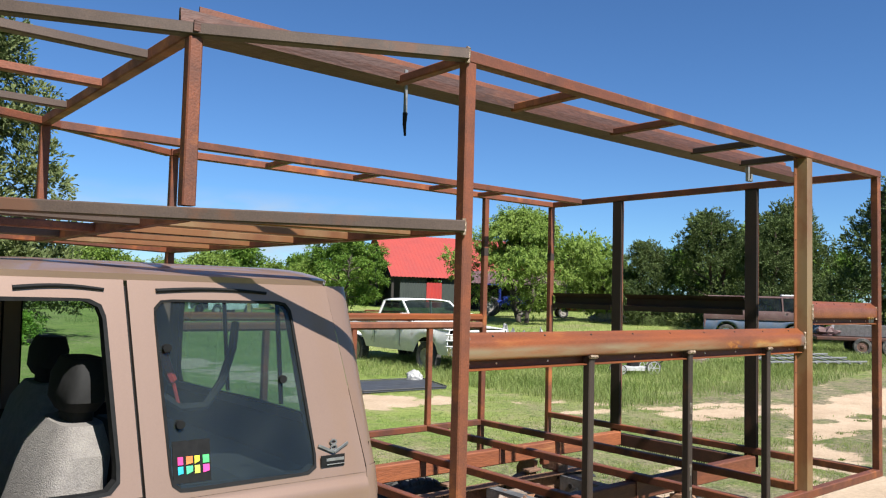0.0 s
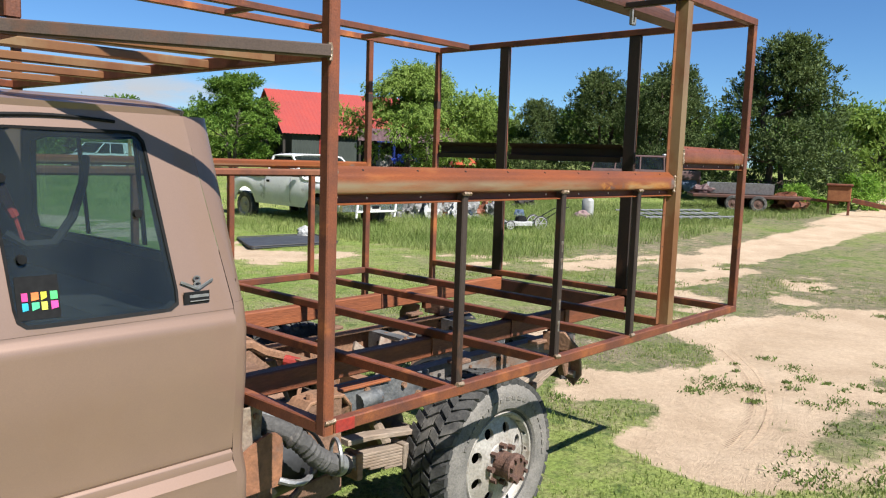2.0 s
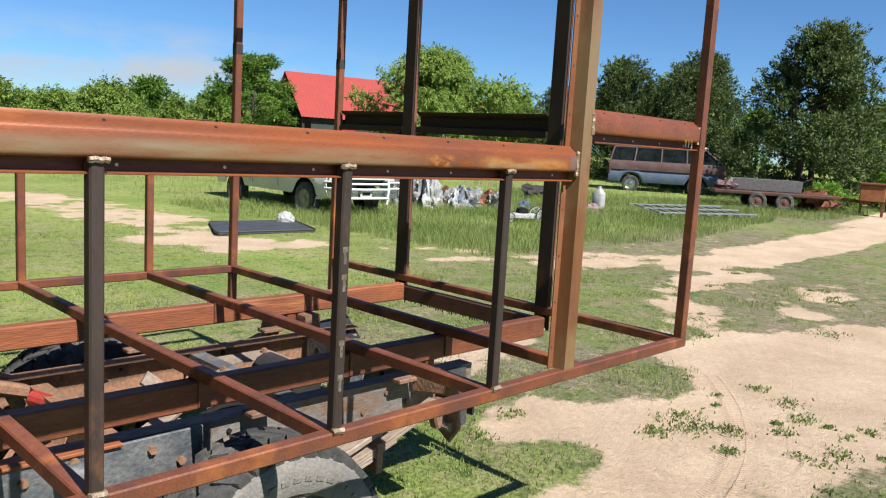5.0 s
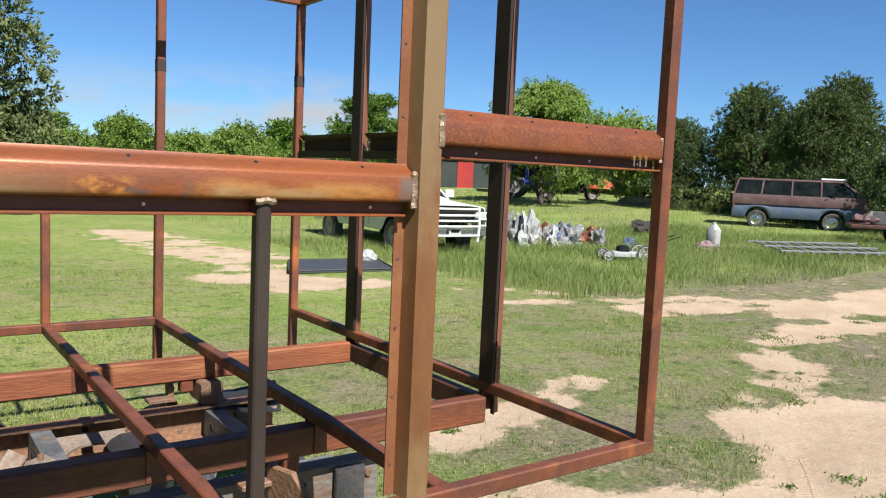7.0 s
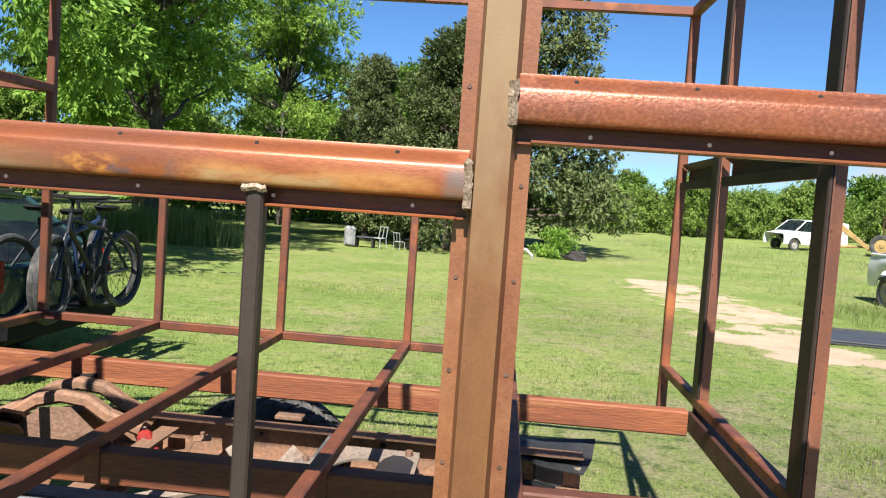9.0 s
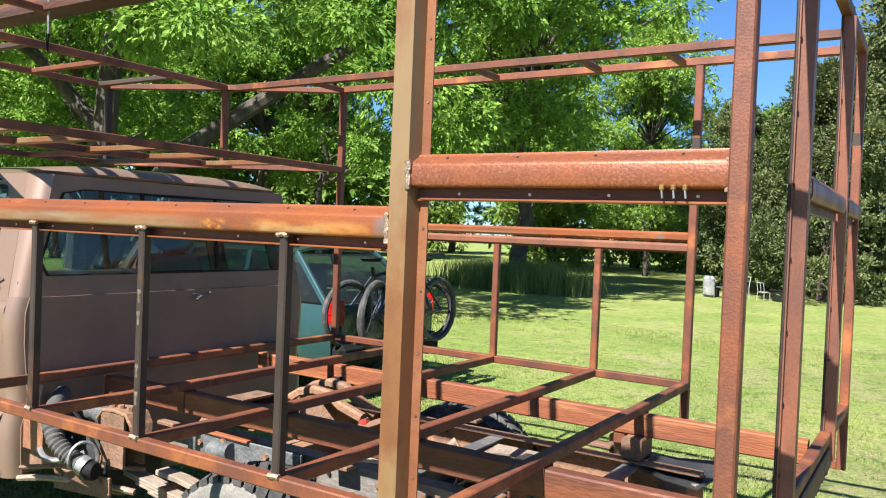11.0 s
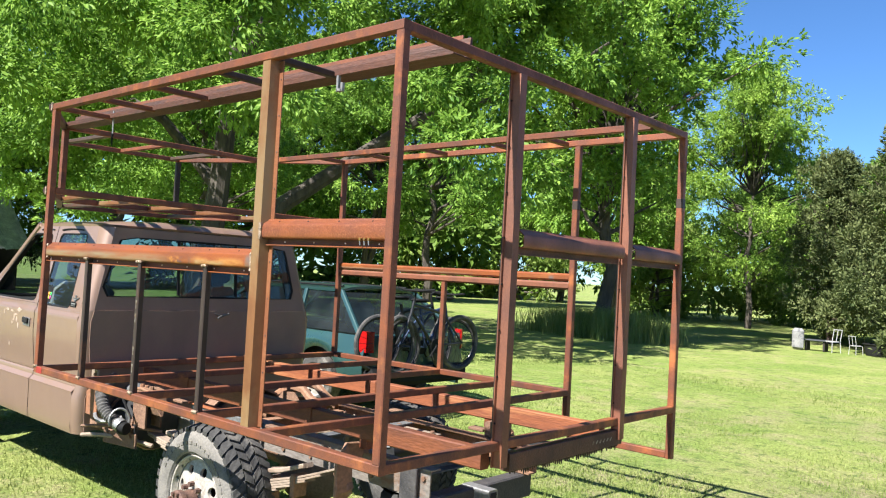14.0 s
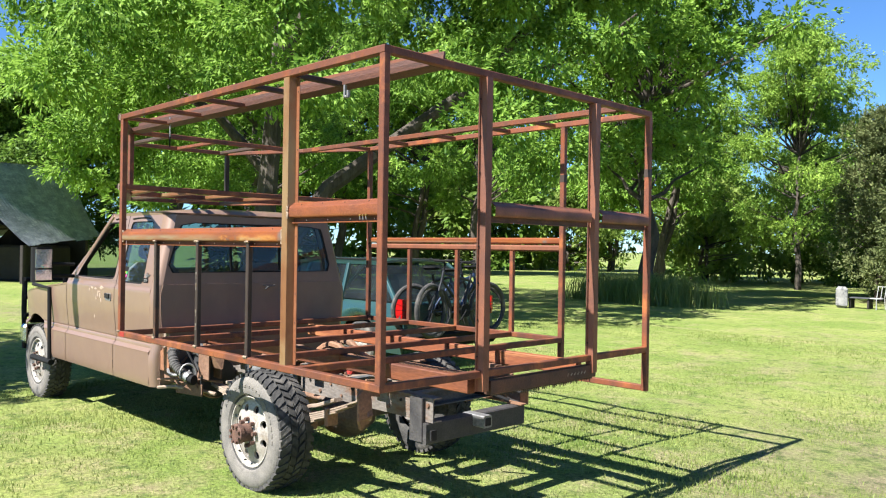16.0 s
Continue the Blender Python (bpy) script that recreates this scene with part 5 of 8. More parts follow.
bm = bmesh.new()
grid_mesh(bm, [[(2.34, 1.60, 0.735), (2.34, 1.72, 0.745), (2.34, 1.80, 0.75)], [(2.48, 1.60, 0.70), (2.48, 1.70, 0.715), (2.48, 1.80, 0.745)], [(2.62, 1.60, 0.685), (2.66, 1.70, 0.71), (2.68, 1.80, 0.765)]])
thicken(bm, 0.006)
tb_ = part("torn_bracket", bm, BLACKTANK, truck, "dark torn bracket")
for x, y, z in ((2.60, 1.63, 0.695), (2.61, 1.76, 0.735)):
    bolt(tb_, (x, y, z - 0.01), (x, y, z + 0.008), 0.016, PALEPLATE, "pale_hole")
# fuel tank, filler hose, heat shield and scrap at the front of the chassis
bm = bmesh.new()
tube_along(bm, [(-0.7, 0.64, 0.60), (0.38, 0.64, 0.60)], 0.15, 16)
part("fuel_tank", bm, BLACKTANK, truck, "black fuel tank", True)
for x in (0.02, 0.34):
    bm = bmesh.new()
    tube_along(bm, [(x, 0.64 + 0.154 * math.cos(a), 0.60 + 0.154 * math.sin(a)) for a in np.linspace(0, 6.2832, 21)], 0.012, 6)
    part("tank_strap", bm, CHASSISRUST, truck, "rusty tank strap", True)
bm = bmesh.new()
hp = [(0.0, 0.52, 0.865), (0.06, 0.455, 0.85), (0.11, 0.41, 0.833), (0.150, 0.378, 0.81), (0.188, 0.352, 0.775), (0.238, 0.345, 0.717), (0.290, 0.355, 0.680), (0.335, 0.37, 0.652), (0.385, 0.388, 0.628)]
dense = []
for a, b in zip(hp, hp[1:]):
    dense += [Vector(a).lerp(Vector(b), k / 6) for k in range(6)]
rings_ = []
for k, p in enumerate(dense):
    d = (dense[min(k + 1, len(dense) - 1)] - dense[max(k - 1, 0)]).normalized()
    s_ = d.cross(Vector((0, 0, 1))).normalized()
    u_ = s_.cross(d)
    r = 0.036 if k < 20 else (0.046 if k in (20, 21) else (0.040 if k % 2 else 0.034))
    rings_.append([p + s_ * (r * math.cos(6.2832 * j / 12)) + u_ * (r * math.sin(6.2832 * j / 12)) for j in range(13)])
grid_mesh(bm, rings_)
part("filler_hose", bm, HOSE, truck, "grey corrugated filler hose", True)
bm = bmesh.new()
tube_along(bm, [(0.365, 0.381, 0.637), (0.395, 0.391, 0.624)], 0.043, 16)
part("hose_clamp", bm, ALU, truck, "bright steel hose clamp", True)
bm = bmesh.new()
tube_along(bm, [(0.375 + 0.02 * math.sin(a), 0.385 + 0.055 * math.sin(a), 0.655 + 0.075 * math.cos(a)) for a in np.linspace(-2.0, 2.0, 17)], 0.008, 6)
part("filler_bracket", bm, ALU, truck, "bent bright steel filler strap", True)
bm = bmesh.new()
lathe(bm, [(0.0, -0.032), (0.034, -0.032), (0.040, -0.026), (0.041, 0.0), (0.036, 0.012), (0.0, 0.012)], (0, 0, 0), "x", 18)
bmesh.ops.transform(bm, matrix=pose(0.425, 0.402, 0.613, 0, 0, 18), verts=bm.verts)
part("filler_cap", bm, TRIM, truck, "black filler cap", True)
for k, (a, b, c, r, mt) in enumerate((((0.10, 0.36, 0.66), (0.22, 0.30, 0.60), (0.30, 0.44, 0.66), 0.012, ALU), ((0.05, 0.30, 0.58), (0.30, 0.40, 0.62), (0.48, 0.62, 0.58), 0.010, CHASSISRUST), ((0.20, 0.45, 0.82), (0.30, 0.43, 0.80), (0.38, 0.46, 0.66), 0.008, TRIM), ((-0.05, 0.35, 0.50), (0.2, 0.42, 0.55), (0.5, 0.55, 0.50), 0.014, SPRING))):
    bm = bmesh.new()
    A, Bv, Cc = Vector(a), Vector(b), Vector(c)
    tube_along(bm, [(1 - u) ** 2 * A + 2 * u * (1 - u) * Bv + u * u * Cc for u in np.linspace(0, 1, 9)], r, 6)
    part("loose_line", bm, mt, truck, "", True)
for a, b, w, h, mt, lb in (
    ((-0.12, 0.385, 0.86), (0.045, 0.39, 0.85), 0.01, 0.16, PALEPLATE, "pale grey inner panel"),
    ((0.12, 0.42, 0.52), (0.46, 0.46, 0.53), 0.012, 0.09, CHASSISRUST, "rusty hanging splash plate"),
    ((-0.10, 0.40, 0.60), (0.12, 0.46, 0.60), 0.05, 0.10, CHASSISRUST, "rusty cab outrigger"),
):
    bm = bmesh.new()
    bar(bm, a, b, rect(w, h, 0.003))
    pl = part("mount_plate", bm, mt, truck, lb)
    for t_ in (0.15, 0.85):
        p = Vector(a).lerp(Vector(b), t_)
        bolt(pl, p + Vector((0, -w / 2 - 0.001, h * 0.3)), p + Vector((0, -w / 2 - 0.012, h * 0.3)), 0.010)
# round-cornered cab mount, bent from rusty sheet
bm = bmesh.new()
edge_ = [(-0.10, 0.64), (0.11, 0.64), (0.118, 0.775), (0.112, 0.808), (0.092, 0.828), (0.06, 0.835), (0.0, 0.81), (-0.10, 0.755)]
for y in (0.36, 0.372):
    bm.faces.new([bm.verts.new((x, y, z)) for x, z in edge_])
bm.verts.ensure_lookup_table()
for i in range(8):
    j = (i + 1) % 8
    bm.faces.new((bm.verts[i], bm.verts[j], bm.verts[8 + j], bm.verts[8 + i]))
part("cab_mount", bm, ORANGERUST, truck, "round-cornered orange rusty cab mount plate")
# spring hanger: two side plates, a dusty cap and its bolts
for y in (0.50, 0.60):
    bm = bmesh.new()
    bar(bm, (0.33, y, 0.72), (0.49, y, 0.72), [(-0.006, -0.11), (0.006, -0.11), (0.006, 0.12), (-0.006, 0.12)])
    part("spring_hanger", bm, CHASSISRUST, truck, "orange rusty spring hanger")
bm = bmesh.new()
sweep(bm, [(0.30, 0.55, 0.80), (0.34, 0.55, 0.842), (0.42, 0.55, 0.85), (0.50, 0.55, 0.842), (0.53, 0.55, 0.80), (0.53, 0.55, 0.70)], rect(0.12, 0.016, 0.004), (0, 0.02, 1))
cap_ = part("hanger_cap", bm, TANDUST, truck, "dusty tan hanger cap")
for x in (0.36, 0.42, 0.48):
    bolt(cap_, (x, 0.53, 0.845), (x, 0.53, 0.872), 0.014, TANDUST)
bm = bmesh.new()
tube_along(bm, [(0.06, 0.62, 0.78), (0.16, 0.60, 0.80), (0.26, 0.58, 0.78)], 0.05, 12)
part("vent_pipe", bm, GRIME, truck, "grimy grey vent pipe", True)
# tow hitch
bm = bmesh.new()
bar(bm, (2.54, 0.78, 0.53), (2.54, 1.69, 0.53), rect(0.09, 0.13, 0.008))
hitch = part("tow_hitch", bm, HITCH, truck, "heavy dark receiver hitch")
for y in (0.78, 1.68):
    bm = bmesh.new()
    bar(bm, (2.50, y, 0.48), (2.50, y, 0.74), rect(0.02, 0.11, 0.004), (1, 0, 0))
    part("hitch_plate", bm, HITCH, hitch)
bm = bmesh.new()
tube = rect(0.075, 0.075, 0.006)
bar(bm, (2.5, 1.22, 0.56), (2.68, 1.22, 0.56), tube)
part("receiver", bm, ALU, hitch)
bm = bmesh.new()
bar(bm, (2.6, 1.22, 0.56), (2.684, 1.22, 0.56), rect(0.05, 0.05, 0.003))
part("receiver_mouth", bm, HOLE, hitch)
bm = bmesh.new()
bar(bm, (2.62, 0.80, 0.53), (2.632, 0.80, 0.53), rect(0.045, 0.06, 0.003))
part("bar_mouth", bm, HOLE, hitch)

# ---- ground: one sheet to the horizon, grass with bare sandy ground ----


def seg(x, y, ax, ay, bx, by, w):
    """1 on a soft-edged strip round a line, falling to 0."""
    dx, dy = bx - ax, by - ay
    t = np.clip(((x - ax) * dx + (y - ay) * dy) / (dx * dx + dy * dy), 0, 1)
    d = np.hypot(x - ax - t * dx, y - ay - t * dy)
    return np.clip(1.35 - d / w, 0, 1)


def wob(x, y, s, seed):
    """A cheap smooth noise from sums of turned waves, about -1 to 1."""
    r = np.random.RandomState(seed)
    out = np.zeros_like(x)
    for k in range(9):
        a, f, p = r.uniform(0, 6.28), s * r.uniform(0.5, 2.2), r.uniform(0, 6.28)
        out += np.sin((x * np.cos(a) + y * np.sin(a)) * f + p + 1.3 * np.sin((x * np.sin(a) - y * np.cos(a)) * f * 0.7 + p * 2))
    return out / 4.0


# the outline of the bare yard behind the truck
YARD = ((3.35, 1.45), (4.30, 1.80), (4.50, 1.36), (5.20, 1.18), (5.90, 1.42), (6.40, 2.15), (7.60, 1.85), (9.30, 1.20), (10.3, 0.25), (12.0, -0.5), (9.5, -1.0), (7.2, -0.55), (5.7, -0.48), (4.7, -0.36), (3.9, -0.34), (3.40, -0.72), (2.75, -0.12), (2.85, 0.45), (3.00, 0.82), (3.75, 0.94), (3.60, 1.25))


def within(x, y, loop):
    """Distance to a closed outline, positive inside it."""
    far = np.full_like(x, 1e9)
    odd = np.zeros(x.shape, bool)
    for (ax, ay), (bx, by) in zip(loop, loop[1:] + loop[:1]):
        dx, dy = bx - ax, by - ay
        t = np.clip(((x - ax) * dx + (y - ay) * dy) / (dx * dx + dy * dy), 0, 1)
        far = np.minimum(far, np.hypot(x - ax - t * dx, y - ay - t * dy))
        if dy:
            odd ^= ((ay > y) != (by > y)) & (x < ax + (y - ay) * dx / dy)
    return np.where(odd, far, -far)


def bare(x, y):
    """How bare and sandy the ground is, 0 to 1."""
    d = np.zeros_like(x)
    for ax, ay, bx, by, w, k in (
        (4.3, 2.5, 6.2, 3.2, 0.4, 0.7), (7.4, 2.1, 9.4, 3.3, 0.6, 0.56), (9.6, 1.8, 12.0, 2.3, 0.5, 0.58),
        (10.0, 0.0, 16.0, 0.2, 0.8, 0.62), (3.6, -0.8, 6.4, -0.75, 0.45, 0.56), (7.6, -1.6, 10.5, -2.2, 0.9, 0.6),
        (12.0, 4.5, 23.0, 4.5, 0.85, 1.1), (23.0, 4.5, 60.0, 8.6, 1.5, 1.2), (10.0, 5.6, 13.0, 4.9, 0.55, 0.95), (9.5, 3.6, 12.0, 3.6, 0.5, 0.85),
        (6.1, 18.5, 6.6, 13.0, 1.5, 0.85), (6.6, 13.0, 6.4, 9.2, 1.1, 0.78), (5.6, 10.2, 7.4, 9.0, 0.8, 0.9), (6.1, 18.5, 5.0, 40.0, 1.0, 0.42),
        (7.4, 9.0, 12.0, 5.6, 0.5, 0.55), (8.4, 6.8, 11.5, 6.0, 0.35, 0.6),
    ):
        d = np.maximum(d, k * seg(x, y, ax, ay, bx, by, w))
    d = np.maximum(d, np.clip(0.45 + within(x, y, YARD) / 0.42, 0, 1.15))
    n = 0.24 * wob(x, y, 1.6, 3) + 0.26 * wob(x, y, 5.5, 5) + 0.1 * wob(x, y, 14, 8)
    return np.clip((d + n * np.clip(d * 1.8, 0, 1) - 0.42) * 2.6, 0, 1)


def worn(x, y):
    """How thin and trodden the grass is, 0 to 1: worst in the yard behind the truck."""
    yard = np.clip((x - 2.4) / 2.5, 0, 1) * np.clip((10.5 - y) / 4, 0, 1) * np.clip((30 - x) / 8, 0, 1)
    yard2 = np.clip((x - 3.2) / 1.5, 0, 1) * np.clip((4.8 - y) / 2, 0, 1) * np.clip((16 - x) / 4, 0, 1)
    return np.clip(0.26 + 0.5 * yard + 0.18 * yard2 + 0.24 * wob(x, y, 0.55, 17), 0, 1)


def spread(lo, hi, step, far, grow=1.16):
    c = list(np.arange(lo, hi + 1e-6, step))
    for s, out in ((-1, []), (1, [])):
        p, d = (c[0] if s < 0 else c[-1]), step
        while abs(p) < far:
            d *= grow
            p += s * d
            out.append(p)
        c = (out[::-1] + c) if s < 0 else (c + out)
    return np.array(c)


def gz(x, y):
    """The gentle rise of the ground towards the barn."""
    return 0.026 * np.clip(0.9 * np.asarray(x, float) + 0.3 * np.asarray(y, float) - 13, 0, 60)


gx, gy = spread(-3.0, 13.0, 0.11, 900), spread(-2.5, 15.0, 0.11, 900)
X, Y = np.meshgrid(gx, gy)
B = bare(X, Y)


def lie(x, y):
    """The ground's height."""
    k = np.clip(1.2 - np.hypot(x - 3, y - 5) / 60, 0, 1)
    u = (x - 3.5) / 2.6
    rut = np.exp(-((y - (0.10 + 0.20 * u + 0.95 * u * u)) / 0.13) ** 2) * ((x > 3.4) & (x < 6.2))
    return k * (0.012 * wob(x, y, 1.3, 11) + 0.006 * wob(x, y, 6, 12)) - 0.012 * bare(x, y) - 0.012 * rut + gz(x, y)


Z = lie(X, Y)
nx, ny = len(gx), len(gy)
idx = np.arange(nx * ny).reshape(ny, nx)
F = np.stack([idx[:-1, :-1], idx[:-1, 1:], idx[1:, 1:], idx[1:, :-1]], -1).reshape(-1, 4)


def ground_material():
    m = bpy.data.materials.new("grass_and_sand")
    m.use_nodes = True
    N, L = m.node_tree.nodes, m.node_tree.links
    b = N["Principled BSDF"]
    co = N.new("ShaderNodeTexCoord")

    def noise_tex(scale, detail=5, rough=0.6):
        n = N.new("ShaderNodeTexNoise")
        n.inputs["Scale"].default_value, n.inputs["Detail"].default_value, n.inputs["Roughness"].default_value = scale, detail, rough
        L.new(co.outputs["Object"], n.inputs["Vector"])
        return n.outputs["Fac"]

    def rng(v, a, c, lo=0.0, hi=1.0):
        r = N.new("ShaderNodeMapRange")
        for k, val in zip(("From Min", "From Max", "To Min", "To Max"), (a, c, lo, hi)):
            r.inputs[k].default_value = val
        L.new(v, r.inputs["Value"])
        return r.outputs[0]

    def mixc(f, a, c, blend="MIX"):
        x = N.new("ShaderNodeMix")
        x.data_type, x.blend_type = "RGBA", blend
        for sock, val in ((x.inputs[0], f), (x.inputs[6], a), (x.inputs[7], c)):
            if isinstance(val, tuple):
                sock.default_value = (*(val if blend == "MULTIPLY" else paint(val)), 1)
            elif isinstance(val, float):
                sock.default_value = val
            else:
                L.new(val, sock)
        return x.outputs[2]

    at = N.new("ShaderNodeAttribute")
    at.attribute_name = "bare"
    grass = mixc(rng(noise_tex(0.5, 6), 0.38, 0.62), (0.265, 0.365, 0.080), (0.40, 0.45, 0.132))
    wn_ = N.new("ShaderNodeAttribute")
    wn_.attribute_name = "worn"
    dry = N.new("ShaderNodeMath")
    dry.operation = "MULTIPLY_ADD"
    L.new(wn_.outputs["Fac"], dry.inputs[0])
    dry.inputs[1].default_value = 0.22
    L.new(noise_tex(1.7, 9, 0.72), dry.inputs[2])
    grass = mixc(rng(dry.outputs[0], 0.56, 0.76), grass, (0.47, 0.41, 0.21))
    grass = mixc(rng(noise_tex(5.5, 6, 0.7), 0.52, 0.66), grass, (0.14, 0.205, 0.052))
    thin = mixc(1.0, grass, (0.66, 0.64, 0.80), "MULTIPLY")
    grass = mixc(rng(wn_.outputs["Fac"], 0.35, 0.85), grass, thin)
    grass = mixc(1.0, grass, rng(noise_tex(30, 6, 0.75), 0.32, 0.68, 0.42, 1.4), "MULTIPLY")
    sand = mixc(rng(noise_tex(1.4, 7), 0.35, 0.65), (0.76, 0.575, 0.40), (0.62, 0.455, 0.305))
    sand = mixc(1.0, sand, rng(noise_tex(22, 10, 0.8), 0.3, 0.7, 0.80, 1.24), "MULTIPLY")
    edge = N.new("ShaderNodeMath")
    edge.operation = "ADD"
    L.new(at.outputs["Fac"], edge.inputs[0])
    ragged = N.new("ShaderNodeMath")
    ragged.operation = "MULTIPLY_ADD"
    L.new(wn_.outputs["Fac"], ragged.inputs[0])
    ragged.inputs[1].default_value = 0.42
    L.new(rng(noise_tex(4.5, 10, 0.8), 0.3, 0.7, -0.68, 0.36), ragged.inputs[2])
    L.new(ragged.outputs[0], edge.inputs[1])
    col = mixc(rng(edge.outputs[0], 0.33, 0.67), grass, sand)
    L.new(col, b.inputs["Base Color"])
    b.inputs["Roughness"].default_value = 0.95
    b.inputs["Specular IOR Level"].default_value = 0.15
    bp = N.new("ShaderNodeBump")
    bp.inputs["Strength"].default_value, bp.inputs["Distance"].default_value = 0.7, 0.04
    L.new(noise_tex(45, 8, 0.75), bp.inputs["Height"])
    L.new(bp.outputs[0], b.inputs["Normal"])
    return m


GROUND = ground_material()
ground = raw("ground", np.stack([X, Y, Z], -1).reshape(-1, 3), F, GROUND, smooth=True)
tagged(ground, "mown green grass with bare sandy tracks", "ground", kind="structure")
att = ground.data.attributes.new("bare", "FLOAT", "POINT")
att.data.foreach_set("value", B.reshape(-1).astype(np.float32))
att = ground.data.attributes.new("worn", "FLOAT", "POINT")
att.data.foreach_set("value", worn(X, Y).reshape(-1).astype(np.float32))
SAND = material("packed_pale_sand", (0.60, 0.45, 0.315), (0.52, 0.38, 0.265), 1.4, 0.95, 0, 0.5, 40, spec=0.1)
# tyre tread marks pressed into the sand
bm = bmesh.new()
for off in (-0.07, 0.0, 0.07):
    for i in range(80):
        u = i / 79
        c = Vector((3.5 + 2.6 * u, 0.10 + 0.20 * u + 0.95 * u * u))
        d = Vector((2.6, 0.20 + 1.9 * u)).normalized()
        n_ = Vector((-d.y, d.x))
        p = c + n_ * off + d * (0.016 if off == 0 else 0)
        sl = d * (0.014 * (1 if off > 0 else -1))
        a, b = p - n_ * 0.026 - sl, p + n_ * 0.026 + sl
        z = float(lie(np.array([p.x]), np.array([p.y]))[0]) - 0.002
        bar(bm, (a.x, a.y, z), (b.x, b.y, z), [(-0.012, -0.008), (0.012, -0.008), (0.004, 0.0045), (-0.004, 0.0045)])
tagged(part("tyre_track", bm, SAND), "tyre tread marks pressed into dry sand", "tyre track", kind="stuff")


# ---- grass blades ----
BLADE = leafy("grass_blade", (0.16, 0.26, 0.042), (0.44, 0.48, 0.15), 0.3, 1.2)
WEED = leafy("weed_leaf", (0.13, 0.20, 0.042), (0.26, 0.33, 0.09), 0.25, 1.5)
TALLBLADE = leafy("tall_grass_blade", (0.17, 0.27, 0.052), (0.40, 0.45, 0.16), 0.35, 0.6)


def blades(name, pts, h, w, mat, label, seed, lean=0.5):
    r = np.random.RandomState(seed)
    n = len(pts)
    a = r.uniform(0, 2 * np.pi, n)
    hh = h * r.uniform(0.5, 1.25, n)
    ww = w * r.uniform(0.6, 1.3, n)
    b = r.uniform(0, 2 * np.pi, n)
    k = hh * r.uniform(0.1, lean, n)
    side = np.stack([np.cos(a), np.sin(a), 0 * a], -1) * ww[:, None]
    tip = np.stack([np.cos(b) * k, np.sin(b) * k, hh], -1)
    p = np.c_[pts, gz(pts[:, 0], pts[:, 1]) - 0.008]
    mid = p + tip * np.array([0.35, 0.35, 0.6])
    V = np.stack([p - side, p + side, mid + side * 0.6, p + tip, mid - side * 0.6], 1).reshape(-1, 3)
    i = np.arange(n)[:, None] * 5
    T = np.concatenate([i + [0, 1, 2], i + [0, 2, 4], i + [4, 2, 3]])
    return tagged(raw(name, V, T, mat), label, "grass", kind="stuff")


def scatter(n, x0, x1, y0, y1, seed, keep):
    r = np.random.RandomState(seed)
    p = np.stack([r.uniform(x0, x1, n), r.uniform(y0, y1, n)], -1)
    return p[r.uniform(0, 1, n) < keep(p[:, 0], p[:, 1])]


def patchy(x, y):
    return (1 - bare(x, y)) ** 2 * np.clip(1.05 - 0.75 * worn(x, y) + 0.7 * wob(x, y, 2.6, 41), 0.06, 1)


lawn = np.concatenate([
    scatter(150000, -3.5, 7.5, -2.6, 5.0, 21, patchy),
    scatter(60000, 7.0, 13.0, -2.6, 6.0, 25, patchy),
    scatter(90000, -6.0, 13.0, 5.0, 13.0, 22, patchy),
])
blades("lawn_grass", lawn, 0.034, 0.0042, BLADE, "short patchy mown grass round the truck", 1, 0.9)
tufts = []
r_ = np.random.RandomState(5)
for cx, cy in r_.uniform((3.3, -2.4), (12.5, 5.2), (420, 2)):
    here = bare(np.array([cx]), np.array([cy]))[0]
    if 0.1 < here and r_.uniform() < 0.22 + 0.8 * float(wob(np.array([cx]), np.array([cy]), 1.1, 52)[0]):
        w_ = r_.uniform(0.02, 0.11)
        tufts.append(np.array([cx, cy]) + r_.normal(0, 1, (int(900 * w_ + r_.uniform(8, 60)), 2)) * np.array([w_ * r_.uniform(0.6, 1.5), w_ * r_.uniform(0.5, 1.1)]))
for cx, cy in r_.uniform((3.2, -1.3), (7.0, 0.0), (70, 2)):
    w_ = r_.uniform(0.02, 0.10)
    tufts.append(np.array([cx, cy]) + r_.normal(0, 1, (int(900 * w_), 2)) * np.array([w_ * r_.uniform(0.6, 1.6), w_ * r_.uniform(0.5, 1.1)]))
blades("weed_tufts", np.concatenate(tufts), 0.022, 0.0075, WEED, "low green weed tufts on the bare sand", 2, 1.4)


def field(x, y):
    edge = 6.4 + 0.04 * (x - 10) + 0.5 * wob(x, y, 0.7, 31)
    grow = 0.25 + 0.75 * np.clip(0.5 + 0.6 * wob(x, y, 0.9, 33), 0, 1)
    lane = ((x > 9.3) & (y > edge) & (y < 40)) | ((y > 12.5) & (x > 8.5))
    return np.where(lane, 1.0, 0.0) * grow * (1 - bare(x, y))


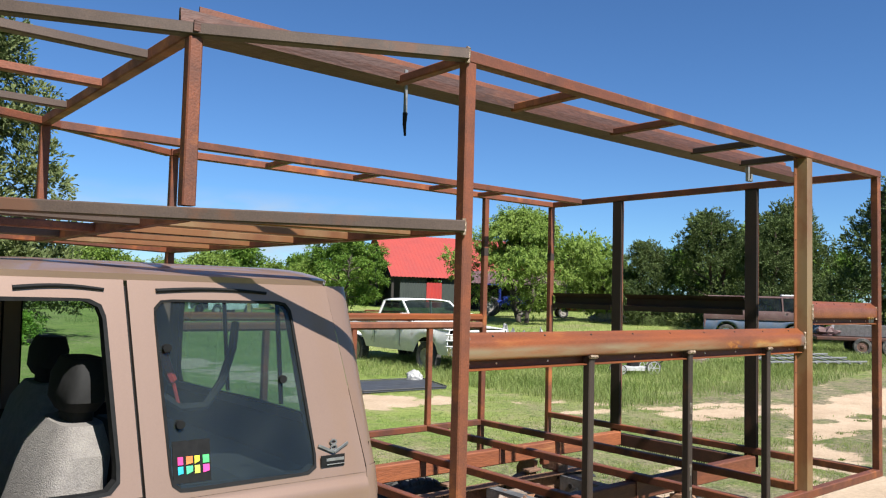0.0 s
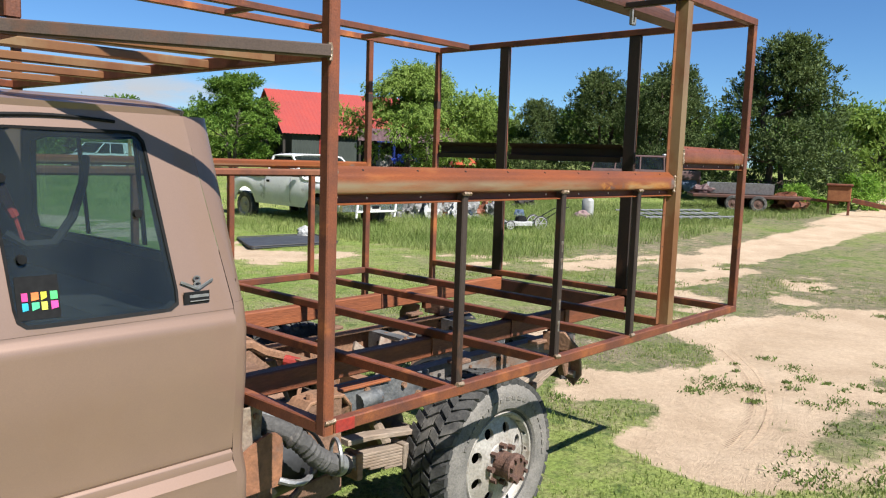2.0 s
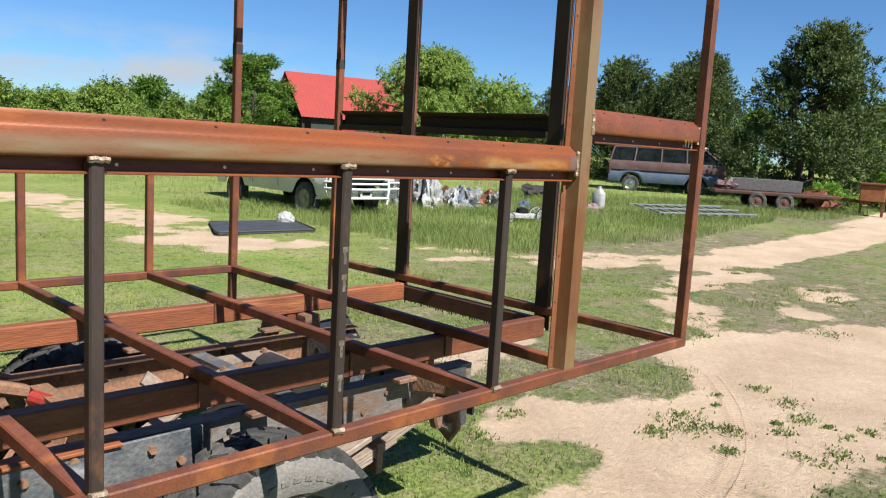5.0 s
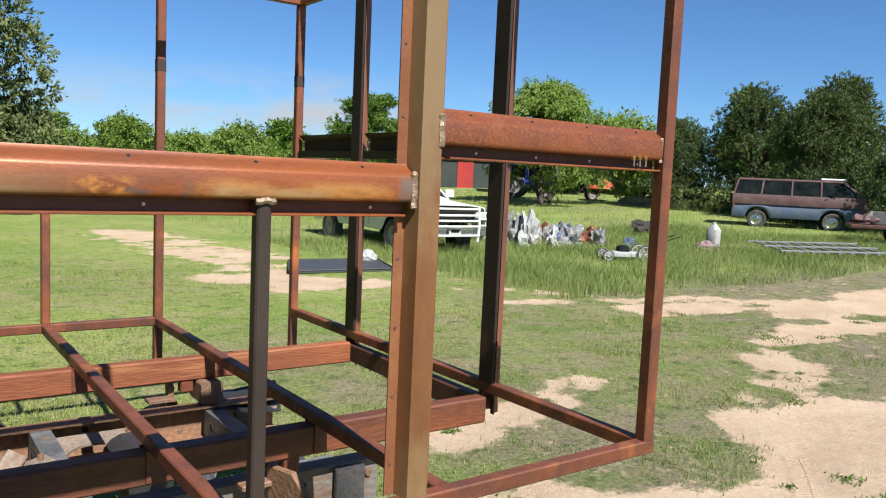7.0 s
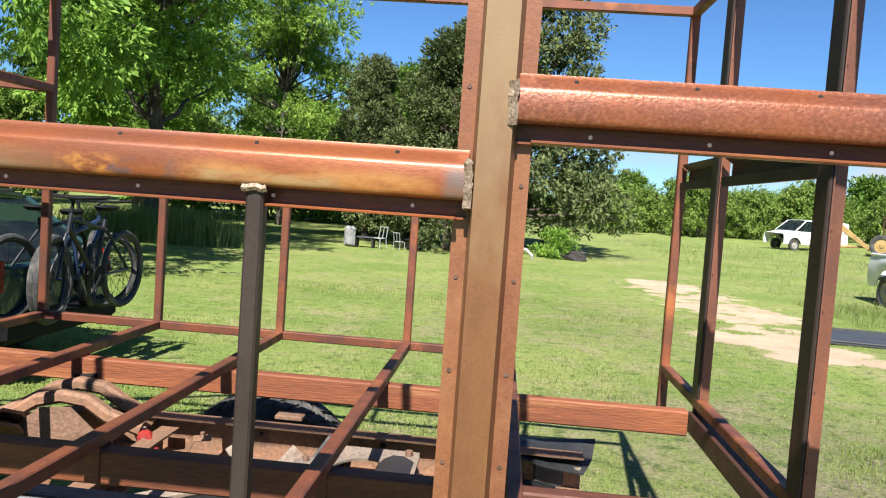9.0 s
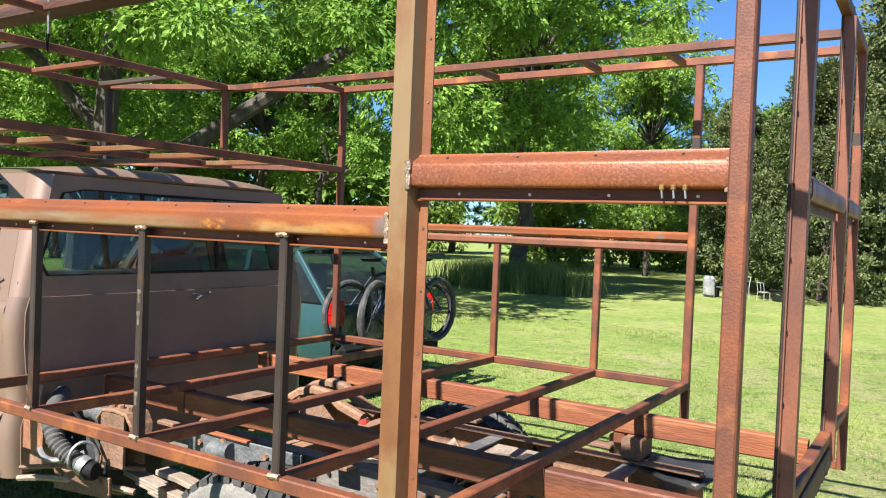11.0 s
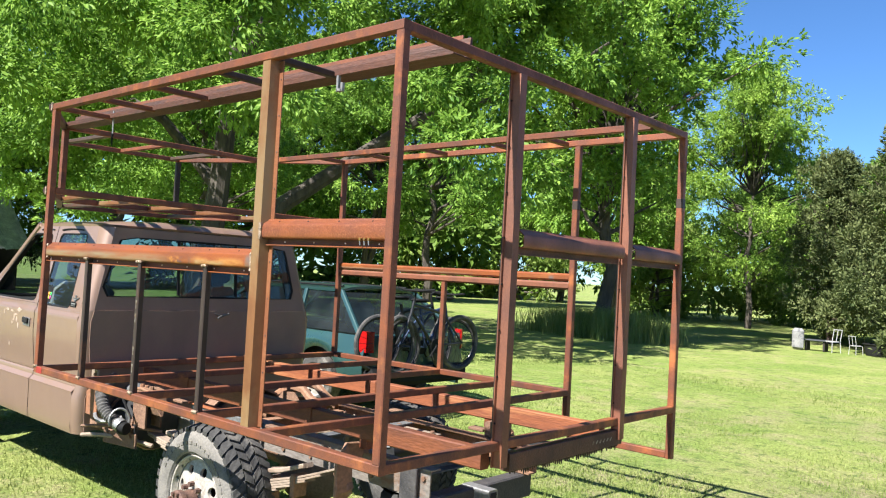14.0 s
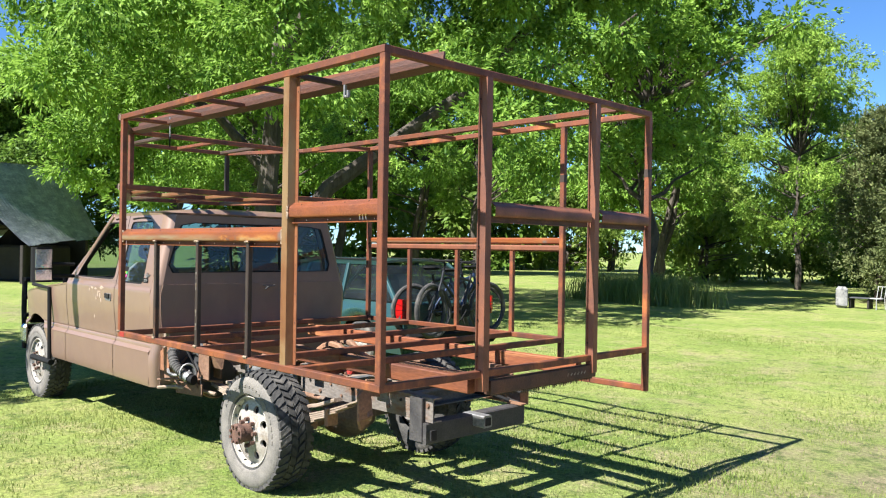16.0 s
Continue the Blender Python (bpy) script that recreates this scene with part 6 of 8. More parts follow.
tall = np.concatenate([
    scatter(110000, 8.5, 24.0, 6.0, 16.0, 23, field),
    scatter(9000, 22.5, 29.0, 6.2, 11.5, 26, lambda x, y: 0.9 * (1 - bare(x, y))),
    scatter(60000, 8.0, 50.0, 9.0, 42.0, 24, lambda x, y: field(x, y) * 0.9),
])
clump = []
for cx, cy, n_, w_ in ((-7.6, 19.9, 2600, 0.85), (-6.4, 19.7, 1500, 0.6), (-9.0, 20.3, 1500, 0.7)):
    clump.append(np.array([cx, cy]) + r_.normal(0, 1, (n_, 2)) * np.array([w_, 0.45]))
blades("grass_clump", np.concatenate(clump), 0.85, 0.013, TALLBLADE, "tall uncut grass round the foot of the tree", 6, 0.5)
blades("tall_meadow_grass", tall, 0.19, 0.0052, TALLBLADE, "tall seeding meadow grass round the scrap", 3, 1.1)


# ---- trees ----
BARK = material("grey_bark", (0.14, 0.115, 0.09), (0.075, 0.06, 0.05), 5, 0.9, 0, 0.9, 24, stretch=(1, 1, 0.25))
BARKRED = material("reddish_cedar_bark", (0.15, 0.10, 0.075), (0.09, 0.06, 0.05), 8, 0.9, 0, 0.8, 30, stretch=(1, 1, 0.2))
LEAF = leafy("pecan_leaf", (0.12, 0.27, 0.034), (0.51, 0.78, 0.13), 0.42, 0.35)
LEAF_MID = leafy("shaded_pecan_leaf", (0.11, 0.255, 0.032), (0.47, 0.72, 0.12), 0.42, 0.35)
LEAF_YELLOW = leafy("yellow_green_leaf", (0.155, 0.315, 0.042), (0.58, 0.80, 0.15), 0.45, 0.35)
LEAF_DARK = leafy("oak_leaf", (0.10, 0.21, 0.032), (0.27, 0.42, 0.07), 0.33, 0.3)
LEAF_LIGHT = leafy("mesquite_leaf", (0.18, 0.30, 0.048), (0.38, 0.50, 0.11), 0.4, 0.3)
LEAF_CEDAR = leafy("juniper_needle", (0.075, 0.12, 0.036), (0.19, 0.245, 0.08), 0.2, 0.35, 0.7)
LEAF_CEDARBROWN = leafy("old_juniper_needle", (0.095, 0.135, 0.048), (0.27, 0.305, 0.115), 0.22, 0.45, 0.7)


def leaves(parent, centres, radii, n, size, mat, seed, droop=0.0, flat=0.75, shell=0.55, long=1.9, name="crown"):
    """A crown of many small leaves gathered in sprays inside a set of clumps."""
    r = np.random.RandomState(seed)
    C, R = np.asarray(centres, float), np.asarray(radii, float)
    w = R ** 2
    which = r.choice(len(C), n // 14 + 1, p=w / w.sum())
    d = r.normal(0, 1, (len(which), 3))
    d /= np.linalg.norm(d, axis=1)[:, None]
    rad = (shell + (1 - shell) * r.uniform(0, 1, len(which)) ** 0.6) * (1 + 0.16 * r.normal(0, 1, len(which)))
    spray = C[which] + d * (R[which] * rad)[:, None] * np.array([1, 1, flat])
    k = np.repeat(np.arange(len(spray)), 14)[:n]
    out = d[k] + r.normal(0, 0.55, (n, 3))
    out[:, 2] -= droop
    out /= np.linalg.norm(out, axis=1)[:, None] + 1e-9
    p = spray[k] + out * (size * 2.3 * r.uniform(0.0, 1.3, n))[:, None] + r.normal(0, size * 0.5, (n, 3))
    face = np.array([0.0, -0.30, 0.75]) + r.normal(0, 0.48, (n, 3)) + 0.25 * d[k]
    side = np.cross(out, face)
    side /= np.linalg.norm(side, axis=1)[:, None] + 1e-9
    s = size * r.uniform(0.6, 1.3, n)
    ln, sd = out * (s * long / 2)[:, None], side * (s * 0.42)[:, None]
    nrm = np.cross(out, side) * (s * 0.16)[:, None]
    V = np.stack([p - ln, p + sd - nrm, p + ln, p - sd - nrm], 1).reshape(-1, 3)
    i = np.arange(n)[:, None] * 4
    T = np.concatenate([i + [0, 1, 2], i + [0, 2, 3]])
    return raw(name, V, T, mat, parent)


def limbs(parent, rows, mat, name="trunk"):
    """Trunk and limbs: each row is a list of points with its start and end radius."""
    bm = bmesh.new()
    for pts, r0, r1 in rows:
        tube_along(bm, pts, r0, 8, r1)
    return part(name, bm, mat, parent, smooth=True)


def crooked(a, b, n, wild, rnd):
    a, b = Vector(a), Vector(b)
    out = []
    for i in range(n + 1):
        t = i / n
        j = wild * math.sin(math.pi * min(t * 1.2, 1))
        out.append(a.lerp(b, t) + Vector((rnd.uniform(-j, j), rnd.uniform(-j, j), rnd.uniform(-j, j) * 0.5)))
    return out


def tree(kind, seed, height, width, base=0.28, leaf_n=16000, size=0.11, mat=LEAF, bark=BARK, label="", droop=0.1, stems=1, clumps=46, trunk_r=0.2, rise=1.0, name="tree", taper=0.0):
    """A tree at the origin: trunk, limbs that fork to the clumps, and a ragged crown."""
    rnd = random.Random(seed)
    root = thing(name, label, "tree")
    C, R, rows = [], [], []
    h0 = height * base
    for i in range(clumps):
        a = rnd.uniform(0, 6.2832)
        t = rnd.random()
        z = h0 + (height - h0) * (t ** 0.85)
        f = (z - h0) / (height - h0)
        k = (math.sin(math.pi * (0.16 + 0.80 * f)) ** 0.8) if taper == 0 else (1 - f) ** taper * (0.75 + 0.25 * min(1, f * 6))
        rr = width * k * math.sqrt(rnd.uniform(0.12, 1.0)) * rnd.uniform(0.75, 1.12)
        C.append((rr * math.cos(a), rr * math.sin(a), z))
        R.append(width * (rnd.uniform(0.17, 0.33) * 0.75 if taper else rnd.uniform(0.11, 0.27)))
    if not taper:
        for i in range(clumps // 4):
            a, q = rnd.uniform(0, 6.2832), width * rnd.uniform(0, 0.42)
            C.append((q * math.cos(a), q * math.sin(a), height * rnd.uniform(0.62, 0.97)))
            R.append(width * rnd.uniform(0.16, 0.28))
    for s in range(stems):
        a = rnd.uniform(0, 6.2832)
        foot = Vector((0.25 * math.cos(a), 0.25 * math.sin(a), -0.1)) if stems > 1 else Vector((0, 0, -0.1))
        top = Vector((width * 0.3 * math.cos(a) * (stems > 1), width * 0.3 * math.sin(a) * (stems > 1), height * (0.62 if not taper else 0.95)))
        main = crooked(foot, top, 7, width * 0.05, rnd)
        rows.append((main, trunk_r * rnd.uniform(0.8, 1.1), trunk_r * 0.25))
        for j in range(s, len(C), stems * (2 if taper == 0 else 4)):
            c = Vector(C[j])
            near = min(main[1:-1], key=lambda p: (p - c).length + abs(p.z - c.z * 0.72) * 1.5)
            rows.append((crooked(near, c, 4, width * 0.06, rnd), trunk_r * 0.30, trunk_r * 0.06))
    limbs(root, rows, bark)
    leaves(root, C, R, leaf_n, size, mat, seed + 100, droop, 0.75 if taper else 0.56, 0.55 if taper else 0.12)
    return root


def plant(proto, spots, group=""):
    """Stand copies of a tree at (x, y, scale, turn)."""
    x, y, s, turn = spots[0]
    for k, (x, y, s, turn) in enumerate(spots[1:]):
        c = copy_thing(proto, pose(x, y, float(gz(x, y)), 0, 0, turn) @ Matrix.Diagonal((s, s, s * (0.93 + 0.05 * (k % 4)), 1)))
        if group:
            c["group"] = group
    x, y, s, turn = spots[0]
    proto.matrix_basis = pose(x, y, float(gz(x, y)), 0, 0, turn) @ Matrix.Diagonal((s, s, s, 1))
    if group:
        proto["group"] = group



# the big leaning tree beyond the parked car
big = thing("tree", "big old broadleaf tree with a long leaning trunk", "tree", at=(-12.2, 8.6, 0))
rb = random.Random(9)
rows = [
    ([(0, 0, -0.2), (0.05, 0.1, 1.5), (0.2, 0.2, 3.5), (0.35, 0.3, 6.0), (0.2, 0.6, 8.5), (0.6, 0.8, 11.5)], 0.36, 0.12),
    ([(0.15, -0.1, -0.2), (0.5, 0.5, 1.5), (1.2, 1.4, 3.2), (2.6, 3.2, 4.9), (3.9, 4.5, 6.2), (5.0, 5.4, 7.9)], 0.30, 0.10),
    ([(0.3, 0.3, 5.2), (1.2, 0.2, 6.8), (1.9, 0.6, 8.6), (2.3, 1.2, 10.5)], 0.2, 0.06),
    ([(3.9, 4.5, 6.2), (4.6, 5.4, 6.3), (6.0, 6.0, 6.8), (7.5, 6.2, 7.6)], 0.12, 0.03),
    ([(0.2, 0.2, 3.5), (-1.2, -0.6, 5.2), (-2.6, -1.4, 6.0), (-4.0, -1.8, 6.2)], 0.17, 0.04),
    ([(0.35, 0.3, 6.0), (-0.8, 1.4, 7.6), (-1.6, 2.6, 9.0)], 0.14, 0.03),
]
limbs(big, rows, BARK)
C, R = [], []
for i in range(150):
    a = rb.uniform(0, 6.2832)
    rr = 6.9 * math.sqrt(rb.uniform(0.06, 1.0))
    x, y = 0.6 + rr * math.cos(a), 1.2 + rr * math.sin(a)
    z = 10.8 - 0.05 * rr * rr + rb.uniform(-2.8, 1.0)
    if rr > 4.5:
        z -= rb.uniform(0.0, 2.6)
    if z < 9.6 and math.hypot(x - 0.3, y - 0.3) < 2.6:
        z += 2.2
    if y > 3.4 and i % 5 < 2:
        continue
    C.append((x, y, z))
    R.append(rb.uniform(0.55, 1.25))
for x0, y0, z0, n in ((-4.5, -2.0, 4.6, 16), (-2.5, -2.8, 4.8, 14), (-6.0, 0.5, 4.4, 12), (-0.5, -3.0, 5.2, 10), (-1.5, 1.5, 4.0, 8)):
    for i in range(n):
        C.append((x0 + rb.gauss(0, 1.0), y0 + rb.gauss(0, 0.8), z0 + rb.gauss(0, 1.1)))
        R.append(rb.uniform(0.4, 0.9))
for i in range(22):
    u = i / 21
    C.append((3.6 + 3.0 * u + rb.gauss(0, 0.8), 4.3 + 2.4 * u + rb.gauss(0, 0.8), 7.2 + 3.2 * u + rb.gauss(0, 0.6)))
    R.append(rb.uniform(0.5, 1.0))
for i in range(26):
    C.append((5.6 + rb.gauss(0, 1.3), 5.8 + rb.gauss(0, 1.2), 9.3 + rb.gauss(0, 0.9)))
    R.append(rb.uniform(0.5, 1.0))
leaves(big, C, R, 205000, 0.078, LEAF_MID, 77, 0.45, 0.55, 0.1)

pecan_a = tree("pecan", 1, 11.0, 4.4, 0.36, 64000, 0.078, LEAF, BARK, "tall broadleaf tree with bright green spring leaves", 0.35, 1, 80, 0.24)
plant(pecan_a, [(-27.0, 33.0, 1.4, 20), (-7.9, 20.8, 1.22, 130), (-20.5, 13.5, 1.1, 60), (-33.0, 27.0, 1.4, 170), (-6.7, -4.6, 0.86, 300)], "broadleaf trees at the lawn's edge")
pecan_b = tree("pecan", 2, 8.6, 4.0, 0.34, 58000, 0.078, LEAF, BARK, "broadleaf tree with light green drooping leaves", 0.5, 2, 70, 0.18)
# the copy at (-5.6, -3.5) is unseen, added to deepen shade on the truck's front
plant(pecan_b, [(-13.5, 30.5, 1.25, 40), (-5.6, -3.5, 0.76, 100), (-31.0, 31.0, 1.5, 30), (-27.0, 16.5, 1.3, 80), (-36.0, 17.0, 1.7, 140), (-39.0, 10.5, 1.4, 45), (-44.0, 15.0, 1.5, 250)], "broadleaf trees at the lawn's edge")
pecan_c = tree("pecan", 21, 11.6, 4.9, 0.20, 90000, 0.072, LEAF_YELLOW, BARK, "feathery yellow-green tree with a short dark trunk", 0.7, 1, 100, 0.17)
plant(pecan_c, [(-8.2, 34.4, 1.0, 250), (-17.5, 42.0, 0.9, 160)], "yellow-green trees")
oak = tree("oak", 3, 8.0, 3.6, 0.12, 44000, 0.10, LEAF_DARK, BARK, "shady dark green broadleaf tree", 0.1, 2, 64, 0.18)
plant(oak, [(-11.8, 44.0, 1.0, 40), (-5.0, 44.0, 1.1, 140), (-3.9, 31.2, 0.55, 30), (-1.6, 33.5, 0.95, 70), (-30.0, 52.0, 1.3, 260), (25.7, 40.4, 0.78, 75), (-37.5, 9.0, 1.3, 20), (-41.0, 14.0, 1.4, 200), (-45.0, 9.0, 1.2, 110)], "dark broadleaf trees")
cedar = tree("juniper", 4, 11.0, 4.0, 0.03, 52000, 0.10, LEAF_CEDARBROWN, BARKRED, "tall old juniper with grey-green needles and dead twigs", -0.2, 1, 120, 0.22, taper=0.5)
plant(cedar, [(2.6, 28.3, 1.0, 0), (1.2, 31.5, 0.9, 120), (0.3, 25.4, 0.66, 200), (-3.0, 28.2, 0.58, 310)], "old junipers")
juniper = tree("juniper", 5, 6.4, 3.3, 0.0, 64000, 0.07, LEAF_CEDAR, BARKRED, "dense dark green juniper", -0.5, 2, 150, 0.16, taper=0.38)
plant(juniper, [(30.3, 9.4, 0.94, 0), (32.2, 15.6, 0.80, 80), (34.6, 20.2, 0.88, 200), (33.0, 23.0, 0.62, 300), (36.5, 17.0, 0.85, 140)], "dark junipers")
willow = tree("mesquite", 6, 6.3, 4.6, 0.16, 80000, 0.08, LEAF_LIGHT, BARK, "feathery light green mesquite tree", 0.9, 3, 80, 0.16)
plant(willow, [(28.4, 27.4, 0.90, 0), (33.2, 25.5, 0.55, 90)], "mesquites")
mesquite = tree("mesquite", 16, 6.3, 4.6, 0.02, 9000, 0.21, LEAF_LIGHT, BARK, "light green mesquite far across the field", 0.6, 2, 70, 0.16)
plant(mesquite, [(43, 9.6, 0.66, 200), (45, 4, 0.62, 20), (50, 12, 0.75, 120), (46.0, -3.0, 0.68, 310), (21, 66, 0.51, 10), (28, 63, 0.54, 60), (14, 68, 0.45, 110), (7.5, 66, 0.48, 160), (35, 62, 0.48, 210), (18, 55, 0.37, 260), (1.5, 62, 0.51, 300), (-4, 58, 0.60, 30), (11, 57, 0.36, 77), (24.5, 58, 0.42, 145), (-11, 52, 0.60, 10), (52, 26, 1.00, 50), (44, 36, 0.80, 10), (26.0, 60.0, 0.5, 15), (31.0, 60.0, 0.46, 80), (22.5, 62.0, 0.52, 170), (17.0, 63.0, 0.5, 220), (12.5, 62.0, 0.48, 300), (8.5, 60.0, 0.5, 12), (4.5, 63.0, 0.52, 99), (0.0, 60.0, 0.5, 190), (33.5, 57.0, 0.42, 44), (20.0, 59.0, 0.45, 66), (-15.0, 39.0, 0.85, 30), (-32.0, 50.0, 1.1, 120), (-8.5, 43.0, 0.8, 210), (-40.0, 44.0, 1.2, 280), (-3.0, 45.0, 0.75, 70)] + [(9.0 + 2.3 * i + (i % 3), 53.0 + (i * 5) % 9 - 0.45 * max(0, i - 8) ** 1.4, 0.5 + 0.06 * (i % 4), i * 67) for i in range(15)], "far mesquites")
far_wood = tree("oak", 8, 7.5, 5.0, 0.0, 6000, 0.34, LEAF_DARK, BARK, "distant dark tree in the far wood", 0.0, 1, 60, 0.18)
plant(far_wood, [(10 + 11.5 * i - (i % 3) * 4, 88 + (i * 37) % 13, 0.62 + 0.06 * (i % 4), i * 50) for i in range(-3, 6)] + [(70 + (i % 2) * 6, 4 + 9 * i, 0.6 + 0.07 * (i % 3), i * 70) for i in range(8)] + [(-40 - 3 * (i % 2), 28 + 9 * i, 1.3, i * 40) for i in range(4)] + [(-24 + 10 * i, 58 + 3 * (i % 2), 1.1, i * 90) for i in range(3)], "far wood")
brush = tree("bush", 12, 1.3, 1.3, 0.0, 5000, 0.07, LEAF, BARK, "low leafy undergrowth bush", 0.0, 3, 26, 0.03, name="bush")
for o in (brush,):
    o["category"] = "bush"
plant(brush, [(30.0, 6.4, 0.9, 70), (27.2, 7.6, 0.7, 170), (33.0, 5.5, 0.8, 40), (4.0, 25.5, 0.7, 300)], "undergrowth")

# ---- parked vehicles ----
CARWHITE = material("dusty_white_paint", (1.12, 1.12, 1.09), (1.0, 0.99, 0.96), 1.5, 0.35, 0, 0.02, 200, spots=(0.5, 0.46, 0.40), spot_scale=3, spot_at=0.62)
CARGREEN = material("dark_teal_paint", (0.045, 0.125, 0.118), (0.04, 0.105, 0.10), 2, 0.25, 0.3, 0.01, 200, coat=0.5)
VANTOP = material("faded_maroon_paint", (0.15, 0.072, 0.068), (0.20, 0.12, 0.11), 2.5, 0.6, 0, 0.1, 60, spots=(0.30, 0.25, 0.23), spot_scale=4, spot_at=0.6)
VANLOW = material("faded_blue_paint", (0.075, 0.135, 0.24), (0.13, 0.16, 0.21), 2.5, 0.6, 0, 0.1, 60, spots=(0.25, 0.17, 0.14), spot_scale=4, spot_at=0.6)
BLUE = material("bright_blue_paint", (0.02, 0.06, 0.42), (0.02, 0.05, 0.3), 3, 0.4, 0, 0.02)
ORANGE = material("bright_orange_paint", (0.70, 0.10, 0.03), (0.5, 0.08, 0.03), 3, 0.5, 0, 0.05)
REDLENS = material("red_lamp_lens", (0.62, 0.012, 0.012), (0.45, 0.01, 0.01), 30, 0.15, 0, 0.05)
LAMPLENS = material("pale_lamp_lens", (0.75, 0.74, 0.70), (0.6, 0.58, 0.5), 30, 0.15, 0, 0.05)


def round_wheel(root, x, y, r, w=0.2, rim=ALLOY):
    bm = bmesh.new()
    s = 1 if y > 0 else -1
    lathe(bm, [(r * 0.6, s * w * 0.42), (r * 0.68, s * w * 0.5), (r * 0.92, s * w * 0.48), (r, s * w * 0.36), (r, -s * w * 0.36), (r * 0.92, -s * w * 0.5), (r * 0.6, -s * w * 0.5)], (x, y, r), "y", 24)
    t = part("wheel", bm, RUBBER, root, "", True)
    bm = bmesh.new()
    lathe(bm, [(r * 0.62, s * w * 0.40), (r * 0.55, s * w * 0.30), (r * 0.22, s * w * 0.34), (r * 0.16, s * w * 0.46), (0.0, s * w * 0.46)], (x, y, r), "y", 24)
    part("rim", bm, rim, t, "", True)


def car_side(root, s, x0, x1, half, top, wheels, r, z0, mat, name="body_side", tuck=0.05, n=60):
    """One flank of a vehicle with round wheel arches."""
    bm = bmesh.new()
    rows = []
    for i in range(n + 1):
        x = x0 + (x1 - x0) * i / n
        lo = z0
        for c in wheels:
            d = (r * 1.28) ** 2 - (x - c) ** 2
            if d > 0:
                lo = max(lo, r + math.sqrt(d))
        hi = max(top(x), lo + 0.02)
        rows.append([(x, s * (half - tuck * (2 * k - 0.9) ** 2), lo + (hi - lo) * k) for k in np.linspace(0, 1, 8)])
    grid_mesh(bm, rows)
    thicken(bm, 0.02)
    return part(name, bm, mat, root, "", True)


def deck(root, name, x0, x1, half, top, mat, crown=0.04):
    bm = bmesh.new()
    grid_mesh(bm, [[(x, u * (half - 0.045), top(x) + crown * (1 - u ** 4)) for u in np.linspace(-1, 1, 11)] for x in np.linspace(x0, x1, 9)])
    thicken(bm, -0.02)
    return part(name, bm, mat, root, "", True)


def cabin(root, b0, b1, t0, t1, zb, zt, hb, ht, mat, pane, posts=()):
    """Pillars, roof and panes of a vehicle's glasshouse: b0..b1 at the belt, t0..t1 at the roof."""
    bm = bmesh.new()
    grid_mesh(bm, [[(x, u * ht, zt + 0.05 * (1 - abs(u) ** 3)) for u in np.linspace(-1, 1, 9)] for x in np.linspace(t0, t1, 6)])
    thicken(bm, -0.03)
    part("roof", bm, mat, root, "", True)
    for s in (-1, 1):
        for xb, xt in ((b0, t0), (b1, t1), *posts):
            bm = bmesh.new()
            bar(bm, (xb, s * hb, zb - 0.02), (xt, s * ht, zt + 0.005), rect(0.06, 0.05, 0.01), (0, 1, 0))
            part("pillar", bm, mat, root)
        bm = bmesh.new()
        grid_mesh(bm, [[(b0, s * (hb - 0.012), zb), (b1, s * (hb - 0.012), zb)], [(t0, s * (ht - 0.012), zt), (t1, s * (ht - 0.012), zt)]])
        part("side_glass", bm, pane, root)
    for xb, xt, nm in ((b0, t0, "rear_glass"), (b1, t1, "windscreen")):
        bm = bmesh.new()
        grid_mesh(bm, [[(xb, u * (hb - 0.02), zb) for u in (-1, 0, 1)], [(xt, u * (ht - 0.02), zt) for u in (-1, 0, 1)]])
        part(nm, bm, pane, root)
    bm = bmesh.new()
    box(bm, (b0 + 0.1, -hb + 0.1, zb - 0.5), (b1 - 0.3, hb - 0.1, zb - 0.06), 0.04)
    part("cabin_inside", bm, DARKPLASTIC, root)


def lump(root, name, lo, hi, mat, c=0.02, label=""):
    bm = bmesh.new()
    box(bm, lo, hi, c)
    return part(name, bm, mat, root, label)


# white pickup in the long grass
wp = thing("pickup_truck", "old white single-cab pickup with a pipe brush guard in long grass", "truck", at=(11.50, 14.93, -0.06), rz=-92.2)
top = lambda x: float(np.interp(x, (-2.45, -0.55, -0.54, 1.0, 1.05, 2.6), (1.22, 1.22, 1.24, 1.24, 1.18, 1.08)))
for s in (-1, 1):
    car_side(wp, s, -2.45, 2.6, 0.97, top, (-1.55, 1.70), 0.39, 0.5, CARWHITE)
    for x in (-1.55, 1.70):
        round_wheel(wp, x, s * 0.84, 0.39, 0.24)
    lump(wp, "headlight", (2.58, s * 0.78 - 0.13, 0.86), (2.64, s * 0.78 + 0.13, 1.0), LAMPLENS)
    lump(wp, "side_mirror", (0.88, s * 1.06 - 0.12, 1.26), (0.98, s * 1.06 + 0.12, 1.45), CARWHITE)
    bm = bmesh.new()
    for x in (-0.56, 0.62):
        bar(bm, (x, s * 0.972, 0.62), (x, s * 0.968, 1.22), rect(0.010, 0.006, 0.001), (0, 1, 0))
    part("door_seam", bm, TRIM, wp)
    bm = bmesh.new()
    bar(bm, (-0.42, s * 0.985, 1.10), (-0.30, s * 0.985, 1.10), rect(0.02, 0.06, 0.005))
    part("door_handle", bm, TRIM, wp)
deck(wp, "bonnet", 1.0, 2.6, 0.97, top, CARWHITE, 0.06)
cabin(wp, -0.55, 1.12, -0.42, 0.42, 1.22, 1.74, 0.92, 0.76, CARWHITE, CARGLASS)
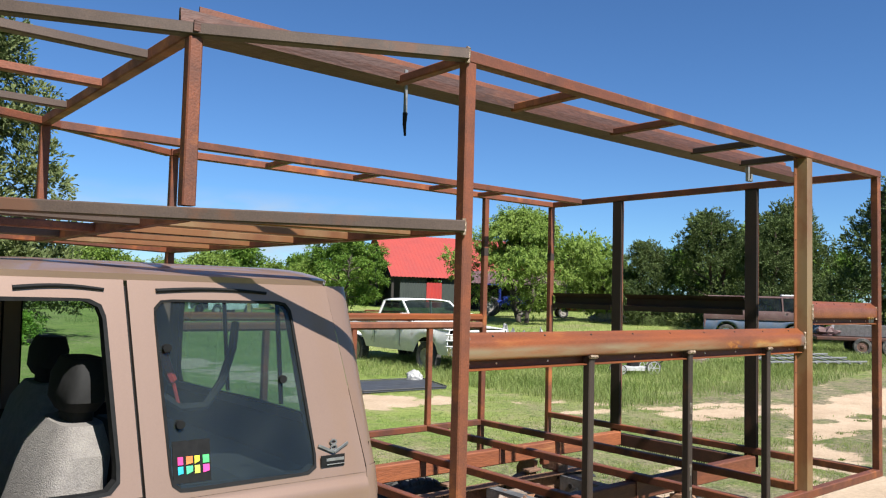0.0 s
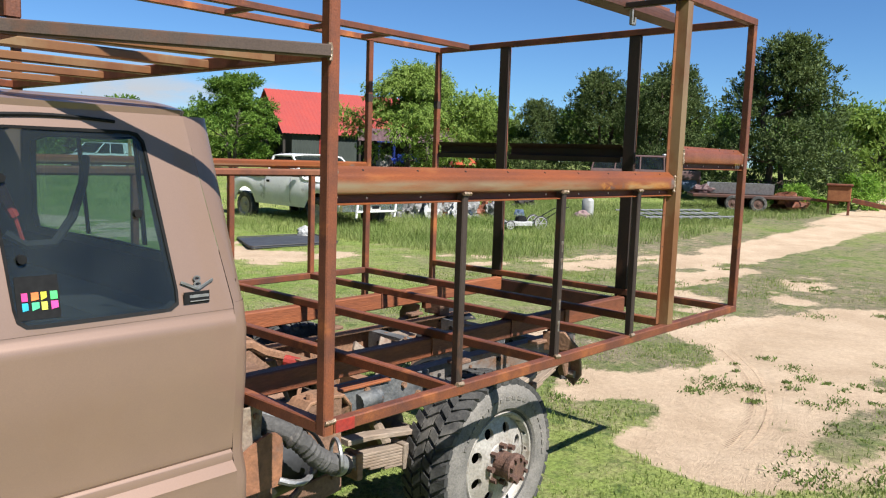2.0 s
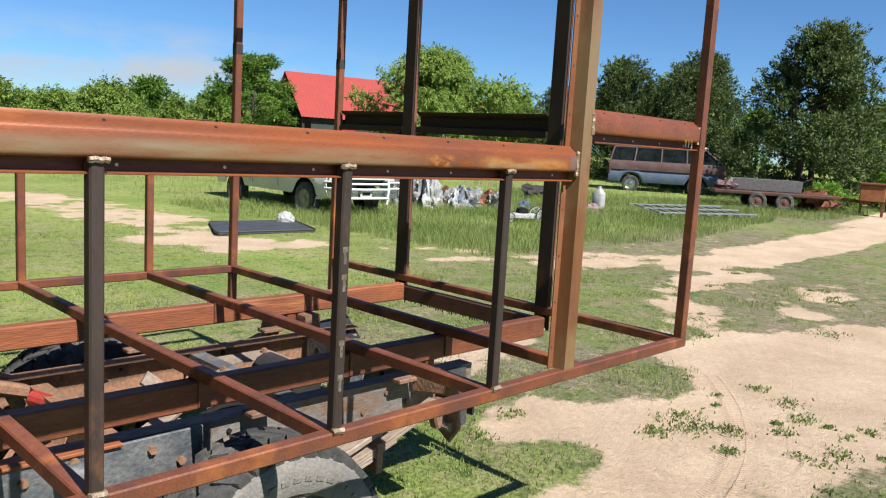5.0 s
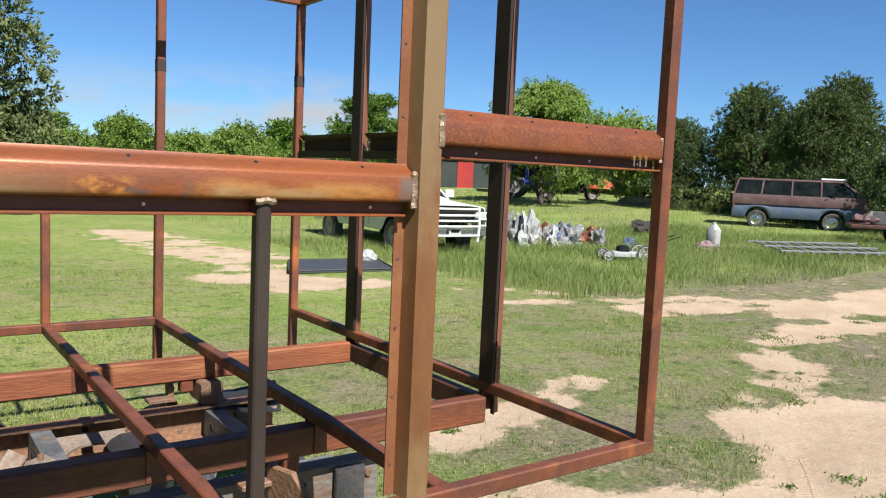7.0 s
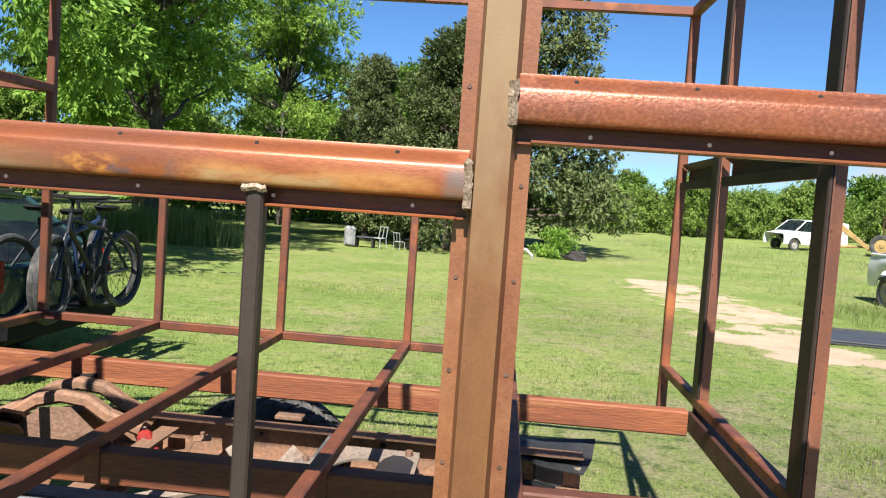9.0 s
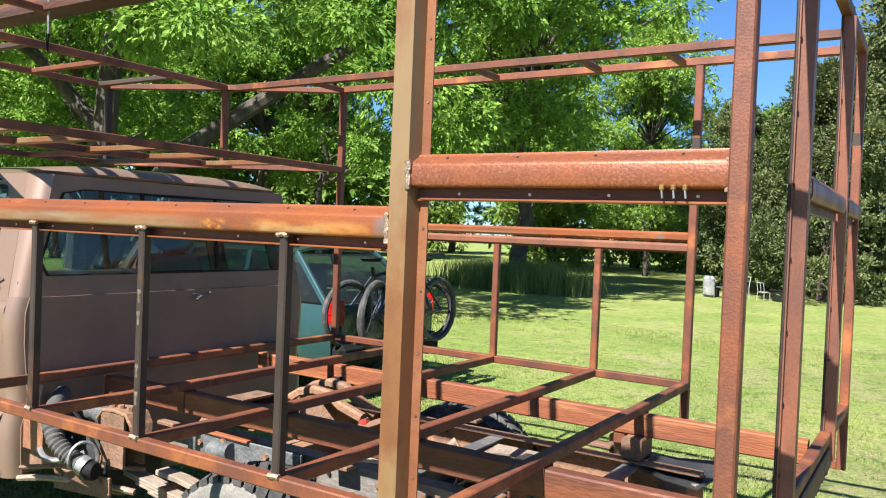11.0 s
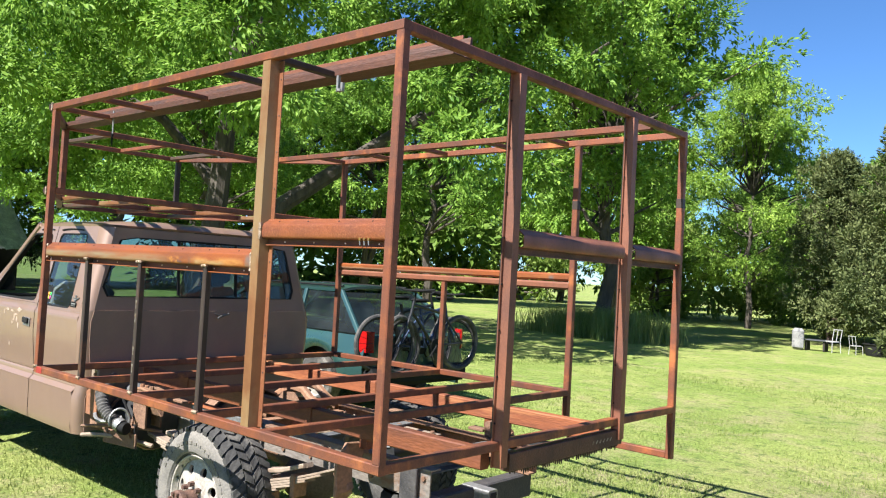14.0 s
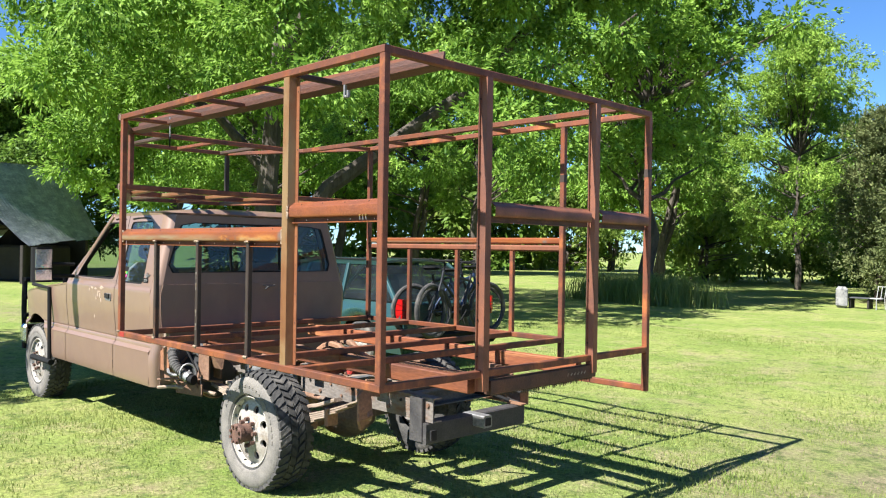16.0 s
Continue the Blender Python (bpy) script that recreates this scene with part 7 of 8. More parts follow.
for y0, y1 in ((-0.95, -0.88), (0.88, 0.95)):
    lump(wp, "bed_rail", (-2.45, y0, 1.18), (-0.6, y1, 1.24), CARWHITE)
lump(wp, "bed_floor", (-2.42, -0.9, 0.72), (-0.6, 0.9, 0.78), CARWHITE)
lump(wp, "bed_front", (-0.66, -0.92, 0.74), (-0.58, 0.92, 1.22), CARWHITE)
lump(wp, "tailgate", (-2.48, -0.92, 0.62), (-2.42, 0.92, 1.22), CARWHITE)
lump(wp, "grille", (2.56, -0.62, 0.76), (2.62, 0.62, 1.02), TRIM)
lump(wp, "bumper", (2.58, -0.95, 0.48), (2.74, 0.95, 0.70), CHROME)
lump(wp, "plate", (2.78, -0.16, 0.52), (2.795, 0.16, 0.67), LAMPLENS, 0.004, "pale licence plate")
bm = bmesh.new()
bar(bm, (2.80, -0.11, 0.595), (2.80, 0.11, 0.595), rect(0.004, 0.06, 0.001))
part("plate_bar", bm, TRIM, wp)
for z in (0.50, 0.70, 0.82, 0.94, 1.08):
    bm = bmesh.new()
    w = 0.58 if z > 0.75 else 0.62
    tube_along(bm, [(2.84, -w, z), (2.86, 0, z), (2.84, w, z)], 0.024, 8)
    part("guard_bar", bm, CARWHITE, wp, "white pipe guard bar", True)
for s in (-1, 1):
    bm = bmesh.new()
    tube_along(bm, [(2.80, s * 0.60, 0.36), (2.85, s * 0.60, 0.7), (2.84, s * 0.58, 1.12)], 0.03, 8)
    part("guard_post", bm, CARWHITE, wp, "white pipe guard post", True)
    for z in (0.72, 0.86, 1.0):
        bm = bmesh.new()
        tube_along(bm, [(2.84, s * 0.60, z), (2.82, s * 0.92, z), (2.62, s * 1.02, z)], 0.02, 8)
        part("guard_wing", bm, CARWHITE, wp, "", True)

# dark teal estate car beside the cab, with a bicycle rack
wag = thing("estate_car", "dark teal estate car parked beside the truck", "car", at=(-3.78, 5.03, 0), rz=180)
top = lambda x: float(np.interp(x, (-2.3, 0.8, 1.0, 2.3), (0.92, 0.92, 0.90, 0.78)))
for s in (-1, 1):
    car_side(wag, s, -2.3, 2.3, 0.88, top, (-1.45, 1.4), 0.32, 0.28, CARGREEN)
    for x in (-1.45, 1.4):
        round_wheel(wag, x, s * 0.77, 0.32, 0.2)
    bm = bmesh.new()
    grid_mesh(bm, [[(x, s * y, z) for x, y in ((-2.20, 0.884), (-2.34, 0.845), (-2.375, 0.775))] for z in (0.74, 0.85, 0.98)])
    thicken(bm, 0.03)
    part("tail_light", bm, REDLENS, wag, "red wraparound tail light", True)
deck(wag, "bonnet", 0.9, 2.3, 0.88, top, CARGREEN)
cabin(wag, -2.2, 1.05, -1.62, 0.25, 0.94, 1.40, 0.84, 0.64, CARGREEN, CARGLASS, ((-1.05, -0.95), (0.0, -0.05)))
lump(wag, "tailgate", (-2.36, -0.82, 0.50), (-2.26, 0.82, 0.94), CARGREEN, 0.03)
lump(wag, "rear_bumper", (-2.44, -0.86, 0.34), (-2.26, 0.86, 0.56), TRIM, 0.05)
lump(wag, "front_bumper", (2.24, -0.86, 0.28), (2.42, 0.86, 0.6), CARGREEN, 0.05)
for s in (-1, 1):
    bm = bmesh.new()
    tube_along(bm, [(-1.55, s * 0.56, 1.47), (0.2, s * 0.56, 1.47)], 0.015, 6)
    part("roof_rail", bm, TRIM, wag)
# added white block imitates the pale reflection in the rear glass
lump(wag, "reflection_block", (-1.2, -0.4, 0.9), (-0.9, 0.0, 1.25), CARWHITE, 0.08, "pale block behind the glass, standing in for a reflection")

BIKEDARK = material("black_bicycle_paint", (0.015, 0.016, 0.02), (0.03, 0.03, 0.035), 10, 0.3, 0.2, 0)
BIKEBLUE = material("blue_bicycle_paint", (0.05, 0.09, 0.20), (0.04, 0.07, 0.15), 10, 0.3, 0.2, 0)


def bicycle(colour, label, at, turn, steer=0.2):
    """A bicycle along its own x axis, wheels 0.66 m, standing on z = 0."""
    b = thing("bicycle", label, "bicycle", "bicycles on the rack", at, turn)
    b.scale = (0.95, 0.95, 0.95)
    r = 0.325
    for name, x, rot in (("rear_wheel", -0.53, 0), ("front_wheel", 0.53, steer)):
        bm = bmesh.new()
        pts = [(x + r * math.cos(a) * math.cos(rot), r * math.cos(a) * math.sin(rot), r + r * math.sin(a)) for a in np.linspace(0, 6.2832, 41)]
        tube_along(bm, pts, 0.029, 8)
        w = part(name, bm, RUBBER, b, "", True)
        bm = bmesh.new()
        tube_along(bm, [(x + (r - 0.03) * math.cos(a) * math.cos(rot), (r - 0.03) * math.cos(a) * math.sin(rot), r + (r - 0.03) * math.sin(a)) for a in np.linspace(0, 6.2832, 37)], 0.010, 6)
        for k in range(20):
            a = 2 * math.pi * k / 20
            tube_along(bm, [(x, (0.02 if k % 2 else -0.02), r), (x + (r - 0.03) * math.cos(a) * math.cos(rot), (r - 0.03) * math.cos(a) * math.sin(rot), r + (r - 0.03) * math.sin(a))], 0.0022, 4)
        part("rim_and_spokes", bm, BIKEDARK, w)
    fr = {"seat_tube": ((-0.06, 0, 0.30), (-0.20, 0, 0.80)), "down_tube": ((-0.06, 0, 0.30), (0.34, 0, 0.72)), "top_tube": ((-0.17, 0, 0.70), (0.32, 0, 0.80)), "head_tube": ((0.35, 0, 0.68), (0.31, 0, 0.84)), "chain_stay": ((-0.06, 0.04, 0.30), (-0.53, 0.05, 0.325)), "seat_stay": ((-0.17, 0.03, 0.70), (-0.53, 0.05, 0.325)), "fork": ((0.36, 0, 0.68), (0.53, 0.04, 0.325)), "fork_leg": ((0.36, 0, 0.68), (0.53, -0.04, 0.325))}
    for n, (p, q) in fr.items():
        bm = bmesh.new()
        tube_along(bm, [p, q], 0.019 if "tube" in n else 0.012, 8)
        part(n, bm, colour, b, "", True)
    bm = bmesh.new()
    seat_block(bm, [((-0.22, 0, 0.86), 0.05, 0.10), ((-0.22, 0, 0.89), 0.075, 0.135), ((-0.22, 0, 0.905), 0.06, 0.12)])
    part("saddle", bm, TRIM, b, "black saddle", True)
    bm = bmesh.new()
    tube_along(bm, [(0.31, 0, 0.84), (0.29, 0, 0.94), (0.36, 0, 0.97)], 0.014, 8)
    tube_along(bm, [(0.28, -0.31, 0.99), (0.36, -0.12, 0.97), (0.36, 0.12, 0.97), (0.28, 0.31, 0.99)], 0.014, 8)
    part("handlebar", bm, TRIM, b, "", True)
    bm = bmesh.new()
    lathe(bm, [(0.09, 0.045), (0.09, 0.052), (0.02, 0.052)], (-0.06, 0, 0.30), "y", 20)
    tube_along(bm, [(-0.06, 0.06, 0.30), (0.05, 0.06, 0.17)], 0.010, 6)
    tube_along(bm, [(-0.06, -0.06, 0.30), (-0.17, -0.06, 0.43)], 0.010, 6)
    part("crank", bm, TRIM, b)


bicycle(BIKEDARK, "black mountain bicycle hung on the car's rear rack", (-1.36, 4.82, 0.54), 84, 0.5)
bicycle(BIKEBLUE, "blue mountain bicycle hung on the car's rear rack", (-1.20, 4.95, 0.52), 95, -0.5)
bicycle(BIKEDARK, "dark bicycle hung outermost on the rear rack", (-1.04, 4.80, 0.56), 268, 0.25)
bm = bmesh.new()
tube_along(bm, [(-1.5, 4.75, 0.45), (-0.95, 4.75, 0.45)], 0.03, 8)
tube_along(bm, [(-1.45, 4.75, 0.45), (-1.42, 4.75, 1.18), (-0.95, 4.75, 1.2)], 0.02, 8)
part("rack_arm", bm, TRIM, wag, "black bicycle rack", True)

# old flat-nosed van
vdir = math.degrees(math.atan2(12.17 - 15.8, 29.07 - 26.98))
van = thing("van", "rusty old two-tone maroon and blue passenger van", "van", at=(28.3, 14.15, float(gz(28.3, 14.15)) - 0.08), rz=vdir)
for s in (-1, 1):
    car_side(van, s, -2.15, 2.15, 0.86, lambda x: 0.86, (-1.3, 1.15), 0.33, 0.40, VANLOW, "lower_side")
    car_side(van, s, -2.15, 2.15, 0.88, lambda x: 1.22, (), 0.3, 0.86, VANTOP, "upper_side", 0.02)
    for x in (-1.3, 1.15):
        round_wheel(van, x, s * 0.74, 0.33, 0.18, CHROME)
    lump(van, "headlight", (2.12, s * 0.62 - 0.15, 0.86), (2.20, s * 0.62 + 0.15, 1.0), LAMPLENS, 0.03)
lump(van, "nose", (2.0, -0.86, 0.5), (2.17, 0.86, 1.22), VANTOP, 0.06)
lump(van, "tail", (-2.17, -0.86, 0.5), (-2.05, 0.86, 1.22), VANTOP, 0.04)
lump(van, "bumper", (2.12, -0.88, 0.42), (2.24, 0.88, 0.56), CARWHITE, 0.02)
cabin(van, -2.12, 2.1, -2.0, 1.45, 1.22, 1.72, 0.84, 0.74, VANTOP, CARGLASS, ((-1.2, -1.15), (-0.2, -0.2), (0.75, 0.72)))
lump(van, "roof_junk", (0.7, -0.5, 1.80), (1.5, 0.5, 1.87), CARWHITE, 0.02, "pale scrap on the roof")

# white delivery van far off
dv = thing("van", "white panel van parked far across the field", "van", at=(18.2, 41.9, float(gz(18.2, 41.9)) - 0.04), rz=200)
dv.scale = (0.85, 0.85, 0.85)
for s in (-1, 1):
    car_side(dv, s, -2.4, 2.3, 0.95, lambda x: float(np.interp(x, (-2.4, 1.3, 2.3), (1.25, 1.2, 0.98))), (-1.5, 1.45), 0.35, 0.4, CARWHITE)
    for x in (-1.5, 1.45):
        round_wheel(dv, x, s * 0.82, 0.35)
deck(dv, "bonnet", 1.2, 2.3, 0.95, lambda x: float(np.interp(x, (1.3, 2.3), (1.2, 0.98))), CARWHITE)
cabin(dv, -2.4, 1.5, -2.3, 0.7, 1.22, 1.85, 0.93, 0.82, CARWHITE, CARGLASS, ((-0.9, -0.9), (0.3, 0.2)))
lump(dv, "cargo_side", (-2.38, -0.93, 1.2), (-0.9, 0.93, 1.85), CARWHITE, 0.06)
lump(dv, "tail", (-2.45, -0.92, 0.5), (-2.36, 0.92, 1.85), CARWHITE, 0.05)

# bright vehicles by the barn
bt = thing("tractor", "bright blue tractor by the barn", "tractor", at=(31.8, 32.6, float(gz(31.8, 32.6))), rz=-50)
lump(bt, "hood", (0.1, -0.32, 0.7), (1.5, 0.32, 1.25), BLUE, 0.08)
lump(bt, "cowl", (-0.9, -0.5, 0.6), (0.1, 0.5, 1.0), BLUE, 0.08)
for s in (-1, 1):
    round_wheel(bt, -0.7, s * 0.65, 0.62, 0.32)
    round_wheel(bt, 1.2, s * 0.5, 0.36, 0.2)
bm = bmesh.new()
for x, y in ((-0.95, -0.45), (-0.95, 0.45), (-0.1, -0.45), (-0.1, 0.45)):
    tube_along(bm, [(x, y, 0.9), (x, y, 1.9)], 0.03, 6)
box(bm, (-1.05, -0.6, 1.9), (0.05, 0.6, 1.96), 0.02)
part("canopy", bm, BLUE, bt)
oc = thing("wheelbarrow_cart", "orange tipped cart in the shade of the trees", "cart", at=(34.6, 29.6, float(gz(34.6, 29.6))), rz=-40)
bm = bmesh.new()
seat_block(bm, [((0, 0, 0.45), 0.6, 0.5), ((0, 0, 0.7), 1.15, 0.8), ((0, 0, 1.0), 0.9, 0.6), ((0, 0, 1.22), 0.4, 0.3)])
part("tub", bm, ORANGE, oc, "", True)
round_wheel(oc, -0.5, 0.8, 0.3)
round_wheel(oc, -0.5, -0.8, 0.3)

# ---- barn, far shed, tin shed ----
REDTIN = material("red_painted_roof_tin", (0.50, 0.075, 0.055), (0.43, 0.06, 0.048), 0.8, 0.45, 0, 0.05, 30)
BARNWALL = material("dark_green_barn_siding", (0.05, 0.065, 0.055), (0.04, 0.052, 0.045), 1, 0.7, 0, 0.1, 20)
BARNRED = material("red_barn_door", (0.55, 0.04, 0.03), (0.45, 0.035, 0.03), 1, 0.6, 0, 0.05)
DARKWOOD = material("dark_old_timber", (0.035, 0.028, 0.024), (0.06, 0.05, 0.042), 3, 0.9, 0, 0.4, 30)
TIN = material("weathered_corrugated_tin", (0.34, 0.37, 0.42), (0.66, 0.69, 0.74), 1.6, 0.34, 0.7, 0.3, 14, spots=(0.72, 0.74, 0.78), spot_scale=2.2, spot_at=0.57, spot_soft=0.05, stretch=(1, 1, 2.5))

bz = float(gz(35, 46)) - 0.1
barn = thing("barn", "big barn with a red tin roof and dark green siding", "barn", at=(34.4, 46.4, bz), rz=-15)


def ribbed(rows_a, rows_b, n, depth):
    """A ribbed sheet between two edge lines, ribs running from one to the other."""
    a0, a1, b0, b1 = (Vector(p) for p in (*rows_a, *rows_b))
    nrm = (a1 - a0).cross(b0 - a0).normalized()
    bm = bmesh.new()
    A, Bt = [], []
    for i in range(n * 2 + 1):
        t = i / (n * 2)
        o = nrm * (depth if i % 2 else 0)
        A.append(a0.lerp(a1, t) + o)
        Bt.append(b0.lerp(b1, t) + o)
    grid_mesh(bm, [A, Bt])
    return bm


ln = 16.0
bm = ribbed(((-0.9, -0.4, 2.45), (ln, -0.4, 2.45)), ((-0.9, 3.6, 5.9), (ln, 3.6, 5.9)), 52, 0.03)
part("roof_slope", bm, REDTIN, barn, "red ribbed tin roof")
bm = ribbed(((-0.9, 3.6, 5.9), (ln, 3.6, 5.9)), ((-0.9, 7.6, 2.45), (ln, 7.6, 2.45)), 52, 0.03)
part("roof_slope", bm, REDTIN, barn)
bm = ribbed(((0, 0, 0), (2.2, 0, 0)), ((0, 0, 2.6), (2.2, 0, 2.6)), 10, 0.03)
part("wall", bm, BARNWALL, barn)
bm = ribbed(((2.2, -0.05, 0), (3.5, -0.05, 0)), ((2.2, -0.05, 2.1), (3.5, -0.05, 2.1)), 5, 0.03)
part("door", bm, BARNRED, barn, "red barn door")
bm = ribbed(((3.5, 0, 0), (ln, 0, 0)), ((3.5, 0, 2.6), (ln, 0, 2.6)), 40, 0.03)
part("wall", bm, BARNWALL, barn)
bm = bmesh.new()
grid_mesh(bm, [[(0.6, 0, 0), (0.6, 7.2, 0)], [(0.6, 0, 2.6), (0.6, 7.2, 2.6)], [(0.6, 3.55, 5.7), (0.6, 3.65, 5.7)]])
thicken(bm, 0.1)
part("gable", bm, DARKWOOD, barn)
for x, y, z in ((-0.6, 0.1, 2.4), (-0.6, 7.1, 2.4), (-0.6, 3.6, 5.7)):
    bm = bmesh.new()
    bar(bm, (x, y, 0), (x, y, z), rect(0.2, 0.2, 0.02), (0, 1, 0))
    part("post", bm, DARKWOOD, barn)
leanto = thing("open_shed", "low rusty open lean-to under the mesquite", "shed", at=(37.5, 38.0, float(gz(37.5, 38))), rz=-40)
bm = ribbed(((-3, -2, 1.9), (4, -2, 1.9)), ((-3, 3, 2.9), (4, 3, 2.9)), 22, 0.03)
part("roof", bm, VANTOP, leanto)
for x in (-2.9, 0.5, 3.9):
    for y, z in ((-1.9, 1.92), (2.9, 2.86)):
        bm = bmesh.new()
        bar(bm, (x, y, -0.1), (x, y, z), rect(0.14, 0.14, 0.02), (0, 1, 0))
        part("post", bm, DARKWOOD, leanto)
lump(leanto, "back_wall", (-3, 2.95, 0), (4, 3.05, 2.7), DARKWOOD)

shed = thing("tin_shed", "dark open shed under a sagging patched tin roof", "shed", at=(-31.0, 6.5, 0), rz=30)


def sagging(a0, a1, b0, b1, n, m, sag, seed):
    """An old ribbed roof slope from ridge a to eave b, dipping in the middle and uneven sheet by sheet."""
    a0, a1, b0, b1 = (Vector(p) for p in (a0, a1, b0, b1))
    rnd = random.Random(seed)
    lift = [rnd.uniform(-0.03, 0.03) for _ in range(n // 8 + 2)]
    rows = []
    for j in range(m + 1):
        v = j / m
        row = []
        for i in range(n + 1):
            u = i / n
            p = a0.lerp(a1, u).lerp(b0.lerp(b1, u), v)
            p.z += -sag * math.sin(math.pi * v) + (0.035 if i % 2 else 0) + lift[i // 8] * (1 + v) + 0.05 * noise.noise(Vector((u * 3, v * 4, seed)))
            row.append(p)
        rows.append(row)
    bm = bmesh.new()
    grid_mesh(bm, rows)
    return bm


part("roof_sheet", sagging((1.6, -2.2, 4.75), (1.2, 4.2, 5.05), (3.9, -1.0, 1.5), (2.5, 4.8, 1.9), 64, 10, 0.32, 3), TIN, shed, "blue-grey patched tin with bright edges")
part("roof_sheet", sagging((1.2, 4.2, 5.05), (1.6, -2.2, 4.75), (-2.6, 4.4, 1.9), (-2.2, -2.2, 1.8), 64, 10, 0.25, 5), TIN, shed)
bm = bmesh.new()
grid_mesh(bm, [[(-2.4, 4.0, 0), (2.3, 4.0, 0)], [(-2.4, 4.0, 1.8), (2.3, 4.0, 1.8)], [(1.1, 4.0, 4.8), (1.3, 4.0, 4.8)]])
thicken(bm, 0.08)
part("end_wall", bm, DARKWOOD, shed)
lump(shed, "side_wall", (-2.4, -2.0, 0), (-2.3, 3.9, 1.8), DARKWOOD)
for x, y, z in ((3.5, -0.9, 1.5), (2.4, 3.9, 1.75), (1.5, -1.9, 4.4)):
    bm = bmesh.new()
    bar(bm, (x, y, -0.1), (x, y, z), rect(0.16, 0.16, 0.02), (0, 1, 0))
    part("post", bm, DARKWOOD, shed)
lump(shed, "loft_floor", (-2.2, -1.6, 2.2), (1.9, 3.8, 2.32), DARKWOOD)
lump(shed, "storage_bin", (-1.5, 0.5, 0), (2.1, 3.4, 1.5), DARKWOOD, 0.1)

# ---- scrap in the grass ----
WHITEPLASTIC = material("dirty_white_plastic", (0.62, 0.62, 0.60), (0.5, 0.49, 0.46), 6, 0.6, 0, 0.1)
TARP = material("grey_white_tarpaulin", (0.44, 0.43, 0.41), (0.25, 0.245, 0.24), 5, 0.7, 0, 0.3, 30, spots=(0.13, 0.13, 0.14), spot_scale=6, spot_at=0.54)
GREYPLATE = material("blue_grey_rubber_mat", (0.075, 0.08, 0.092), (0.055, 0.058, 0.066), 3, 0.55, 0, 0.1, 60)
ORANGEWOOD = material("orange_rusted_box", (0.42, 0.16, 0.055), (0.32, 0.11, 0.04), 6, 0.8, 0, 0.2)
PINK = material("faded_pink_cloth", (0.46, 0.30, 0.29), (0.30, 0.20, 0.20), 6, 0.9, 0, 0.2)

mat_ = thing("truck_bed_cover", "flat dark grey bed cover lying on bare sand", "bed cover")
bm = bmesh.new()
lp = round_loop([(6.72, 10.42), (8.68, 10.24), (9.22, 11.78), (7.42, 11.96)], 0.14, 5)
f = bm.faces.new([bm.verts.new((p.x, p.y, 0.03)) for p in lp])
thicken(bm, 0.035)
for v in bm.verts:
    v.co.z = max(v.co.z, 0.004)
part("panel", bm, GREYPLATE, mat_)
bm = bmesh.new()
tube_along(bm, [(p.x, p.y, 0.045) for p in lp + lp[:1]], 0.012, 6)
part("rim_bead", bm, HITCH, mat_, "dark grey edge bead", True)


def crumple(name, label, category, at, size, mat, seed, n=2, rough=0.35, group=""):
    """A crumpled lump with an uneven hull."""
    bm = bmesh.new()
    bmesh.ops.create_icosphere(bm, subdivisions=n + 1, radius=1.0)
    for v in bm.verts:
        k = 1 + rough * noise.noise(v.co * 1.6 + Vector((seed, 0, 0))) + rough * 0.6 * noise.noise(v.co * 4.2 + Vector((0, seed, 0)))
        v.co = Vector((v.co.x * size[0] * k, v.co.y * size[1] * k, max(-0.2, v.co.z) * size[2] * k + 0.15 * size[2]))
    ob = part(name, bm, mat)
    ob.matrix_basis = pose(at[0], at[1], float(gz(at[0], at[1])) + (at[2] if len(at) > 2 else 0), 0, 0, seed * 57)
    return tagged(ob, label, category, group)


crumple("bag", "crumpled white plastic bag on the bed cover", "bag", (9.0, 11.75, 0.04), (0.22, 0.16, 0.15), WHITEPLASTIC, 1)
rs = random.Random(71)
for i in range(13):
    x, y = 14.0 + 0.16 * i + rs.uniform(-0.2, 0.2), 13.95 - 0.13 * i + rs.uniform(-0.3, 0.3)
    mt, lb = ((TARP, "crumpled grey-white tarpaulin in tall grass"), (WHITEPLASTIC, "torn white plastic sheeting in tall grass"), (TARP, "crumpled grey-white tarpaulin in tall grass"), (VANLOW, "dented blue-grey scrap panel in tall grass"), (RUST, "rusty scrap iron in tall grass"))[(0, 1, 2, 0, 1, 4, 2, 1, 3, 0, 3, 2, 4)[i]]
    crumple("scrap_piece", lb, "scrap", (x, y), (rs.uniform(0.28, 0.5), rs.uniform(0.15, 0.3), rs.uniform(0.3, 0.72 - 0.03 * i)), mt, i + 3, 3, 0.85, "scrap heap in the grass")
for i in range(6):
    pk = thing("timber_plank", "orange-brown plank lying in the white pickup's bed", "plank", "planks in the pickup bed", (11.45 + 0.12 * (i % 3), 16.2 + 0.08 * i, 1.22 + 0.07 * (i // 2)), -92 + 9 * (i % 3))
    lump(pk, "board", (-0.75, -0.07, -0.02), (0.75, 0.07, 0.02), ORANGEWOOD, 0.004)
crumple("cloth_heap", "faded pink cloth heap beside the white jug", "cloth", (17.95, 10.5), (0.30, 0.22, 0.2), PINK, 11)
crumple("scrap_piece", "faded blue scrap lump in tall grass", "scrap", (16.4, 11.6), (0.2, 0.16, 0.22), VANLOW, 12)
crumple("scrap_piece", "brown weathered branch heap in tall grass", "scrap", (20.2, 14.2), (0.8, 0.4, 0.3), DARKWOOD, 13, 2, 0.7)
crumple("scrap_piece", "grey sacks under the trees", "scrap", (33.0, 25.4), (1.6, 0.6, 0.5), TARP, 14, 2, 0.6)
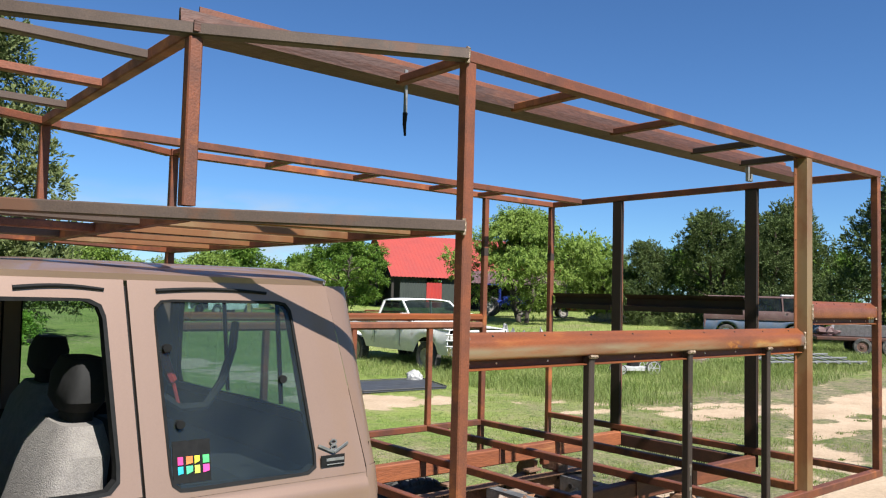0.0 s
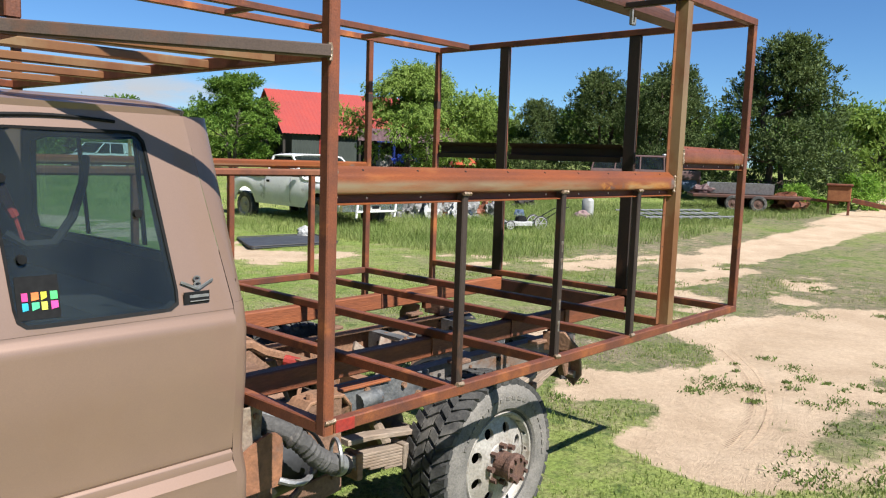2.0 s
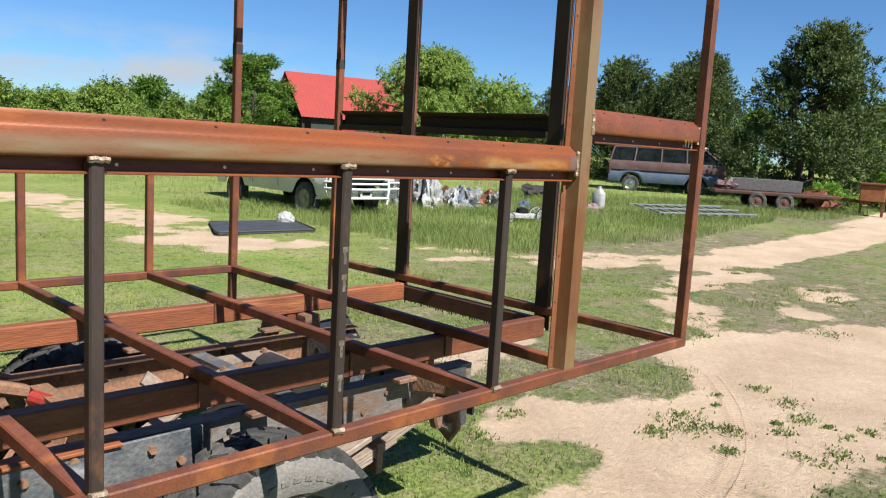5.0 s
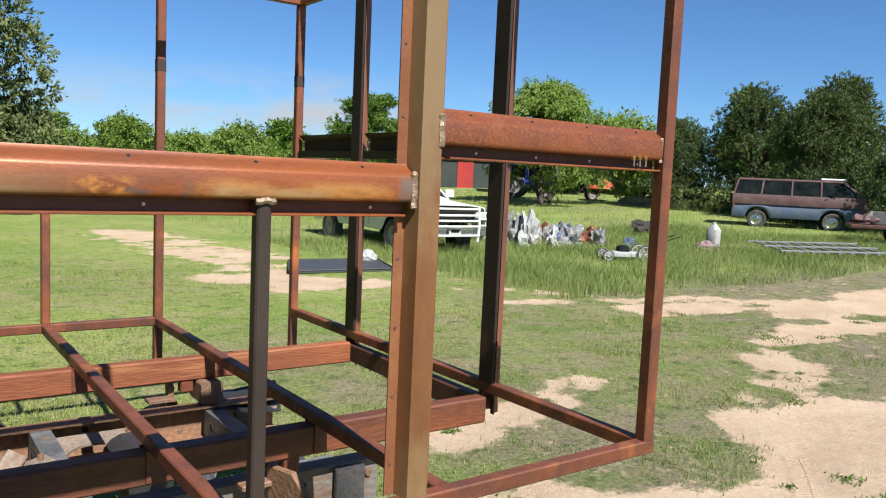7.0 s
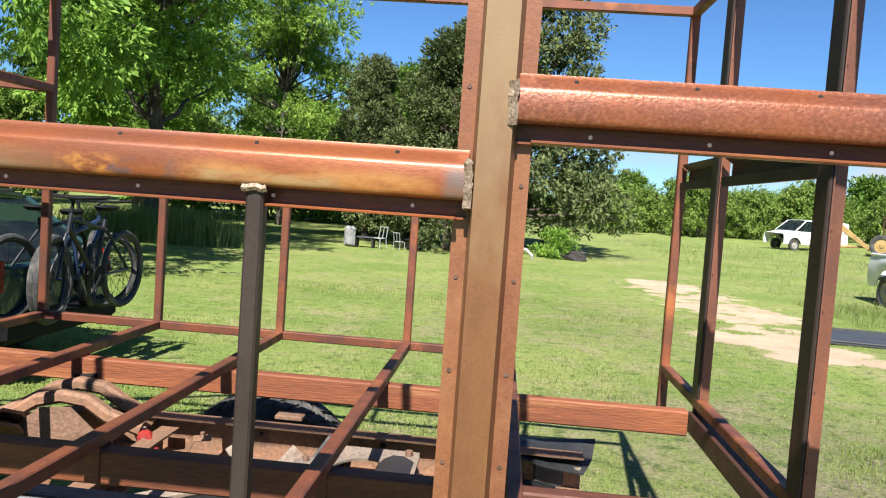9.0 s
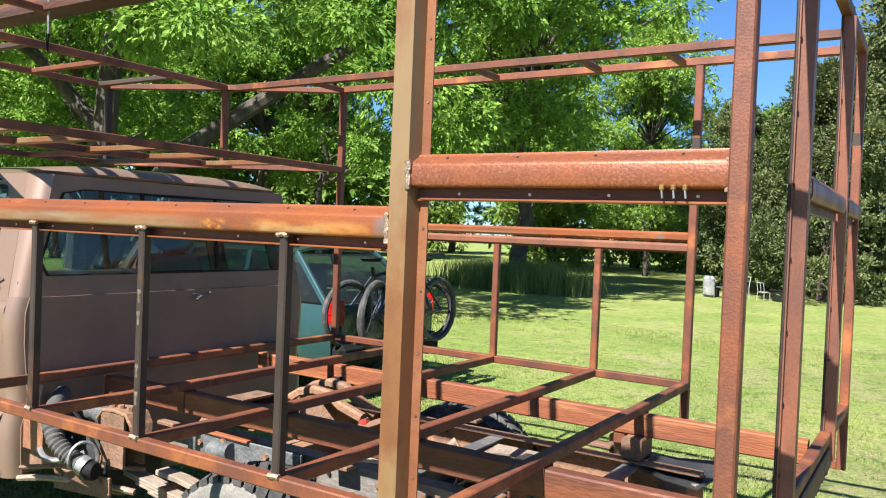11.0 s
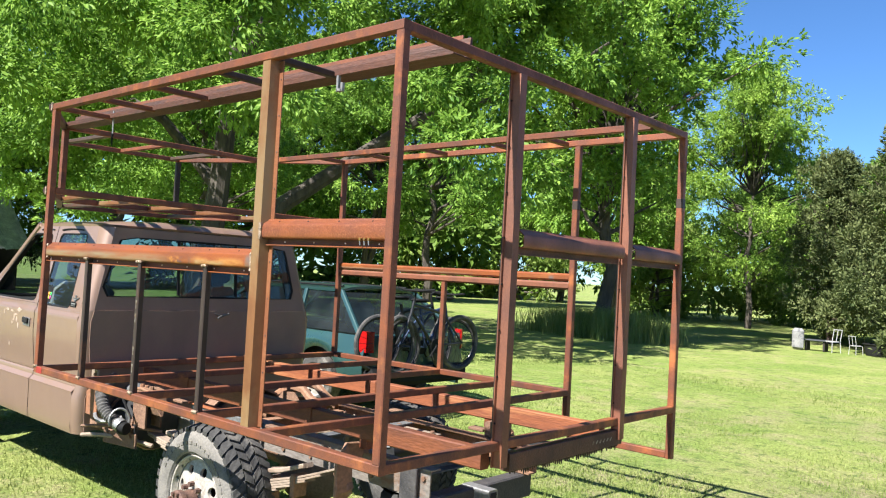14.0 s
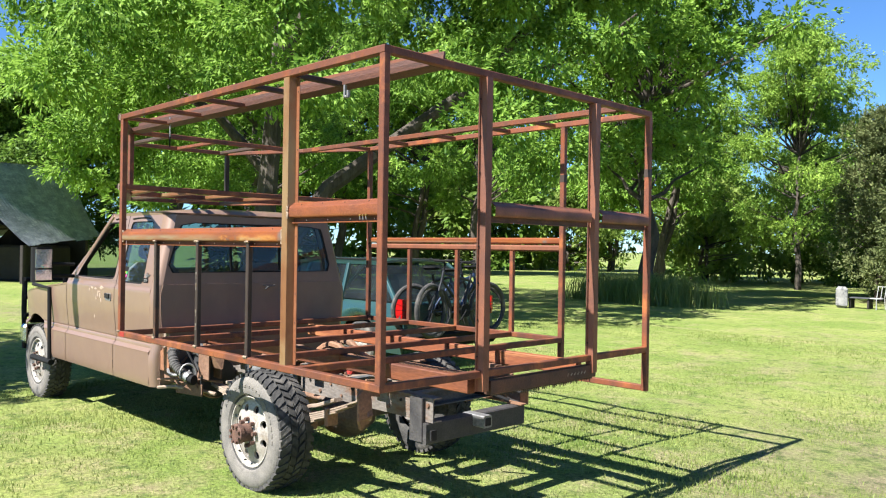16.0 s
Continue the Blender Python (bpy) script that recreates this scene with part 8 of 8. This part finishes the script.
jug = thing("plastic_jug", "tall white plastic jug standing in grass", "jug", at=(18.4, 10.6, float(gz(18.4, 10.6))))
bm = bmesh.new()
seat_block(bm, [((0, 0, 0), 0.14, 0.12), ((0, 0, 0.05), 0.16, 0.14), ((0, 0, 0.5), 0.16, 0.14), ((0, 0, 0.6), 0.08, 0.07), ((0, 0, 0.63), 0.06, 0.06)])
part("jug_body", bm, WHITEPLASTIC, jug, "", True)
bm = bmesh.new()
bar(bm, (0, 0, 0.63), (0, 0, 0.69), ring(0.05, 12))
part("cap", bm, WHITEPLASTIC, jug)

mower = thing("push_mower", "old push lawn mower with spoked white wheels", "lawn mower", at=(14.33, 9.92, float(gz(14.33, 9.92))), rz=-32)
for x, r in ((-0.42, 0.11), (0.38, 0.17)):
    for s in (-1, 1):
        bm = bmesh.new()
        tube_along(bm, [(x + r * math.cos(a), s * 0.26, r + r * math.sin(a)) for a in np.linspace(0, 6.2832, 25)], 0.018, 6)
        w = part("wheel", bm, RUBBER, mower, "", True)
        bm = bmesh.new()
        tube_along(bm, [(x + (r - 0.02) * math.cos(a), s * 0.26, r + (r - 0.02) * math.sin(a)) for a in np.linspace(0, 6.2832, 21)], 0.014, 6)
        for k in range(6):
            a = k * math.pi / 3
            tube_along(bm, [(x, s * 0.26, r), (x + (r - 0.02) * math.cos(a), s * 0.26, r + (r - 0.02) * math.sin(a))], 0.010, 5)
        part("spokes", bm, WHITEPLASTIC, w)
bm = bmesh.new()
seat_block(bm, [((-0.05, 0, 0.10), 0.24, 0.42), ((-0.05, 0, 0.17), 0.23, 0.40), ((-0.05, 0, 0.20), 0.12, 0.2)])
part("deck", bm, WHITEPLASTIC, mower, "pale mower deck", True)
bm = bmesh.new()
seat_block(bm, [((-0.05, 0, 0.19), 0.13, 0.14), ((-0.05, 0, 0.30), 0.12, 0.13), ((-0.05, 0, 0.33), 0.07, 0.07)])
part("engine", bm, TRIM, mower, "black mower engine", True)
for s in (-1, 1):
    bm = bmesh.new()
    tube_along(bm, [(0.35, s * 0.22, 0.18), (0.9, s * 0.2, 0.50), (1.15, s * 0.2, 0.58)], 0.012, 6)
    part("handle_tube", bm, TRIM, mower)

# pale lattice panels lying in the grass
lat = thing("fence_panel", "pale metal gate panel lying in grass", "panel", at=(19.6, 8.5, float(gz(19.6, 8.5)) + 0.16), rz=-30)
for i in range(9):
    bm = bmesh.new()
    bar(bm, (-1.3 + 0.32 * i, -0.9, 0), (-1.2 + 0.32 * i, 0.9, 0.1), rect(0.06, 0.03, 0.005))
    part("slat", bm, ALU, lat)
for y in (-0.8, 0.0, 0.8):
    bm = bmesh.new()
    bar(bm, (-1.4, y, 0.05 + 0.05 * y), (1.5, y, 0.09 + 0.05 * y), rect(0.06, 0.04, 0.005))
    part("rail", bm, ALU, lat)

# flat trailer loaded with scrap, and an orange box further on
tr = thing("flat_trailer", "rusty flat trailer loaded with a grey trough and scrap", "trailer", at=(25.2, 8.9, float(gz(25.2, 8.9))), rz=-58)
lump(tr, "bed", (-1.6, -0.8, 0.44), (1.9, 0.8, 0.55), RUST_PURLIN_SHADE)
for x in (-0.3, 0.5):
    for s in (-1, 1):
        round_wheel(tr, x, s * 0.80, 0.27, 0.18, HUBRUST)
bm = bmesh.new()
bar(bm, (1.9, 0, 0.52), (3.2, 0, 0.38), rect(0.1, 0.1, 0.01))
part("drawbar", bm, RUST, tr)
tg = thing("water_trough", "long grey galvanised trough on the trailer", "trough", at=(25.2, 8.9, float(gz(25.2, 8.9)) + 0.55), rz=-58)
bm = bmesh.new()
bar(bm, (-1.0, 0.1, 0.22), (1.1, 0.1, 0.22), [(-0.25, -0.2), (0.25, -0.2), (0.33, 0.16), (0.28, 0.16), (0.21, -0.15), (-0.21, -0.15), (-0.28, 0.16), (-0.33, 0.16)])
part("trough_shell", bm, ALU, tg)
crumple("scrap_piece", "red and grey scrap heaped on the trailer", "scrap", (24.6, 9.9, 0.6), (0.35, 0.3, 0.2), VANTOP, 21, 2, 0.6)
crumple("scrap_piece", "rusty scrap lying beside the trailer", "scrap", (26.6, 7.7, 0.1), (0.9, 0.5, 0.4), RUST, 22, 2, 0.6)
ob = thing("rusty_box", "orange rusted steel box on a low frame", "box", at=(26.6, 6.1, float(gz(26.6, 6.1))), rz=-75)
lump(ob, "box_shell", (-0.35, -0.3, 0.45), (0.35, 0.3, 0.95), ORANGEWOOD, 0.02)
lump(ob, "box_lid", (-0.40, -0.35, 0.95), (0.40, 0.35, 1.02), RUST, 0.02)
bm = bmesh.new()
for x in (-0.3, 0.3):
    bar(bm, (x, 0, 0), (x, 0, 0.46), rect(0.08, 0.08, 0.01), (0, 1, 0))
bar(bm, (0.4, 0, 0.5), (1.9, 0, 0.2), rect(0.10, 0.16, 0.01))
part("stand", bm, RUST, ob)
lump(thing("steel_cabinet", "small grey cabinet far under the trees", "cabinet", at=(40.0, 6.0, float(gz(40, 6)))), "cabinet_body", (-0.4, -0.4, 0), (0.4, 0.4, 0.9), ALU)

# garden chairs and junk at the wood's edge
def garden_chair(at, turn, size):
    c = thing("garden_chair", "white metal garden chair at the wood's edge", "chair", "garden chairs", at, turn)
    bm = bmesh.new()
    seat_block(bm, [((0, 0, 0.42), 0.22, 0.22), ((0, 0, 0.45), 0.22, 0.22)])
    part("seat", bm, WHITEPLASTIC, c)
    bm = bmesh.new()
    for y in (-0.2, 0, 0.2):
        tube_along(bm, [(-0.2, y, 0.45), (-0.28, y, 0.9)], 0.014, 6)
    tube_along(bm, [(-0.28, -0.22, 0.9), (-0.28, 0.22, 0.9)], 0.018, 6)
    part("backrest", bm, WHITEPLASTIC, c)
    for x, y in ((-0.2, -0.2), (-0.2, 0.2), (0.2, -0.2), (0.2, 0.2)):
        bm = bmesh.new()
        tube_along(bm, [(x, y, 0.43), (x * 1.1, y * 1.1, 0)], 0.014, 6)
        part("leg", bm, WHITEPLASTIC, c)


    c.scale = (size, size, size)


garden_chair((-1.68, 23.5, 0), -120, 0.76)
garden_chair((-1.05, 23.6, 0), 60, 0.60)
wc = thing("old_cooker", "pale grey-white round-cornered enamel box standing at the wood's edge", "appliance", at=(-2.6, 23.3, 0), rz=-20)
lump(wc, "appliance_body", (-0.20, -0.10, 0), (0.20, 0.10, 0.66), TARP, 0.08)
tb = thing("patio_table", "dark low table beside the chairs", "table", at=(-2.15, 23.6, 0))
lump(tb, "tabletop", (-0.32, -0.25, 0.30), (0.32, 0.25, 0.34), GREYPLATE)
for x in (-0.26, 0.26):
    lump(tb, "leg", (x - 0.03, -0.2, 0), (x + 0.03, 0.2, 0.30), DARKWOOD)
tub = thing("garden_tub", "round black plastic tub in the grass", "tub", at=(-0.55, 23.75, 0))
bm = bmesh.new()
lathe(bm, [(0.0, 0.02), (0.26, 0.02), (0.33, 0.33), (0.36, 0.34), (0.36, 0.36), (0.31, 0.35), (0.24, 0.06), (0.0, 0.06)], (0, 0, 0), "z", 28)
part("tub_wall", bm, DARKPLASTIC, tub, "", True)
cv = thing("bent_pipe", "pale curved plastic pipe lying in grass", "pipe", at=(2.9, 23.8, 0))
bm = bmesh.new()
tube_along(bm, [(-0.6, 0, 0.25), (-0.2, 0, 0.34), (0.1, 0, 0.3), (0.3, 0, 0.12), (0.3, 0.05, 0.0)], 0.05, 8)
part("pipe_run", bm, LAMPLENS, cv, "", True)
crumple("log", "dark fallen log in the shade", "log", (4.6, 25.0), (0.5, 0.3, 0.25), DARKWOOD, 31)
crumple("stone_slab", "pale slab lying on the shaded lawn", "slab", (-6.4, 19.6), (0.9, 0.25, 0.2), TARP, 32, 2, 0.2)
YELLOWARM = material("faded_yellow_machine_paint", (0.62, 0.42, 0.14), (0.45, 0.28, 0.10), 3, 0.6, 0, 0.1, 30, spots=(0.30, 0.14, 0.07), spot_scale=3, spot_at=0.6)
hoe = thing("backhoe", "old yellow and rust backhoe parked beside the far van", "backhoe", at=(20.6, 38.7, float(gz(20.6, 38.7))), rz=-25)
for nm, a, b, w_, k in (("boom", (-2.1, 0, 0.1), (-2.2, 0, 1.75), 0.26, 0.5), ("dipper", (-2.05, 0, 1.55), (-0.4, 0, 0.3), 0.30, 0.6), ("strut", (-1.9, 0.1, 0.35), (-0.3, 0.1, 0.45), 0.12, 1.0)):
    bm = bmesh.new()
    bar(bm, a, b, rect(w_, w_ * 0.8, 0.03), (0, 1, 0), k)
    part(nm, bm, YELLOWARM, hoe)
lump(hoe, "engine_block", (-0.3, -0.45, 0.45), (1.6, 0.45, 0.95), RUST_PURLIN_SHADE, 0.08)
for x in (0.1, 1.3):
    for y in (-0.5, 0.5):
        bm = bmesh.new()
        bar(bm, (x, y, 0.9), (x, y, 1.85), rect(0.06, 0.06, 0.01), (0, 1, 0))
        part("cage_post", bm, RUST_PURLIN_SHADE, hoe)
lump(hoe, "cage_roof", (0.0, -0.6, 1.85), (1.4, 0.6, 1.92), RUST_PURLIN_SHADE, 0.02)
for x, r9 in ((0.1, 0.55), (1.5, 0.38)):
    for sd in (-1, 1):
        round_wheel(hoe, x, sd * 0.7, r9, 0.3, YELLOWARM)
# low clouds far off, near the skyline
CLOUD = bpy.data.materials.new("far_cloud")
CLOUD.use_nodes = True
N, Lk = CLOUD.node_tree.nodes, CLOUD.node_tree.links
N.remove(N["Principled BSDF"])
co = N.new("ShaderNodeTexCoord")
mp = N.new("ShaderNodeMapping")
mp.inputs["Scale"].default_value = (0.005, 0.005, 0.016)
Lk.new(co.outputs["Object"], mp.inputs[0])
nz = N.new("ShaderNodeTexNoise")
nz.inputs["Scale"].default_value, nz.inputs["Detail"].default_value, nz.inputs["Roughness"].default_value = 1.2, 9, 0.6
Lk.new(mp.outputs[0], nz.inputs["Vector"])
sep = N.new("ShaderNodeSeparateXYZ")
Lk.new(co.outputs["Generated"], sep.inputs[0])
mr = N.new("ShaderNodeMapRange")
mr.inputs["From Min"].default_value, mr.inputs["From Max"].default_value = 0.40, 0.56
Lk.new(nz.outputs["Fac"], mr.inputs["Value"])
fades = []
for sock in (sep.outputs["X"], sep.outputs["Z"]):
    ramp = N.new("ShaderNodeValToRGB")
    ramp.color_ramp.elements[0].position, ramp.color_ramp.elements[0].color = 0.0, (0, 0, 0, 1)
    ramp.color_ramp.elements[1].position, ramp.color_ramp.elements[1].color = 1.0, (0, 0, 0, 1)
    e = ramp.color_ramp.elements.new(0.55)
    e.color = (1, 1, 1, 1)
    Lk.new(sock, ramp.inputs[0])
    fades.append(ramp.outputs[0])
m1 = N.new("ShaderNodeMath")
m1.operation = "MULTIPLY"
Lk.new(fades[0], m1.inputs[0])
Lk.new(fades[1], m1.inputs[1])
m2 = N.new("ShaderNodeMath")
m2.operation = "MULTIPLY"
Lk.new(m1.outputs[0], m2.inputs[0])
Lk.new(mr.outputs[0], m2.inputs[1])
tr_, em = N.new("ShaderNodeBsdfTransparent"), N.new("ShaderNodeEmission")
em.inputs[0].default_value, em.inputs[1].default_value = (0.86, 0.92, 1.0, 1), 0.34
mx = N.new("ShaderNodeMixShader")
Lk.new(m2.outputs[0], mx.inputs[0])
Lk.new(tr_.outputs[0], mx.inputs[1])
Lk.new(em.outputs[0], mx.inputs[2])
Lk.new(mx.outputs[0], N["Material Output"].inputs[0])
bm = bmesh.new()
grid_mesh(bm, [[(-350, 0, 0), (450, 0, 0)], [(-350, 0, 112), (450, 0, 112)]])
cl_ = part("backdrop", bm, CLOUD)
cl_.matrix_basis = pose(300, 800, 0, 0, 0, -16)
cl_.visible_shadow = False
tagged(cl_, "thin white cloud low over the far wood", "sky", kind="structure")
